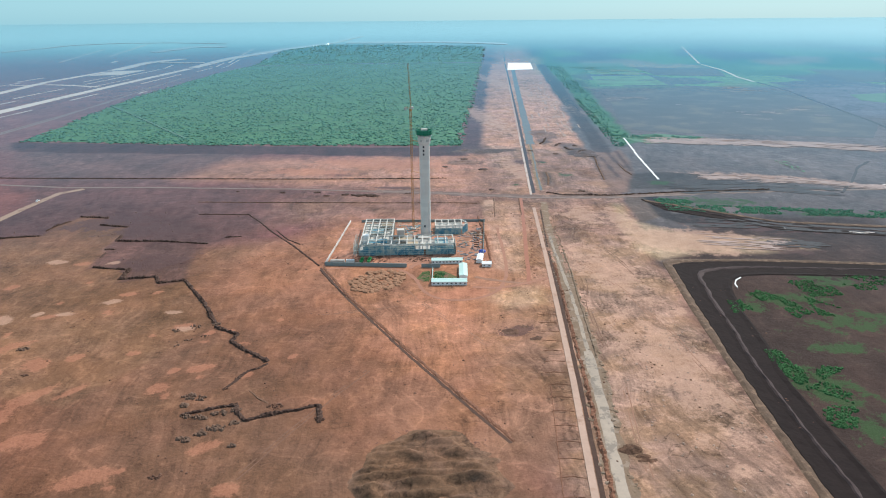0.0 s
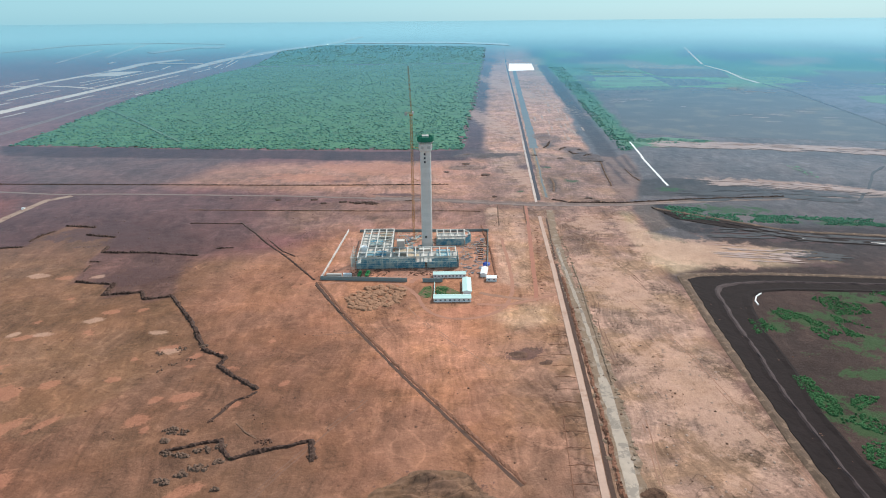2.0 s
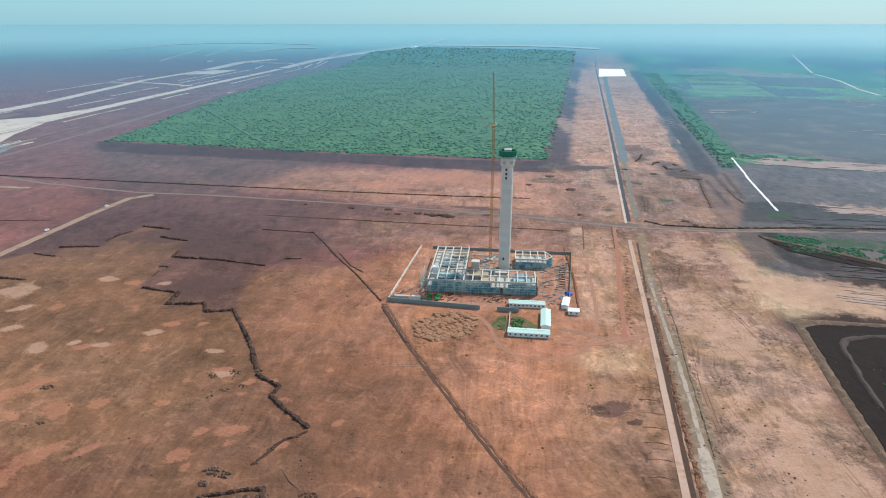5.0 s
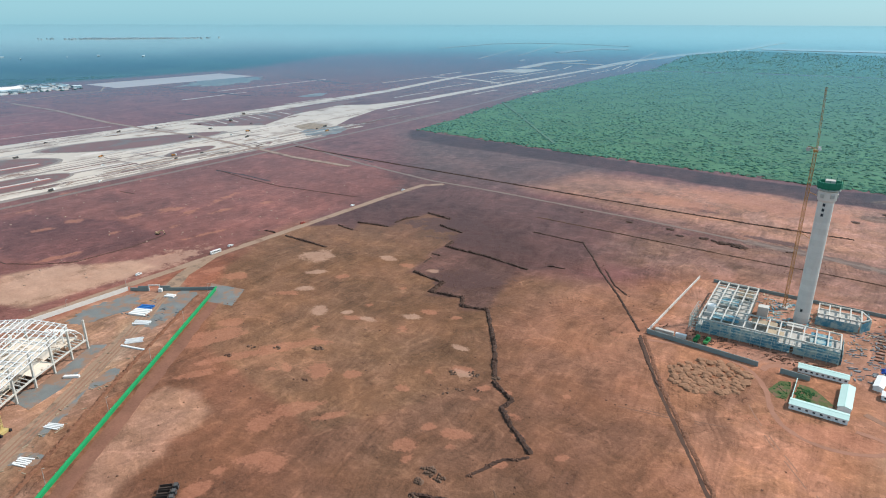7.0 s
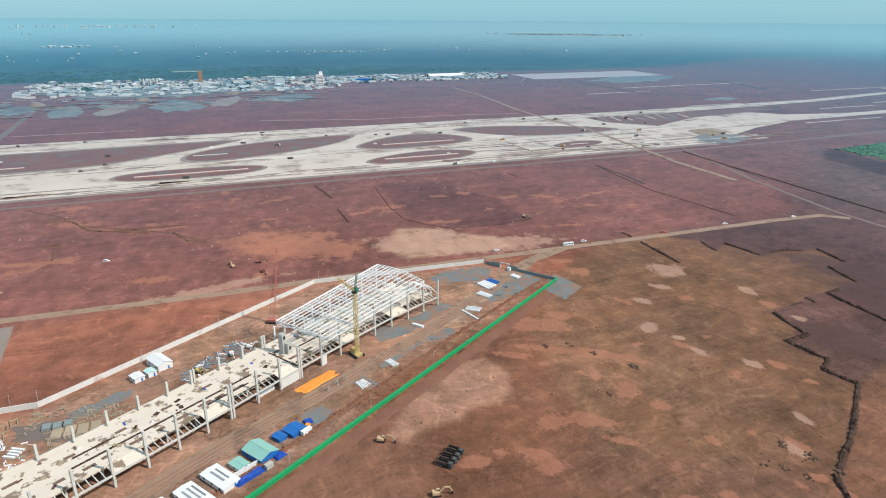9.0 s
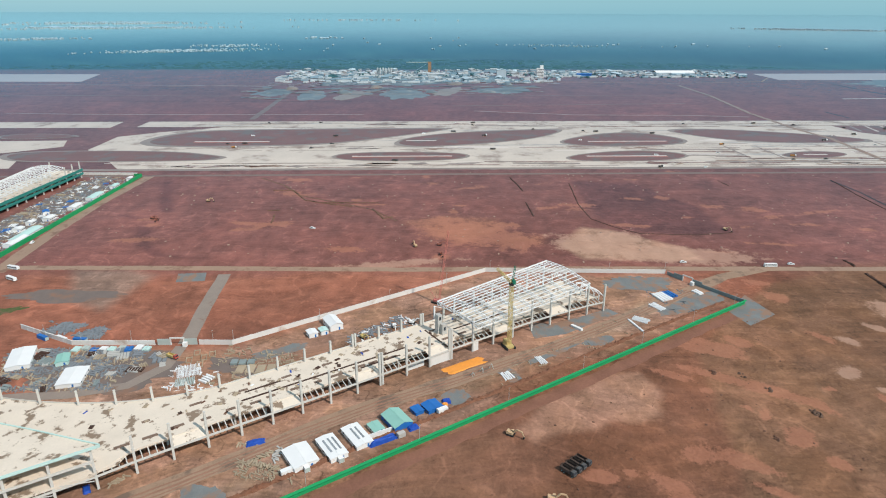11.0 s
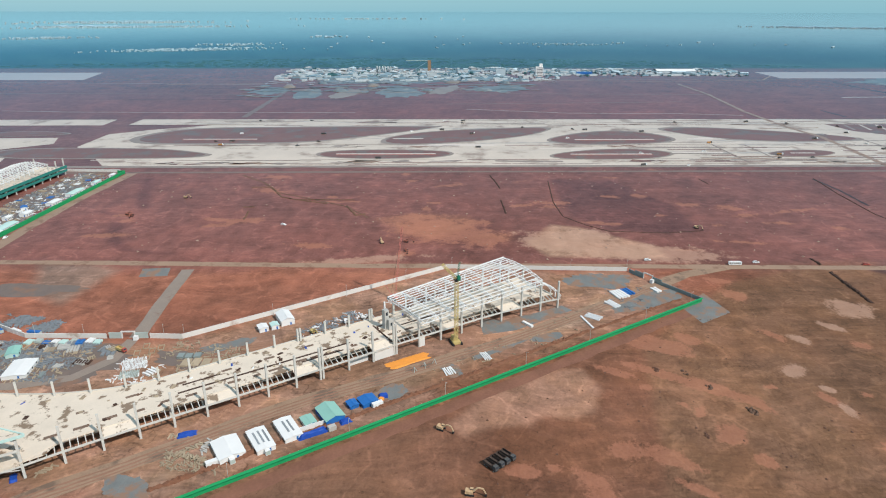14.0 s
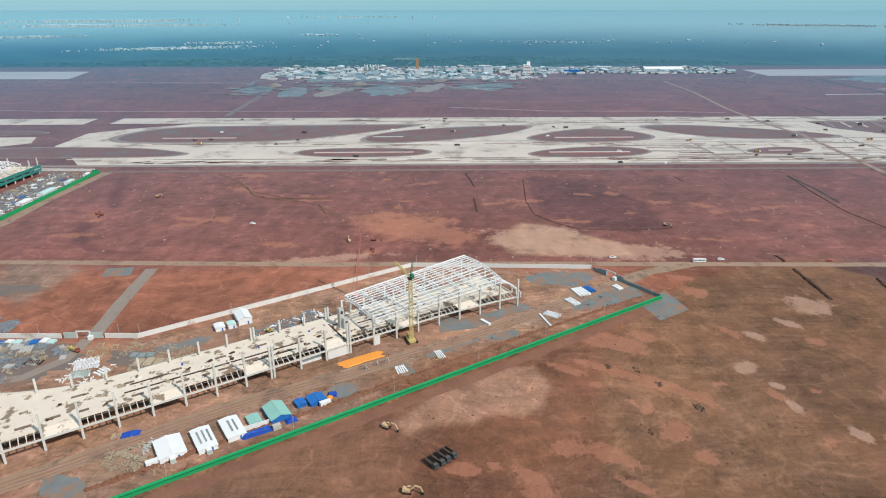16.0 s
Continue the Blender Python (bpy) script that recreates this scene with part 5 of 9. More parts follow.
for k in range(96):                        # lanes poured, scraped or still bare, side by side
    zone = rl.choice(((-1000, -832, 120, 960), (-1000, -832, 420, 960), (-1150, -1010, -180, 1100), (-1206, -1160, -300, 1500)))
    x, y0, w = rl.uniform(zone[0], zone[1]), rl.uniform(zone[2], zone[3]), rl.uniform(2.5, 8.0)
    lone("paving_lane", ribbon([(x, y0), (x + rl.uniform(-4, 4), y0 + rl.uniform(20, 70)), (x + rl.uniform(-6, 6), y0 + rl.uniform(75, 190))], w, 0.245 + 0.0004 * k, 0.35, 900 + k, 9.0), (M_LINE, M_LANEGREY, M_LANEGREY, M_APRON, M_TRACK, M_INFIELDEDGE)[k % 6],
         "paving lane in its own shade of pale base", "paving lane", "structure")
for k in range(34):
    x, y = rk.choice(((-842, 60), (-852, 300), (-956, 250), (-1180, 300), (-848, 700), (-1150, 600), (-1050, 860)))
    pts = [(x + rk.uniform(-8, 8) + (1.5 + 3.5 * rk.random()) * math.cos(i * 0.7), y + 0 * i + (10 + 26 * rk.random()) * math.sin(i * 0.7)) for i in range(9)]
    dy = rk.uniform(-260, 260)
    lone("soil_spill", Shape().prism([(a_, b_ + dy) for a_, b_ in pts], 0.1, 0.255 + 0.004 * (k % 9)), (M_INFIELD, M_INFIELDEDGE, M_TRACK)[k % 3], "tongue of soil carried onto pale paving", "soil", "structure")
for k in range(8):                         # cross strips laid between two runways
    y0 = 955 + 29 * k
    lone("cross_strip", ribbon([(-1146 + 1.5 * k, y0 + 8), (-1090 + 1.5 * k, y0 - 6)], 4.5, 0.33, 0.15, 600 + k), M_APRON if k % 3 else M_INFIELDEDGE, "pale cross strip between two runways", "paving lane", "structure")
lone("dirt_track", ribbon([(-1830, 905), (-1593, 894), (-1308, 852), (-1115, 843), (-1024, 851), (-921, 836), (-800, 818), (-720, 805), (-605, 800)], 9, 0.42, 0.2, 610), M_TRACK, "pale dirt track crossing the runways", "track", "structure")
for k, (line, w, m, words) in enumerate((([(-1869, -1039), (-1854, -790), (-1838, -495), (-1809, -263)], 6, M_PALELAND, "pale track over dark red soil"),
                                         ([(-1328, -697), (-1311, -548), (-1302, -301), (-1298, 40)], 5, M_PALELAND, "pale track over dark red soil"),
                                         ([(-1345, 271), (-1289, 478), (-1280, 709), (-1257, 827)], 6, M_PALELAND, "pale track over dark red soil"),
                                         ([(-1423, 229), (-1439, 508), (-1457, 774)], 4, M_ROADGREY, "grey track over dark red soil"),
                                         ([(-1620, -900), (-1600, -300), (-1612, 300), (-1590, 900)], 4, M_ROADGREY, "grey track over dark red soil"),
                                         ([(-1512, -640), (-1500, -120), (-1506, 260)], 3, M_DITCH, "shallow ditch across dark red soil"),
                                         ([(-1740, -820), (-1728, -380), (-1735, 40)], 3, M_DITCH, "shallow ditch across dark red soil"),
                                         ([(-776, -46), (-740, -10), (-695, 16), (-660, 70), (-638, 103), (-598, 131)], 2.2, M_SPOIL, "dark wheel track over red soil"))):
    lone("dirt_track", ribbon(line, w, 0.09 + 0.004 * k, 0.35, 960 + k, 9.0), m, words, "track", "structure")
lone("concrete_strip", ribbon([(-1534, 1198), (-1542, 1347)], 6, 0.2, 0.1, 611), M_LINE, "white concrete strip over dark soil", "concrete strip", "structure")
lone("concrete_strip", ribbon([(-1551, 1374), (-1542, 1426)], 5, 0.2, 0.1, 612), M_LINE, "white concrete strip over dark soil", "concrete strip", "structure")
lone("dirt_track", ribbon([(-1818, -548), (-1848, -260), (-1923, 621), (-1887, 916), (-1934, 1203), (-2060, 1290)], 6, 0.15, 0.2, 613), M_TRACK, "pale dirt track along a works yard", "track", "structure")
for k, (path, w) in enumerate((([(-1881, 1384), (-1696, 1369), (-1434, 1368)], 10), ([(-788, 874), (-680, 860), (-594, 844)], 3.0), ([(-748, 678), (-694, 679), (-633, 673)], 3.0), ([(-1324, 1025), (-1239, 1024)], 7), ([(-1893, 1920), (-1456, 1799)], 14))):
    lone("ditch", ribbon(path, w, 0.16, 0.3, 620 + k), M_DITCH, "dark ditch cut through bare soil", "ditch", "structure")


def rounded(pts, times=2):
    for _ in range(times):
        pts = [q for a, b in zip(pts, pts[1:] + pts[:1]) for q in ((a[0] * .75 + b[0] * .25, a[1] * .75 + b[1] * .25), (a[0] * .25 + b[0] * .75, a[1] * .25 + b[1] * .75))]
    cx, cy = sum(p[0] for p in pts) / len(pts), sum(p[1] for p in pts) / len(pts)
    ragged = []
    for (x0, y0), (x1, y1) in zip(pts, pts[1:] + pts[:1]):
        for i in range(5):
            x, y = x0 + (x1 - x0) * i / 5, y0 + (y1 - y0) * i / 5
            f = 1 + 0.35 * noise.noise((x * 0.02, y * 0.02, 1.0)) + 0.25 * noise.noise((x * 0.07, y * 0.07, 5.0))
            ragged.append((cx + (x - cx) * f, cy + (y - cy) * f))
    return ragged


for k, outline in enumerate(([(-1872, 1435), (-2024, 1636), (-2034, 1796), (-1908, 1833), (-1780, 1664), (-1784, 1485)], [(-876, 981), (-905, 1045), (-881, 1086), (-840, 1083), (-815, 1020), (-828, 961)], [(-1330, 1417), (-1356, 1534), (-1316, 1551), (-1278, 1448)],
                             [(-1638, -281), (-1746, -240), (-1737, -196), (-1643, -167), (-1585, -202)], [(-1534, -149), (-1726, -138), (-1683, -76), (-1518, -70)], [(-1544, 56), (-1753, 60), (-1734, 160), (-1546, 184)], [(-1681, 259), (-1800, 378), (-1786, 454), (-1636, 426)])):
    lone("gravel_pad", Shape().prism(rounded(outline), -0.2, 0.24 + 0.02 * k), M_FARSTONE, "grey-green floor of crushed stone on purple soil", "gravel pad", "structure")
for k, outline in enumerate(([(-1515, -57), (-1707, -42), (-1693, 32), (-1607, 15), (-1519, -25)], [(-1664, 181), (-1822, 262), (-1711, 277), (-1579, 214)])):
    lone("sand_pad", Shape().prism(rounded(outline), -0.2, 0.44 + 0.02 * k), M_FARSAND, "tan sandy floor of a works yard", "sand pad", "structure")
for k, (outline, m, label) in enumerate((([(487, 1686), (807, 1950), (1020, 1790), (930, 1430), (880, 1195), (771, 1051), (447, 1131), (381, 1176)], M_PLOUGH, "dark ploughed field"),
                                          ([(734, 3116), (940, 3081), (868, 2772), (679, 2708)], M_CROPDULL, "dull green pasture"), ([(658, 2623), (857, 2628), (796, 2329), (626, 2393)], M_CROP, "bright green crop field"),
                                          ([(602, 2301), (809, 2300), (758, 1962), (547, 2007)], M_CROP, "bright green crop field"), ([(1129, 1665), (1241, 1691), (1350, 1600), (1250, 1470), (1106, 1500), (1083, 1546)], M_CROPDULL, "dull green pasture"),
                                          ([(340, 1097), (420, 1123), (494, 1086), (445, 1046), (372, 1030)], M_CROPDULL, "dull green pasture"),
                                          ([(880, 2700), (1180, 2580), (1060, 2230), (840, 2310)], M_PLOUGH, "dark ploughed field"), ([(1500, 2500), (2100, 2200), (1900, 1800), (1350, 2000)], M_PLOUGH, "dark ploughed field"))):
    ragged = [(x0 + (x1 - x0) * i / 8 + 9 * noise.noise((x0 + (x1 - x0) * i / 8, y0 + i, 2.0 + k)), y0 + (y1 - y0) * i / 8 + 9 * noise.noise((y0 + (y1 - y0) * i / 8, x0 + i, 7.0))) for (x0, y0), (x1, y1) in zip(outline, outline[1:] + outline[:1]) for i in range(8)]
    lone("far_field", Shape().prism(ragged, -0.2, 0.10 + 0.02 * k), m, label + " beyond a drain", "field", "structure")


def streaks(path, half, n, seed, length, width, material, label, category="soil", z=0.32):
    """Slivers of one soil along a line, crowded in its middle and thinning to the sides."""
    r_, s = random.Random(seed), Shape()
    for k in range(n):
        i = r_.randrange(len(path) - 1)
        (x0, y0), (x1, y1) = path[i], path[i + 1]
        f, run = r_.random(), math.hypot(x1 - x0, y1 - y0)
        c_, d_ = (x1 - x0) / run, (y1 - y0) / run
        off = r_.triangular(-half, half, 0)
        x, y = x0 + (x1 - x0) * f - d_ * off, y0 + (y1 - y0) * f + c_ * off
        ln, wd = length * r_.uniform(0.3, 1.2), width * r_.uniform(0.3, 1.2)
        rim = [(-0.5, 0.05), (-0.3, -0.35), (-0.08, -0.22), (0.16, -0.5), (0.34, -0.2), (0.5, 0.0), (0.3, 0.42), (0.06, 0.25), (-0.2, 0.5), (-0.36, 0.2)]
        ring = [(x + c_ * u * ln - d_ * v * wd, y + d_ * u * ln + c_ * v * wd) for u, v in ((u + r_.uniform(-0.06, 0.06), v * r_.uniform(0.6, 1.5)) for u, v in rim)]
        base = len(s.v)
        s.v += [(a_, b_, z + 0.0016 * k) for a_, b_ in ring]
        s.f.append(tuple(range(base, base + len(ring))))
    lone("soil_streaks", s, material, label, category, "stuff")


streaks([(383, 1068), (450, 1040), (540, 1028), (627, 995), (722, 957), (830, 915)], 34, 210, 1, 55, 9, M_PALELAND, "pale pink soil laid bare in a band between fields")
streaks([(364, 800), (413, 790), (462, 768), (520, 745), (600, 720)], 20, 120, 2, 40, 5, M_PALELAND, "pale soil streaks over dark ploughland")
streaks([(545, 738), (575, 730), (620, 722)], 12, 14, 3, 22, 9, M_LINE, "chalky pale patches beside a dirt track")
streaks([(482, 1640), (520, 1645), (575, 1640)], 45, 12, 4, 45, 10, M_PALELAND, "thin pale streaks in a ploughed field")
streaks([(560, 1420), (760, 1370), (860, 1350)], 130, 14, 5, 50, 7, M_PALELAND, "thin pale streaks in a ploughed field")
streaks([(900, 1900), (1010, 1850)], 160, 16, 6, 60, 9, M_PALELAND, "thin pale streaks beside a field drain")
streaks([(640, 2480), (820, 2470)], 160, 16, 7, 150, 9, M_PALELAND, "thin pale headlands between crop rows")
streaks([(640, 2560), (830, 2540)], 260, 22, 8, 170, 16, M_CROPDULL, "dull green strips between crop rows", "crop strips")
streaks([(516, 885), (514, 815)], 9, 26, 16, 9, 5, M_CROPDULL, "weeds growing in patches on ploughland", "weeds")
streaks([(323, 742), (409, 742), (480, 715)], 26, 60, 9, 60, 8, M_DRAIN, "dark moist soil streaks along a drain")
streaks([(290, 600), (370, 590), (470, 560)], 22, 70, 10, 46, 5, M_DRAIN, "dark spoil tipped in rows beside a drain")
streaks([(322, 535), (345, 535), (362, 530)], 14, 34, 11, 18, 6, M_DRAIN, "black spoil tipped over pale sand")
streaks([(270, 548), (330, 535)], 24, 40, 12, 34, 3.5, M_PALELAND, "pale sand dragged out in tongues")
streaks([(356, 582), (376, 576)], 3, 4, 13, 10, 5, M_LINE, "small white heaps of lime")
streaks([(418, 566), (440, 561)], 3, 4, 14, 12, 5, M_LINE, "small white heaps of lime")
streaks([(1500, 2760), (1669, 2746), (2049, 2830)], 14, 24, 15, 130, 12, M_PALELAND, "pale strip of bare land between far fields")
streaks([(130, 862), (190, 850), (250, 835)], 26, 60, 25, 18, 3.2, M_TRACKDARK, "dark gullies cut across graded earth", "soil", 0.06)
streaks([(140, 742), (200, 728), (236, 716)], 16, 36, 26, 15, 2.6, M_TRACKDARK, "dark gullies cut across graded earth", "soil", 0.06)
streaks([(250, 1100), (310, 1600), (380, 2150)], 50, 110, 27, 60, 5, M_SANDSTREAK, "pale sandy ruts in graded earth", "soil", 0.1)
lone("field_drain", ribbon([(1360, 3405), (1220, 2817), (1174, 2515), (1086, 2199), (1062, 2040)], 9, 0.35, 0.3, 641), M_LINE, "pale lined drain between far fields", "drain", "structure")
lone("field_drain", ribbon([(1062, 2020), (1029, 1795), (938, 1430), (881, 1195), (840, 1085)], 6, 0.35, 0.3, 642), M_DRAIN, "dark earth drain between far fields", "drain", "structure")
lone("dirt_track", ribbon([(496, 708), (542, 759), (599, 835), (641, 873)], 3.6, 0.36, 0.35, 640), M_DRAIN, "dark worn track between fields", "track", "structure")
for y0, x0, x1 in ((640, -965, -835), (905, -1010, -835), (690, -960, -870)):
    lone("slab_edge", Shape().box(((x0 + x1) / 2, y0, 0.1), (x1 - x0, 2.5, 0.35)), M_INFIELDEDGE, "cross joint of a runway base", "slab edge", "structure")
lone("runway", Shape().prism([(-1147, -1200), (-1150, -405), (-1214, -408), (-1205, -1200)], -0.3, 0.26), M_APRON, "pale runway base, second length", "runway", "structure")
lone("taxiway", Shape().prism([(-905, -1200), (-930, -470), (-980, -400), (-1030, -420), (-1000, -1200)], -0.3, 0.2), M_APRON, "pale taxiway base beyond a soil gap", "taxiway", "structure")
lone("taxiway", Shape().prism([(-825, -1200), (-835, -397), (-900, -420), (-885, -1200)], -0.3, 0.2), M_APRON, "pale taxiway base beyond a soil gap", "taxiway", "structure")
lone("far_pad", Shape().prism([(-1938, -1500), (-1938, -844), (-2170, -896), (-2170, -1500)], -0.3, 0.3), M_FARPAD, "flat pale pad beside dark woods", "pad", "structure")
lone("far_pad", Shape().prism([(-1985, 1286), (-1985, 1850), (-2210, 1870), (-2190, 1300)], -0.3, 0.3), M_FARPAD, "flat pale pad beside dark woods", "pad", "structure")
lone("far_pad", Shape().prism([(345, 2620), (455, 2650), (520, 3140), (410, 3100)], -0.3, 0.3), M_WHITE, "white sheeted pad beside a canal", "pad", "structure")
lone("concrete_strip", ribbon([(349, 1083), (332, 975), (326, 945), (304, 787)], 2.8, 0.3, 0.25, 31, 5.0), M_WHITE, "white concrete strip across dark soil", "concrete strip", "structure")
far_line = Shape()
for i in range(41):
    x = -440 + 930 * i / 40
    y = 3880 - 0.0006 * max(x, 0) ** 2
    far_line.v += [(x, y + o, terrain(x, y + o) + 0.6) for o in (-34, 34)]
far_line.f = [(2 * i, 2 * i + 2, 2 * i + 3, 2 * i + 1) for i in range(40)]
lone("far_road", far_line, M_LINE, "long white road beyond the scrub", "road", "structure")

for k, (x, y0, y1, w) in enumerate(((-1130, 2206, 3009, 9), (-944, 2208, 2582, 8), (-943, 1750, 1908, 7), (-1126, 1806, 2067, 7), (-1085, 1560, 1760, 6), (-1060, 2080, 2380, 5), (-935, 1330, 1560, 5), (-1390, 1900, 2300, 7),
                                     (-1180, 2300, 2700, 6), (-925, 2700, 3100, 8), (-905, 3100, 3600, 10), (-1230, 1280, 1460, 5), (-880, 2900, 3200, 6), (-1500, 3200, 3700, 9), (-1625, 3000, 3437, 9), (-1420, 2317, 2486, 9), (-1410, 3027, 3085, 16), (-950, 2919, 2986, 10), (-825, 1907, 1958, 7))):
    lone("paving_lane", ribbon([(x, y0), (x - 3, (y0 + y1) / 2), (x, y1)], w, 0.25, 0.15, 80 + k), M_APRON, "narrow pale paving lane over dark soil", "paving lane", "structure")
for k, (x, y0, y1) in enumerate(((-806, 1219, 1701), (-860, 1800, 2600), (-1420, 1500, 2600))):
    lone("far_track", ribbon([(x, y0), (x - 6, (y0 + y1) / 2), (x - 10, y1)], 6, 0.2, 0.15, 180 + k), M_ROADGREY, "grey dirt track over dark soil", "track", "structure")
lone("far_pad", Shape().prism([(-1290, 2560), (-1180, 2600), (-1180, 2900), (-1300, 2850)], -0.3, 0.3), M_APRON, "pale pad at the end of a runway", "pad", "structure")

def tyre_tracks(x, y, heading, bend, length, material, seed, gauge=2.3):
    """Two parallel ruts along a gently bending line, broken where the ground was harder."""
    r_, s, line = random.Random(seed), Shape(), []
    for i in range(int(length / 4)):
        line.append((x, y, heading))
        heading += bend + r_.uniform(-2.2, 2.2)
        x, y = x + 4 * math.cos(radians(heading)), y + 4 * math.sin(radians(heading))
    for side in (-1, 1):
        for (x0, y0, h0), (x1, y1, h1) in zip(line, line[1:]):
            if noise.noise((x0 * 0.06, y0 * 0.06, seed + side)) < -0.12:
                continue
            for (px_, py_, h_) in ((x0, y0, h0), (x1, y1, h1)):
                c_, d_ = -math.sin(radians(h_)), math.cos(radians(h_))
                for w in (gauge / 2 - 0.32, gauge / 2 + 0.32):
                    s.v.append((px_ + side * c_ * w, py_ + side * d_ * w, 0.01 + 0.0013 * seed))
            n = len(s.v)
            s.f.append((n - 4, n - 3, n - 1, n - 2) if side < 0 else (n - 4, n - 2, n - 1, n - 3))
    if s.f:
        lone("wheel_tracks", s, material, "pair of tyre ruts across bare earth", "wheel tracks", "structure")


def bend(path, times=3):
    """A path with its corners cut into bends."""
    for _ in range(times):
        path = [path[0]] + [q for a, b in zip(path, path[1:]) for q in ((a[0] * .75 + b[0] * .25, a[1] * .75 + b[1] * .25), (a[0] * .25 + b[0] * .75, a[1] * .25 + b[1] * .75))] + [path[-1]]
    return path


rt = random.Random(52)
for k in (2, 7, 12, 17, 22, 27, 0, 5, 15):
    zone = ((-40, 90, 330, 500), (-60, 70, 230, 400), (100, 176, 200, 640), (-300, -60, 220, 540), (-440, -230, 380, 600))[k % 5]
    tyre_tracks(rt.uniform(zone[0], zone[1]), rt.uniform(zone[2], zone[3]), (rt.uniform(78, 98) if k % 5 == 2 else rt.uniform(0, 360)), rt.uniform(-0.7, 0.7) if k % 5 != 2 else rt.uniform(-.4, .4),
                rt.uniform(50, 190), M_TRACKPALE if k % 3 else M_TRACKDARK, k)
for k, (path, w) in enumerate((([(-84, 495), (-52, 505), (-20, 492), (-8, 470), (-2, 440), (20, 425), (52, 436), (66, 470), (70, 520), (72, 600)], 3.0), ([(-14, 494), (-10, 505), (20, 515), (44, 520), (46, 560)], 4.0),
                                ([(36, 452), (60, 448), (104, 470)], 3.4))):
    lone("dirt_track", ribbon(bend(path), w, 0.05 + 0.012 * k, 0.3, 300 + k, 5.0, 0.1), M_COMPOUND, "pale dusty track worn by site traffic", "track", "structure")


def within_box(x, y):
    """Inside the pier's yard, between wall and fence."""
    return (x + 203) * 0.843 + (y - 93) * 0.538 < 4


rc = random.Random(21)
clod = Shape()
for k in range(1500):
    x, y = rc.uniform(-460, 240), rc.uniform(150, 720)
    if noise.noise((x * 0.02, y * 0.02, 2.0)) < -0.05 or (-70 < x < 60 and 440 < y < 625) or within_box(x, y):
        continue
    q = rc.uniform(0.25, 0.8)
    clod.lump((x, y, -0.05), q, q * 0.8, 5, k, 0.4)
lone("earth_clods", clod, M_CLOD, "scattered dark clods and stones on bare earth", "clods", "stuff")
clod2 = Shape()
for k in range(260):
    x, y = rc.uniform(-800, -470), rc.uniform(-200, 720)
    q = rc.uniform(0.4, 1.3)
    clod2.lump((x, y, -0.05), q, q * 0.7, 5, k, 0.4)
for k in range(420):
    x, y = rc.uniform(112, 172), rc.uniform(180, 640)
    q = rc.uniform(0.3, 0.9)
    clod2.lump((x, y, -0.05), q, q * 0.6, 5, k, 0.4)
lone("stones", clod2, M_PALESTONE, "scattered pale stones and rubble on bare earth", "stones", "stuff")

# ---------------------------------------------------------------- scrubland inside the loop of roads
SCRUB_EDGE = [(-711, 1128), (-330, 1068), (62, 1036), (138, 1690), (232, 2580), (345, 3560), (358, 3690), (-200, 3790), (-560, 3780), (-735, 3560), (-815, 2700), (-800, 1800)]


def within(x, y, outline):
    odd = False
    for (x0, y0), (x1, y1) in zip(outline, outline[1:] + outline[:1]):
        if (y0 > y) != (y1 > y) and x < (x1 - x0) * (y - y0) / (y1 - y0) + x0:
            odd = not odd
    return odd


floor_shape = Shape()
cols = [1020 + 14 * i for i in range(60)] + [1860 + 40 * i for i in range(60)]
rowsx = list(range(-960, 460, 14))
height_at = {}
for i, y in enumerate(cols):
    for j, x in enumerate(rowsx):
        if within(x, y, SCRUB_EDGE):
            height_at[i, j] = len(floor_shape.v)
            floor_shape.v.append((x, y, terrain(x, y) + 0.4))
for i in range(len(cols) - 1):
    for j in range(len(rowsx) - 1):
        ring = [height_at.get(k) for k in ((i, j), (i, j + 1), (i + 1, j + 1), (i + 1, j))]
        if None not in ring:
            floor_shape.f.append(tuple(ring))
lone("undergrowth", floor_shape, M_WOOD, "dense green undergrowth over a large plot", "undergrowth", "stuff", smooth=True)
rnd = random.Random(5)
clumps = Shape()
count = 0
while count < 24000:
    y = 1025 + 2900 * rnd.random() ** 1.7
    x = -960 + 1400 * rnd.random()
    if not within(x, y, SCRUB_EDGE):
        continue
    if noise.noise((x * 0.012, y * 0.008, 4.0)) + rnd.random() < 0.25:
        continue
    r = 1.4 + 3.4 * rnd.random() ** 2.2
    clumps.lump((x, y, terrain(x, y) + 0.2), r, r * (0.26 + 0.28 * rnd.random()), 6, count, 0.45)
    count += 1
lone("dirt_track", ribbon([(-771, 1610), (-680, 1490), (-568, 1337), (-490, 1225), (-422, 1134)], 5, 1.6, 0.4, 615), M_CROPDULL, "overgrown track cut through dense scrub", "track", "structure")
lone("shrubs", clumps, M_LEAF, "thick green shrubs and young trees", "shrubs", "stuff", smooth=True)


def bushes(outline, n, seed, size, label, material=M_BUSH):
    r_, s = random.Random(seed), Shape()
    xs, ys = [p[0] for p in outline], [p[1] for p in outline]
    made = 0
    while made < n:
        x, y = r_.uniform(min(xs), max(xs)), r_.uniform(min(ys), max(ys))
        if within(x, y, outline) and noise.noise((x * 0.05, y * 0.05, seed)) > -0.15:
            q = size * (0.5 + r_.random())
            for _ in range(2):
                s.lump((x + r_.uniform(-q, q), y + r_.uniform(-q, q), 0.0), q * r_.uniform(0.5, 1), q * r_.uniform(0.5, 1.1), 6, made * 7 + _, 0.45)
            made += 1
    return lone("shrubs", s, material, label, "shrubs", "stuff")


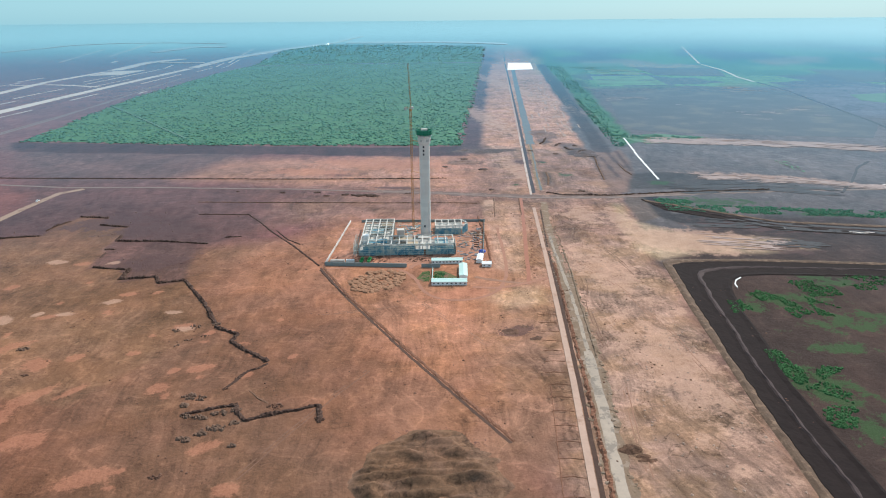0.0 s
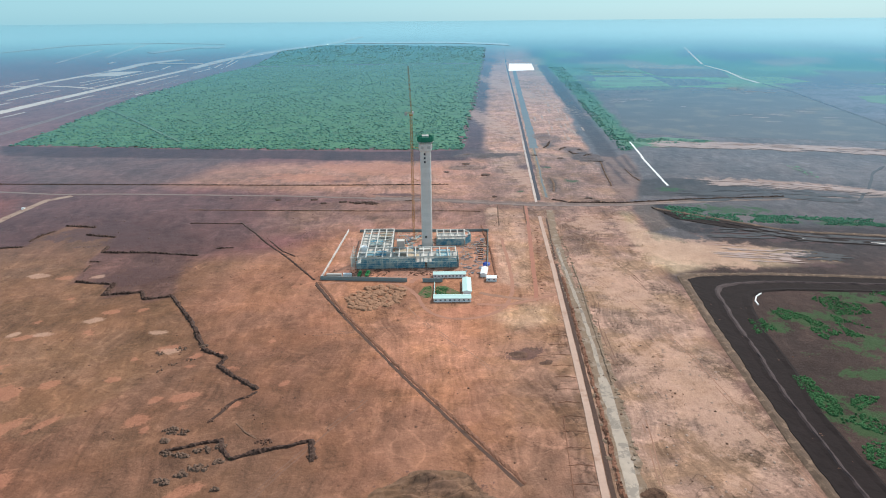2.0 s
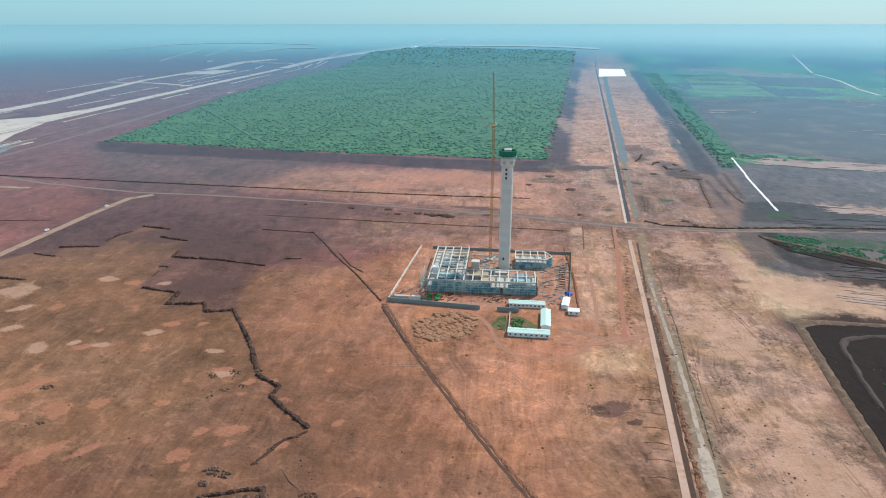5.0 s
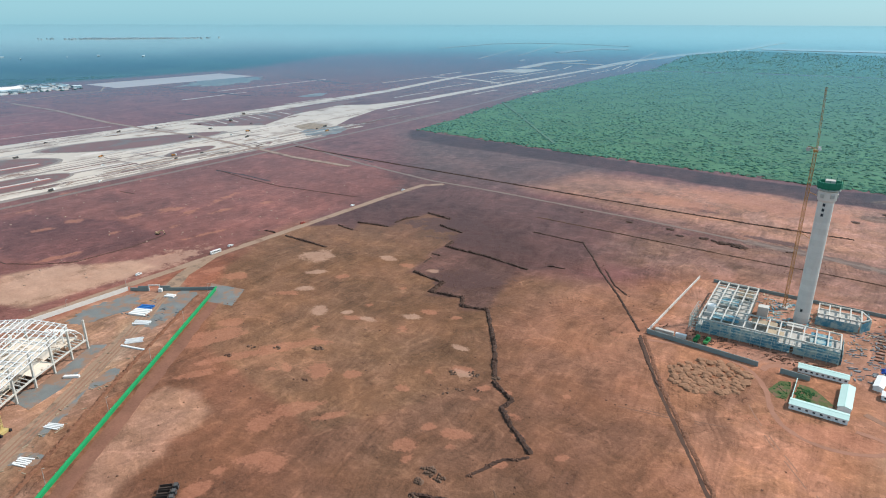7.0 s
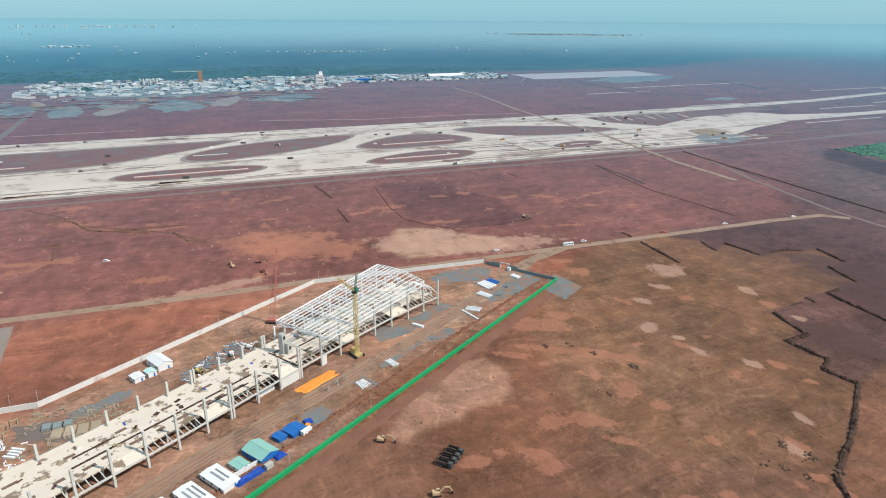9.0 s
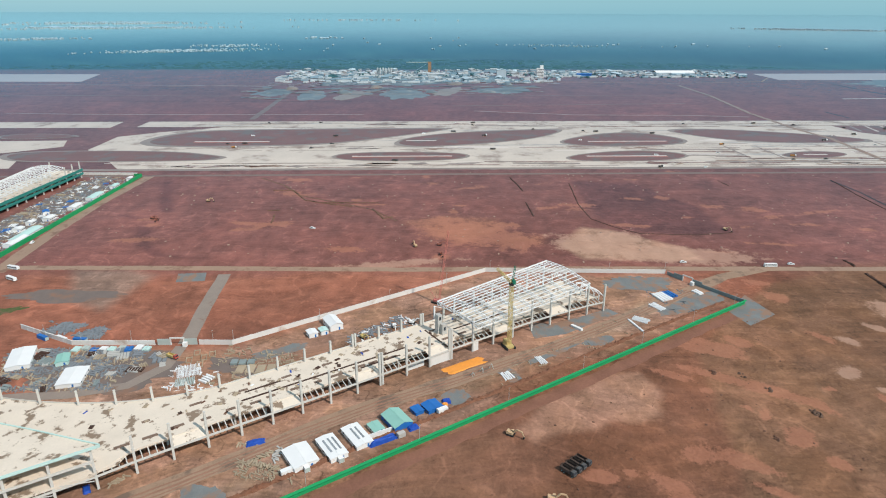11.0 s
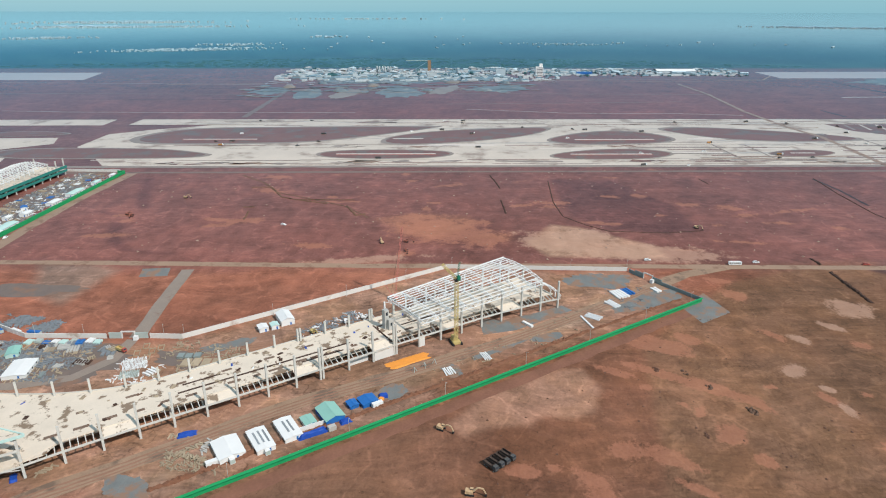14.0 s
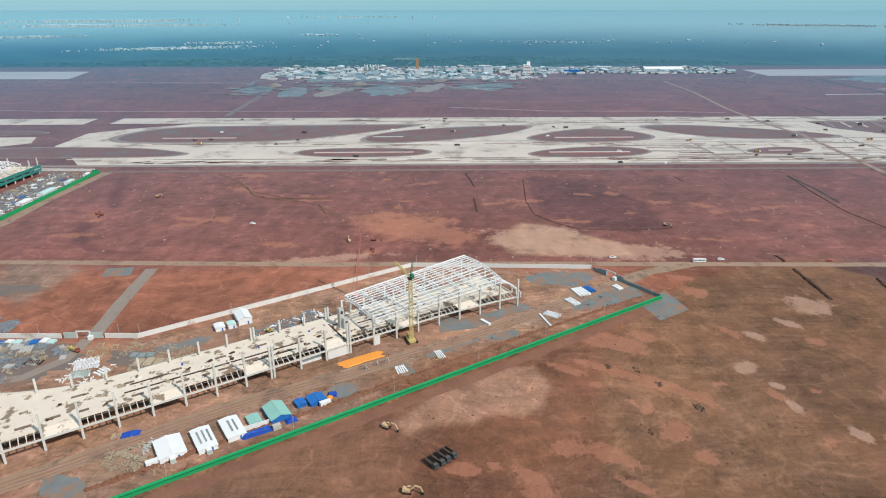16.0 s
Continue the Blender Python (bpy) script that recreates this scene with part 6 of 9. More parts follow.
for k, (plot, n) in enumerate((([(218, 395), (223, 417), (233, 418), (236, 397)], 150), ([(245, 434), (256, 434), (268, 418), (275, 395), (259, 387), (248, 405)], 330), ([(287, 450), (317, 452), (315, 422), (289, 421)], 330),
                               ([(284, 422), (298, 401), (297, 385), (277, 391)], 190), ([(213, 344), (228, 341), (242, 335), (258, 327), (243, 316), (228, 308), (211, 304), (210, 327)], 460), ([(206, 262), (214, 300), (230, 306), (236, 292), (228, 276), (218, 262)], 280),
                               ([(320, 432), (342, 462), (372, 455), (350, 430)], 200))):
    bushes(plot, n, 1 + 20 * k, 0.75, "low green shrubs on dark soil")
lone("pipe", ribbon([(254, 460), (247.5, 454.5), (243, 447), (241.8, 440)], 0.9, 0.5, 0.0, 45, 1.0), M_WHITE, "curved white pipe end on dark soil", "pipe", group="steel pipes")
bushes([(264, 700), (300, 690), (312, 668), (468, 637), (600, 612), (600, 584), (452, 612), (307, 640), (268, 650)], 2300, 4, 0.95, "green thicket along a dark drain", M_THICKET)
bushes([(322, 1010), (398, 1653), (540, 2800), (600, 2800), (442, 1650), (356, 1060)], 1200, 5, 1.1, "green thicket along a canal bank", M_THICKET)
bushes([(312, 1010), (392, 1653), (404, 1653), (330, 1010)], 300, 15, 1.6, "dark thicket along a canal bank", M_THICKET)
bushes([(340, 1120), (420, 1110), (500, 1075), (420, 1060), (350, 1085)], 520, 7, 1.04, "green thicket beside a white strip", M_THICKET)

# ---------------------------------------------------------------- control tower and its compound
tower = thing("control_tower", 0.4, 583, 0, 0, "tall round concrete tower under construction with a green netted top", "tower")
lift = 4.14
for k in range(21):
    z0 = k * lift
    r0, r1 = 4.95 - 0.008 * k, 4.95 - 0.008 * (k + 1)
    part("shaft_ring", Shape().tube([(z0, r0 - 0.08), (z0 + 0.12, r0), (z0 + lift - 0.12, r1), (z0 + lift, r1 - 0.08)], 28), M_TOWER, tower, smooth=False)
head = part("head", Shape().tube([(86.90, 4.75), (88.50, 4.8), (90.00, 5.7), (93.50, 5.8), (96.00, 5.8), (96.00, 4.7), (98.50, 4.7)], 28), M_TOWER, tower, "flared concrete head")
for a in range(0, 360, 60):
    p = Shape().box((5.65 * math.cos(radians(a)), 5.65 * math.sin(radians(a)), 91.70), (1.2, 2.4, 2.4), a)
    part("opening", p, M_CONCRETE, head)
for k, z in enumerate((86.00, 82.50, 79.00, 9.0)):
    for a in (-100, 80):
        part("window", Shape().box(((4.7 if z > 50 else 4.85) * math.cos(radians(a)), (4.7 if z > 50 else 4.85) * math.sin(radians(a)), z), (0.7, 1.5, 2.0), a), M_GLASS, tower)
part("netting_cap", Shape().tube([(97.70, 6.9), (99.00, 7.4), (102.10, 7.5), (102.10, 6.5), (99.70, 6.2)], 12), M_NETGREEN, tower, "dark green netting round a work platform")
for k in range(12):
    a = math.pi * 2 * k / 12
    part("post", Shape().beam((7.1 * math.cos(a), 7.1 * math.sin(a), 97.10), (7.1 * math.cos(a), 7.1 * math.sin(a), 103.90), 0.25), M_NETGREEN, tower)
part("platform", Shape().tube([(96.90, 7.2), (97.50, 7.2)], 20), M_SCAFF, tower)
part("core_stub", Shape().box((0, 0, 97.5), (6, 6, 5.5)), M_CONCRETE, tower)


def lattice_mast(p, q, w, chord, bays, shape=None):
    """A square lattice boom from p to q: four chords, with lacing on all sides."""
    s = shape or Shape()
    p, q = Vector(p), Vector(q)
    d = (q - p).normalized()
    side = d.cross(Vector((0, 0, 1)))
    side = side.normalized() if side.length > 1e-3 else Vector((1, 0, 0))
    up = side.cross(d)
    corners = [(side * a + up * b) * (w / 2) for a, b in ((-1, -1), (1, -1), (1, 1), (-1, 1))]
    for c in corners:
        s.beam(p + c, q + c, chord)
    for k in range(bays):
        a, b = p + (q - p) * (k / bays), p + (q - p) * ((k + 1) / bays)
        for i in range(4):
            c0, c1 = corners[i], corners[(i + 1) % 4]
            s.beam(a + c0, b + c1, chord * 0.7) if k % 2 else s.beam(a + c1, b + c0, chord * 0.7)
            s.beam(b + c0, b + c1, chord * 0.6)
    return s


tcrane = thing("tower_crane", -12.0, 600, 0, 0, "orange lattice tower crane beside a concrete tower", "crane")
part("base", Shape().box((0, 0, 0), (5, 5, 1.2)), M_CONCRETE, tcrane)
part("mast", lattice_mast((0, 0, 1), (0, 0, 118), 1.9, 0.30, 40), M_ORANGE, tcrane)
part("slewing_ring", Shape().tube([(117.6, 1.6), (119.0, 1.6)], 12), M_ORANGE, tcrane)
part("operator_cab", Shape().box((1.9, 0.5, 119), (1.8, 1.6, 2.2)), M_WHITE, tcrane)
part("counter_jib", lattice_mast((0, 0, 120), (-5, -3, 121), 1.1, 0.10, 5), M_ORANGE, tcrane)
part("counterweight", Shape().box((-4.6, -2.8, 118.4), (1.8, 1.6, 2.4), 29), M_CONCRETE, tcrane)
part("jib", lattice_mast((0.4, 0.5, 120), (-1.5, 6, 160), 0.9, 0.09, 20), M_ORANGE, tcrane)
part("hoist_rope", Shape().beam((-1.5, 6, 160), (-1.5, 6, 128), 0.06), M_BLACK, tcrane)
for z in (60, 90):
    part("mast_tie", Shape().beam((0, 0, z), (7.5, -11.5, z), 0.35), M_ORANGE, tcrane)

# low operations building round the foot of the tower
def frame_wing(owner, x0, x1, y0, y1, z, nx, ny, deck=None):
    """A concrete frame: columns, main beams and ribs between x0..x1, y0..y1 at height z."""
    xs = [x0 + (x1 - x0) * i / nx for i in range(nx + 1)]
    ys = [y0 + (y1 - y0) * i / ny for i in range(ny + 1)]
    post = Shape().box((0, 0, 0), (0.7, 0.7, z)).mesh("column")
    for x in xs:
        for y in ys:
            part("column", post, M_FRAME, owner, at=Matrix.Translation((x, y, 0)))
    for x in xs:
        part("beam", Shape().beam((x, y0, z), (x, y1, z), 0.8, 1.0), M_FRAME, owner)
    for y in ys:
        part("beam", Shape().beam((x0, y, z), (x1, y, z), 0.7, 0.9), M_FRAME, owner)
    if deck:
        part("deck", Shape().box(((x0 + x1) / 2, (y0 + y1) / 2, deck), (x1 - x0, y1 - y0, 0.4)), M_CONCRETE, owner)


ops = thing("operations_building", 0, 0, 0, 0, "low concrete frame building wrapped in blue safety netting", "building")
frame_wing(ops, -59, 25, 528, 552, 9.5, 12, 2, 4.6)
frame_wing(ops, -59, -31, 553, 606, 9.0, 4, 7, 4.2)
for x0, x1, z0, z1, m in ((-60, -32, 0.0, 5.2, M_NETBLUE), (-32, -2, 0.0, 5.4, M_NETBLUE), (0, 26, 0.0, 5.2, M_NETBLUE), (-56, -10, 5.4, 8.6, M_NETBLUE), (4, 25, 5.6, 8.2, M_NETBLUE)):
    part("safety_netting", Shape().box(((x0 + x1) / 2, 526.8, z0), (x1 - x0, 0.25, z1 - z0)), m, ops)
part("safety_netting", Shape().box((26.6, 539, 0), (0.25, 26, 7.4)), M_NETBLUE, ops)
part("safety_netting", Shape().box((-60.6, 548, 0), (0.25, 30, 3.4)), M_NETBLUE, ops)
def tube_bar(name, p, q, w):
    part(name, Shape().beam(p, q, w), M_SCAFF, ops)


for k in range(15):
    x = -63 + 6.3 * k
    for y in (525.6, 524.2):
        tube_bar("scaffold_pole", (x, y, 0), (x, y, 11.5), 0.22)
    for z in (2, 4, 6, 8, 10, 11.4):
        tube_bar("scaffold_transom", (x, 525.6, z), (x, 524.2, z), 0.16)
        if k < 14:
            tube_bar("scaffold_ledger", (x, 524.2, z), (x + 6.3, 524.2, z), 0.18)
for k in range(6):
    y = 526 + 5.5 * k
    for x in (-64.5, -62.6):
        tube_bar("scaffold_pole", (x, y, 0), (x, y, 11), 0.22)
    for z in (2, 4, 6, 8, 10.8):
        tube_bar("scaffold_transom", (-64.5, y, z), (-62.6, y, z), 0.16)
        if k < 5:
            tube_bar("scaffold_ledger", (-64.5, y, z), (-64.5, y + 5.5, z), 0.18)
for k, (x, y, w, d) in enumerate(((-44, 541, 18, 10), (-20, 546, 16, 8), (14, 540, 12, 16), (-12, 534, 10, 8), (-46, 572, 12, 12), (-38, 592, 10, 14))):
    part("formwork_deck", Shape().box((x, y, 8.3 if y < 553 else 7.6), (w, d, 0.35)), M_TIMBER if k % 2 else M_NETBLUE, ops)
part("stair_core", Shape().box((-55, 550, 0), (5, 5, 12)), M_WHITE, ops)
part("stair_core", Shape().box((-24, 578, 0), (7, 6, 7.5)), M_FRAME, ops)
part("lift_core", Shape().box((-2, 562, 0), (10, 7, 5)), M_CONCRETE, ops)

wing = thing("east_wing", 0, 0, 0, 0, "low concrete wing with cranked end wrapped in blue netting", "building")
frame_wing(wing, 10, 36, 584, 604, 8.0, 4, 2, 4.0)
part("safety_netting", Shape().box((22, 582.6, 0), (26, 0.25, 6.0)), M_NETBLUE, wing)
part("safety_netting", Shape().beam((36, 582.8, 3.4), (42, 592, 3.4), 0.25, 6.8), M_NETBLUE, wing)
part("safety_netting", Shape().beam((42, 592, 3.4), (40, 606, 3.4), 0.25, 6.8), M_NETBLUE, wing)
part("beam", Shape().beam((36, 584, 8), (41.5, 592, 8), 0.7, 0.9).beam((41.5, 592, 8), (36, 604, 8), 0.7, 0.9), M_FRAME, wing)

# curved pile trench and rebar beside the tower
for k, r in enumerate((9, 11.5, 14)):
    arc = [(-12 + r * math.cos(radians(a)), 603 + r * math.sin(radians(a))) for a in range(130, 240, 12)]
    lone("excavation_edge", bank(arc, 1.6, 0.7, 60 + k, 2.0), M_TANHEAP, "curved heap of orange spoil beside a crane base", "earth bank", group="earth banks")


def run_wall(name, path, height, thick, material, label, pier=0.0, panel=6.0):
    """A boundary wall in panels between posts, with a coping."""
    w = thing(name, path[0][0], path[0][1], 0, 0, label, "wall")
    ox, oy = path[0]
    for (x0, y0), (x1, y1) in zip(path[:-1], path[1:]):
        d = math.hypot(x1 - x0, y1 - y0)
        n = max(1, round(d / panel))
        a = math.degrees(math.atan2(y1 - y0, x1 - x0))
        board = Shape().box((0, 0, 0), (d / n - 0.3, thick, height)).box((0, 0, height), (d / n - 0.1, thick + 0.12, 0.12)).mesh("panel")
        post = Shape().box((0, 0, 0), (0.4, thick + 0.25, height + 0.25)).mesh("post")
        for i in range(n):
            t, u = (i + 0.5) / n, i / n
            part("panel", board, material, w, at=pose(x0 - ox + (x1 - x0) * t, y0 - oy + (y1 - y0) * t, 0, 0, 0, a))
            part("post", post, material, w, at=pose(x0 - ox + (x1 - x0) * u, y0 - oy + (y1 - y0) * u, 0, 0, 0, a))
    return w


run_wall("compound_wall", [(-87, 507), (-77.5, 628)], 2.2, 0.35, M_WALL, "low white wall along a tower compound")
run_wall("compound_wall", [(-87, 505), (-16.5, 497)], 3.2, 0.4, M_WALLGREY, "grey-green sheet wall in front of a tower compound")
run_wall("compound_wall", [(-4, 496), (12, 495)], 3.2, 0.4, M_WALLGREY, "grey-green sheet wall in front of a tower compound")
run_wall("compound_wall", [(-66, 626), (62, 621)], 2.4, 0.4, M_WALLGREY, "grey-green sheet wall behind a tower compound")
run_wall("compound_wall", [(61, 620), (55, 560), (50, 515)], 2.4, 0.35, M_WALLGREY, "dark sheet wall beside a tower compound")


def cabin(x, y, rz, lx, ly, h, rise, walls, roof, label, windows=4, skylights=0, vents=0):
    """A site hut: walls with gable ends, an overhanging pitched roof, windows and a door."""
    c = thing("site_cabin", x, y, 0, rz, label, "cabin", "site cabins")
    w = Shape().box((0, 0, 0), (lx, ly, h))
    for s in (-1, 1):
        e = s * (lx / 2 - 0.01)
        w.add([(e, -ly / 2, h), (e, ly / 2, h), (e, 0, h + rise)], [(0, 1, 2) if s > 0 else (2, 1, 0)])
    part("shell", w, walls, c)
    r = part("roof", Shape().gable(lx, ly, h, rise), roof, c)
    part("ridge_cap", Shape().box((0, 0, h + rise + 0.08), (lx + 0.7, 0.5, 0.12)), roof, r)
    for s in (-1, 1):
        for i in range(windows):
            px_ = -lx / 2 + lx * (i + 0.5) / windows
            part("window", Shape().box((px_, s * ly / 2, h * 0.4), (1.3, 0.12, 1.0)), M_GLASS, c)
    part("door", Shape().box((lx / 2, ly * 0.2, 0.0), (0.12, 1.0, 2.05)), M_BLUE, c)
    for i in range(skylights):
        py_ = ly * (i - (skylights - 1) / 2) * 0.27 + 0.35
        z_ = h + rise * (1 - abs(py_) / (ly / 2)) + 0.24
        part("rooflight", Shape().box((-lx * 0.03, py_, z_ - 0.05), (lx * 0.58, 0.95, 0.1)), M_TOWNDARK, r, "grey rooflight strip")
    return c


cabin(18, 506.5, -1.0, 26.5, 6.5, 3.0, 1.0, M_WHITE, M_MINT, "long white site cabin with a pale mint roof", 9)
cabin(30.5, 482, 87, 27, 6.5, 3.0, 1.0, M_WHITE, M_MINT, "long white site cabin with a pale mint roof", 8)
cabin(18, 460, -2.0, 28, 7, 3.0, 1.0, M_WHITE, M_MINT, "long white site cabin with a pale mint roof", 8)
cabin(47, 511, 80, 15, 5, 2.8, 0.8, M_WHITE, M_WHITE, "small white site cabin beside a sheet wall", 3)
cabin(51.5, 497, -4, 8, 6, 2.8, 0.8, M_WHITE, M_WHITE, "small white site cabin beside a sheet wall", 2)
run_wall("courtyard_wall", [(4.5, 465), (5.5, 491)], 2.2, 0.3, M_MINT, "pale mint wall of a cabin courtyard")
lone("lawn", Shape().prism([(6, 466), (14, 465), (23, 466), (26, 472), (20, 480), (14, 487), (7, 488)], -0.1, 0.05), M_LAWN, "patchy green courtyard lawn between cabins", "lawn", "structure")
lone("lawn", Shape().prism([(-8, 472), (-3, 465), (2, 466), (3.5, 476), (2.5, 488), (-3, 486)], -0.1, 0.05), M_LAWN, "patchy weedy ground outside a courtyard wall", "lawn", "structure")
bushes([(6, 467), (20, 467), (22, 474), (12, 484), (6, 484)], 110, 8, 0.6, "green courtyard shrubs between site cabins")
bushes([(-6, 468), (2, 464), (2, 488), (-3, 486)], 40, 9, 0.5, "green shrubs outside a courtyard wall")
rs = random.Random(8)
heap = Shape()
for k in range(240):
    x, y = rs.uniform(-64, -17), rs.uniform(443, 492)
    if within(x, y, [(-64, 466), (-50, 486), (-30, 491), (-17, 487), (-22, 458), (-40, 446), (-56, 446)]):
        heap.lump((x, y, -0.1), rs.uniform(1.8, 3.4), rs.uniform(0.8, 1.9), 7, k, 0.3)
lone("spoil_heaps", heap, M_TANHEAP, "field of tan tipped spoil heaps", "spoil heaps", "stuff")
for k in range(9):
    y = 545 + 5.2 * k
    lone("steel_pipe", Shape().box((47 + 0.4 * k, y, 0), (5, 1.1, 0.7)), M_CLOD, "thick dark steel pipe lying on red soil", "pipe", group="steel pipes")
lone("tarpaulin", Shape().lump((51, 532, 0), 3.4, 1.8, 8, 3, 0.4), M_TARPBLUE, "crumpled blue tarpaulin over stacked material", "tarpaulin")


# ---------------------------------------------------------------- vehicles
def wheels(owner, places, r, w):
    m = Shape().wheel((0, 0, r), r, w)
    me = m.mesh("wheel")
    hub = Shape().wheel((0, 0, r), r * 0.5, w + 0.06, 10).mesh("rim")
    for x, y in places:
        p = part("wheel", me, M_BLACK, owner, at=Matrix.Translation((x, y, 0)))
        part("rim", hub, M_SCAFF, p)


def truck(x, y, rz, cab, bed, label):
    t = thing("truck", x, y, 0, rz, label, "truck", "trucks")
    part("chassis", Shape().box((0, 0, 0.7), (8.2, 1.1, 0.4)), M_BLACK, t)
    c = Shape().box((3.0, 0, 0.9), (2.0, 2.4, 1.2))
    c.add([(2.0, -1.2, 2.1), (4.0, -1.2, 2.1), (4.0, 1.2, 2.1), (2.0, 1.2, 2.1), (2.0, -1.1, 3.1), (3.7, -1.1, 3.1), (3.7, 1.1, 3.1), (2.0, 1.1, 3.1)],
          [(4, 5, 6, 7), (0, 1, 5, 4), (1, 2, 6, 5), (2, 3, 7, 6), (3, 0, 4, 7)])
    k = part("cab", c, cab, t)
    part("windscreen", Shape().add([(4.02, -1.0, 2.15), (4.02, 1.0, 2.15), (3.75, 0.95, 3.0), (3.75, -0.95, 3.0)], [(0, 1, 2, 3)]), M_GLASS, k)
    b = Shape().box((-1.4, 0, 1.2), (5.8, 2.4, 0.2))
    for s in (-1, 1):
        b.box((-1.4, s * 1.2, 1.2), (5.8, 0.12, 1.5))
    b.box((1.5, 0, 1.2), (0.12, 2.4, 1.9)).box((-4.3, 0, 1.2), (0.12, 2.4, 1.3))
    part("tipper_bed", b, bed, t)
    wheels(t, [(2.9, -1.05), (2.9, 1.05), (-1.6, -1.05), (-1.6, 1.05), (-3.0, -1.05), (-3.0, 1.05)], 0.52, 0.35)
    return t


def car(x, y, rz, paint, label, long=4.6, tall=1.6):
    c = thing("car", x, y, 0, rz, label, "car", "parked cars")
    b = Shape().box((0, 0, 0.35), (long, 1.8, tall * 0.4))
    z = 0.35 + tall * 0.4
    b.add([(-long * .42, -.85, z), (long * .25, -.85, z), (long * .25, .85, z), (-long * .42, .85, z),
           (-long * .36, -.75, tall), (long * .12, -.75, tall), (long * .12, .75, tall), (-long * .36, .75, tall)],
          [(4, 5, 6, 7), (0, 1, 5, 4), (1, 2, 6, 5), (2, 3, 7, 6), (3, 0, 4, 7)])
    k = part("body", b, paint, c)
    for s in (-1, 1):
        part("window", Shape().box((-long * 0.1, s * 0.82, z + 0.06), (long * 0.45, 0.04, tall * 0.28)), M_GLASS, k)
    wheels(c, [(long * .32, -.8), (long * .32, .8), (-long * .32, -.8), (-long * .32, .8)], 0.33, 0.22)
    return c


def bus(x, y, rz, label="white site bus parked on a dirt road"):
    c = thing("bus", x, y, 0, rz, label, "bus", "buses")
    part("body", Shape().box((0, 0, 0.5), (10.5, 2.5, 2.5)).box((0, 0, 3.0), (8, 1.8, 0.2)), M_WHITE, c)
    for s in (-1, 1):
        for i in range(6):
            part("window", Shape().box((-4.2 + 1.6 * i, s * 1.25, 1.7), (1.35, 0.06, 0.9)), M_GLASS, c)
    wheels(c, [(3.4, -1.1), (3.4, 1.1), (-3.2, -1.1), (-3.2, 1.1)], 0.5, 0.3)
    return c


def excavator(x, y, rz, paint, label):
    e = thing("excavator", x, y, 0, rz, label, "excavator", "excavators")
    e.matrix_basis = e.matrix_basis @ Matrix.Scale(0.95, 4)
    for s in (-1, 1):
        part("track", Shape().prism([(-2.1, 0.3), (-1.8, 0), (1.8, 0), (2.1, 0.3), (2.0, 0.9), (-2.0, 0.9)], 0, 0.6), M_BLACK, e, at=pose(0, s * 1.25 + 0.3, 0, 90, 0, 0))
    part("house", Shape().box((-0.5, 0, 1.05), (3.6, 2.6, 1.2)).box((-1.6, 0, 2.2), (1.2, 2.4, 0.5)), paint, e)
    k = part("operator_cab", Shape().box((0.7, 0.8, 1.4), (1.5, 1.0, 1.7)), paint, e)
    part("window", Shape().box((0.75, 0.82, 2.0), (1.55, 1.05, 0.8)), M_GLASS, k)
    part("boom", Shape().beam((1.0, -0.3, 1.8), (3.6, -0.3, 4.6), 0.55, 0.7).beam((3.6, -0.3, 4.6), (6.2, -0.3, 4.2), 0.5, 0.6), paint, e)
    part("arm", Shape().beam((6.0, -0.3, 4.4), (7.4, -0.3, 1.6), 0.45, 0.55), paint, e)
    part("bucket", Shape().prism([(7.0, 0.3), (7.9, 0.5), (7.8, 1.6), (7.2, 1.6)], 0, 1.2), M_BLACK, e, at=pose(0, 0.3, 0, 90, 0, 0))
    return e


truck(-56, 512, 84, M_GREENCAB, M_GREENCAB, "green tipper truck beside a grey-green wall")
truck(-49.5, 512, 82, M_GREENCAB, M_GREENCAB, "green tipper truck beside a grey-green wall")


def container(x, y, rz, paint, label, lx=12.2, z=0.0, group="containers"):
    c = thing("container", x, y, z, rz, label, "container", group)
    s = Shape().box((0, 0, 0.1), (lx, 2.44, 2.5))
    part("shell", s, paint, c)
    for side in (-1, 1):
        line = []
        for i in range(int(lx / 0.8)):
            x0 = -lx / 2 + 0.4 + 0.8 * i
            line += [(x0, 1.225), (x0 + 0.1, 1.29), (x0 + 0.4, 1.29), (x0 + 0.5, 1.225)]
        n = len(line)
        part("ribbed_side", Shape().add([(u, side * v, z_) for z_ in (0.25, 2.45) for u, v in line], [(i, i + 1, n + i + 1, n + i) for i in range(n - 1)]), paint, c)
    part("door", Shape().box((lx / 2, 0, 0.25), (0.08, 2.2, 2.2)), M_SCAFF, c)
    return c


container(-77, 511, -3, M_CONCRETE, "grey site container beside a wall")
container(-66, 511, -3, M_WHITE, "white site container beside a wall", 7)


def clutter(outline, n, seed, material, size, label):
    """Loose small building material strewn over a yard."""
    r_, s = random.Random(seed), Shape()
    xs_, ys_ = [p[0] for p in outline], [p[1] for p in outline]
    while n:
        x, y = r_.uniform(min(xs_), max(xs_)), r_.uniform(min(ys_), max(ys_))
        if within(x, y, outline) and noise.noise((x * 0.09, y * 0.09, seed)) > -0.12:
            a = r_.choice((8, 98, 20, 60)) + r_.uniform(-9, 9)
            s.box((x, y, 0), (size * r_.uniform(0.6, 3.2), size * r_.uniform(0.12, 0.6), r_.uniform(0.15, 0.7)), a)
            n -= 1
    lone("loose_material", s, material, label, "building material", "stuff")


clutter([(-56, 556), (56, 556), (58, 618), (-58, 622)], 220, 3, M_TIMBER, 1.6, "timber and formwork strewn round a tower foot")
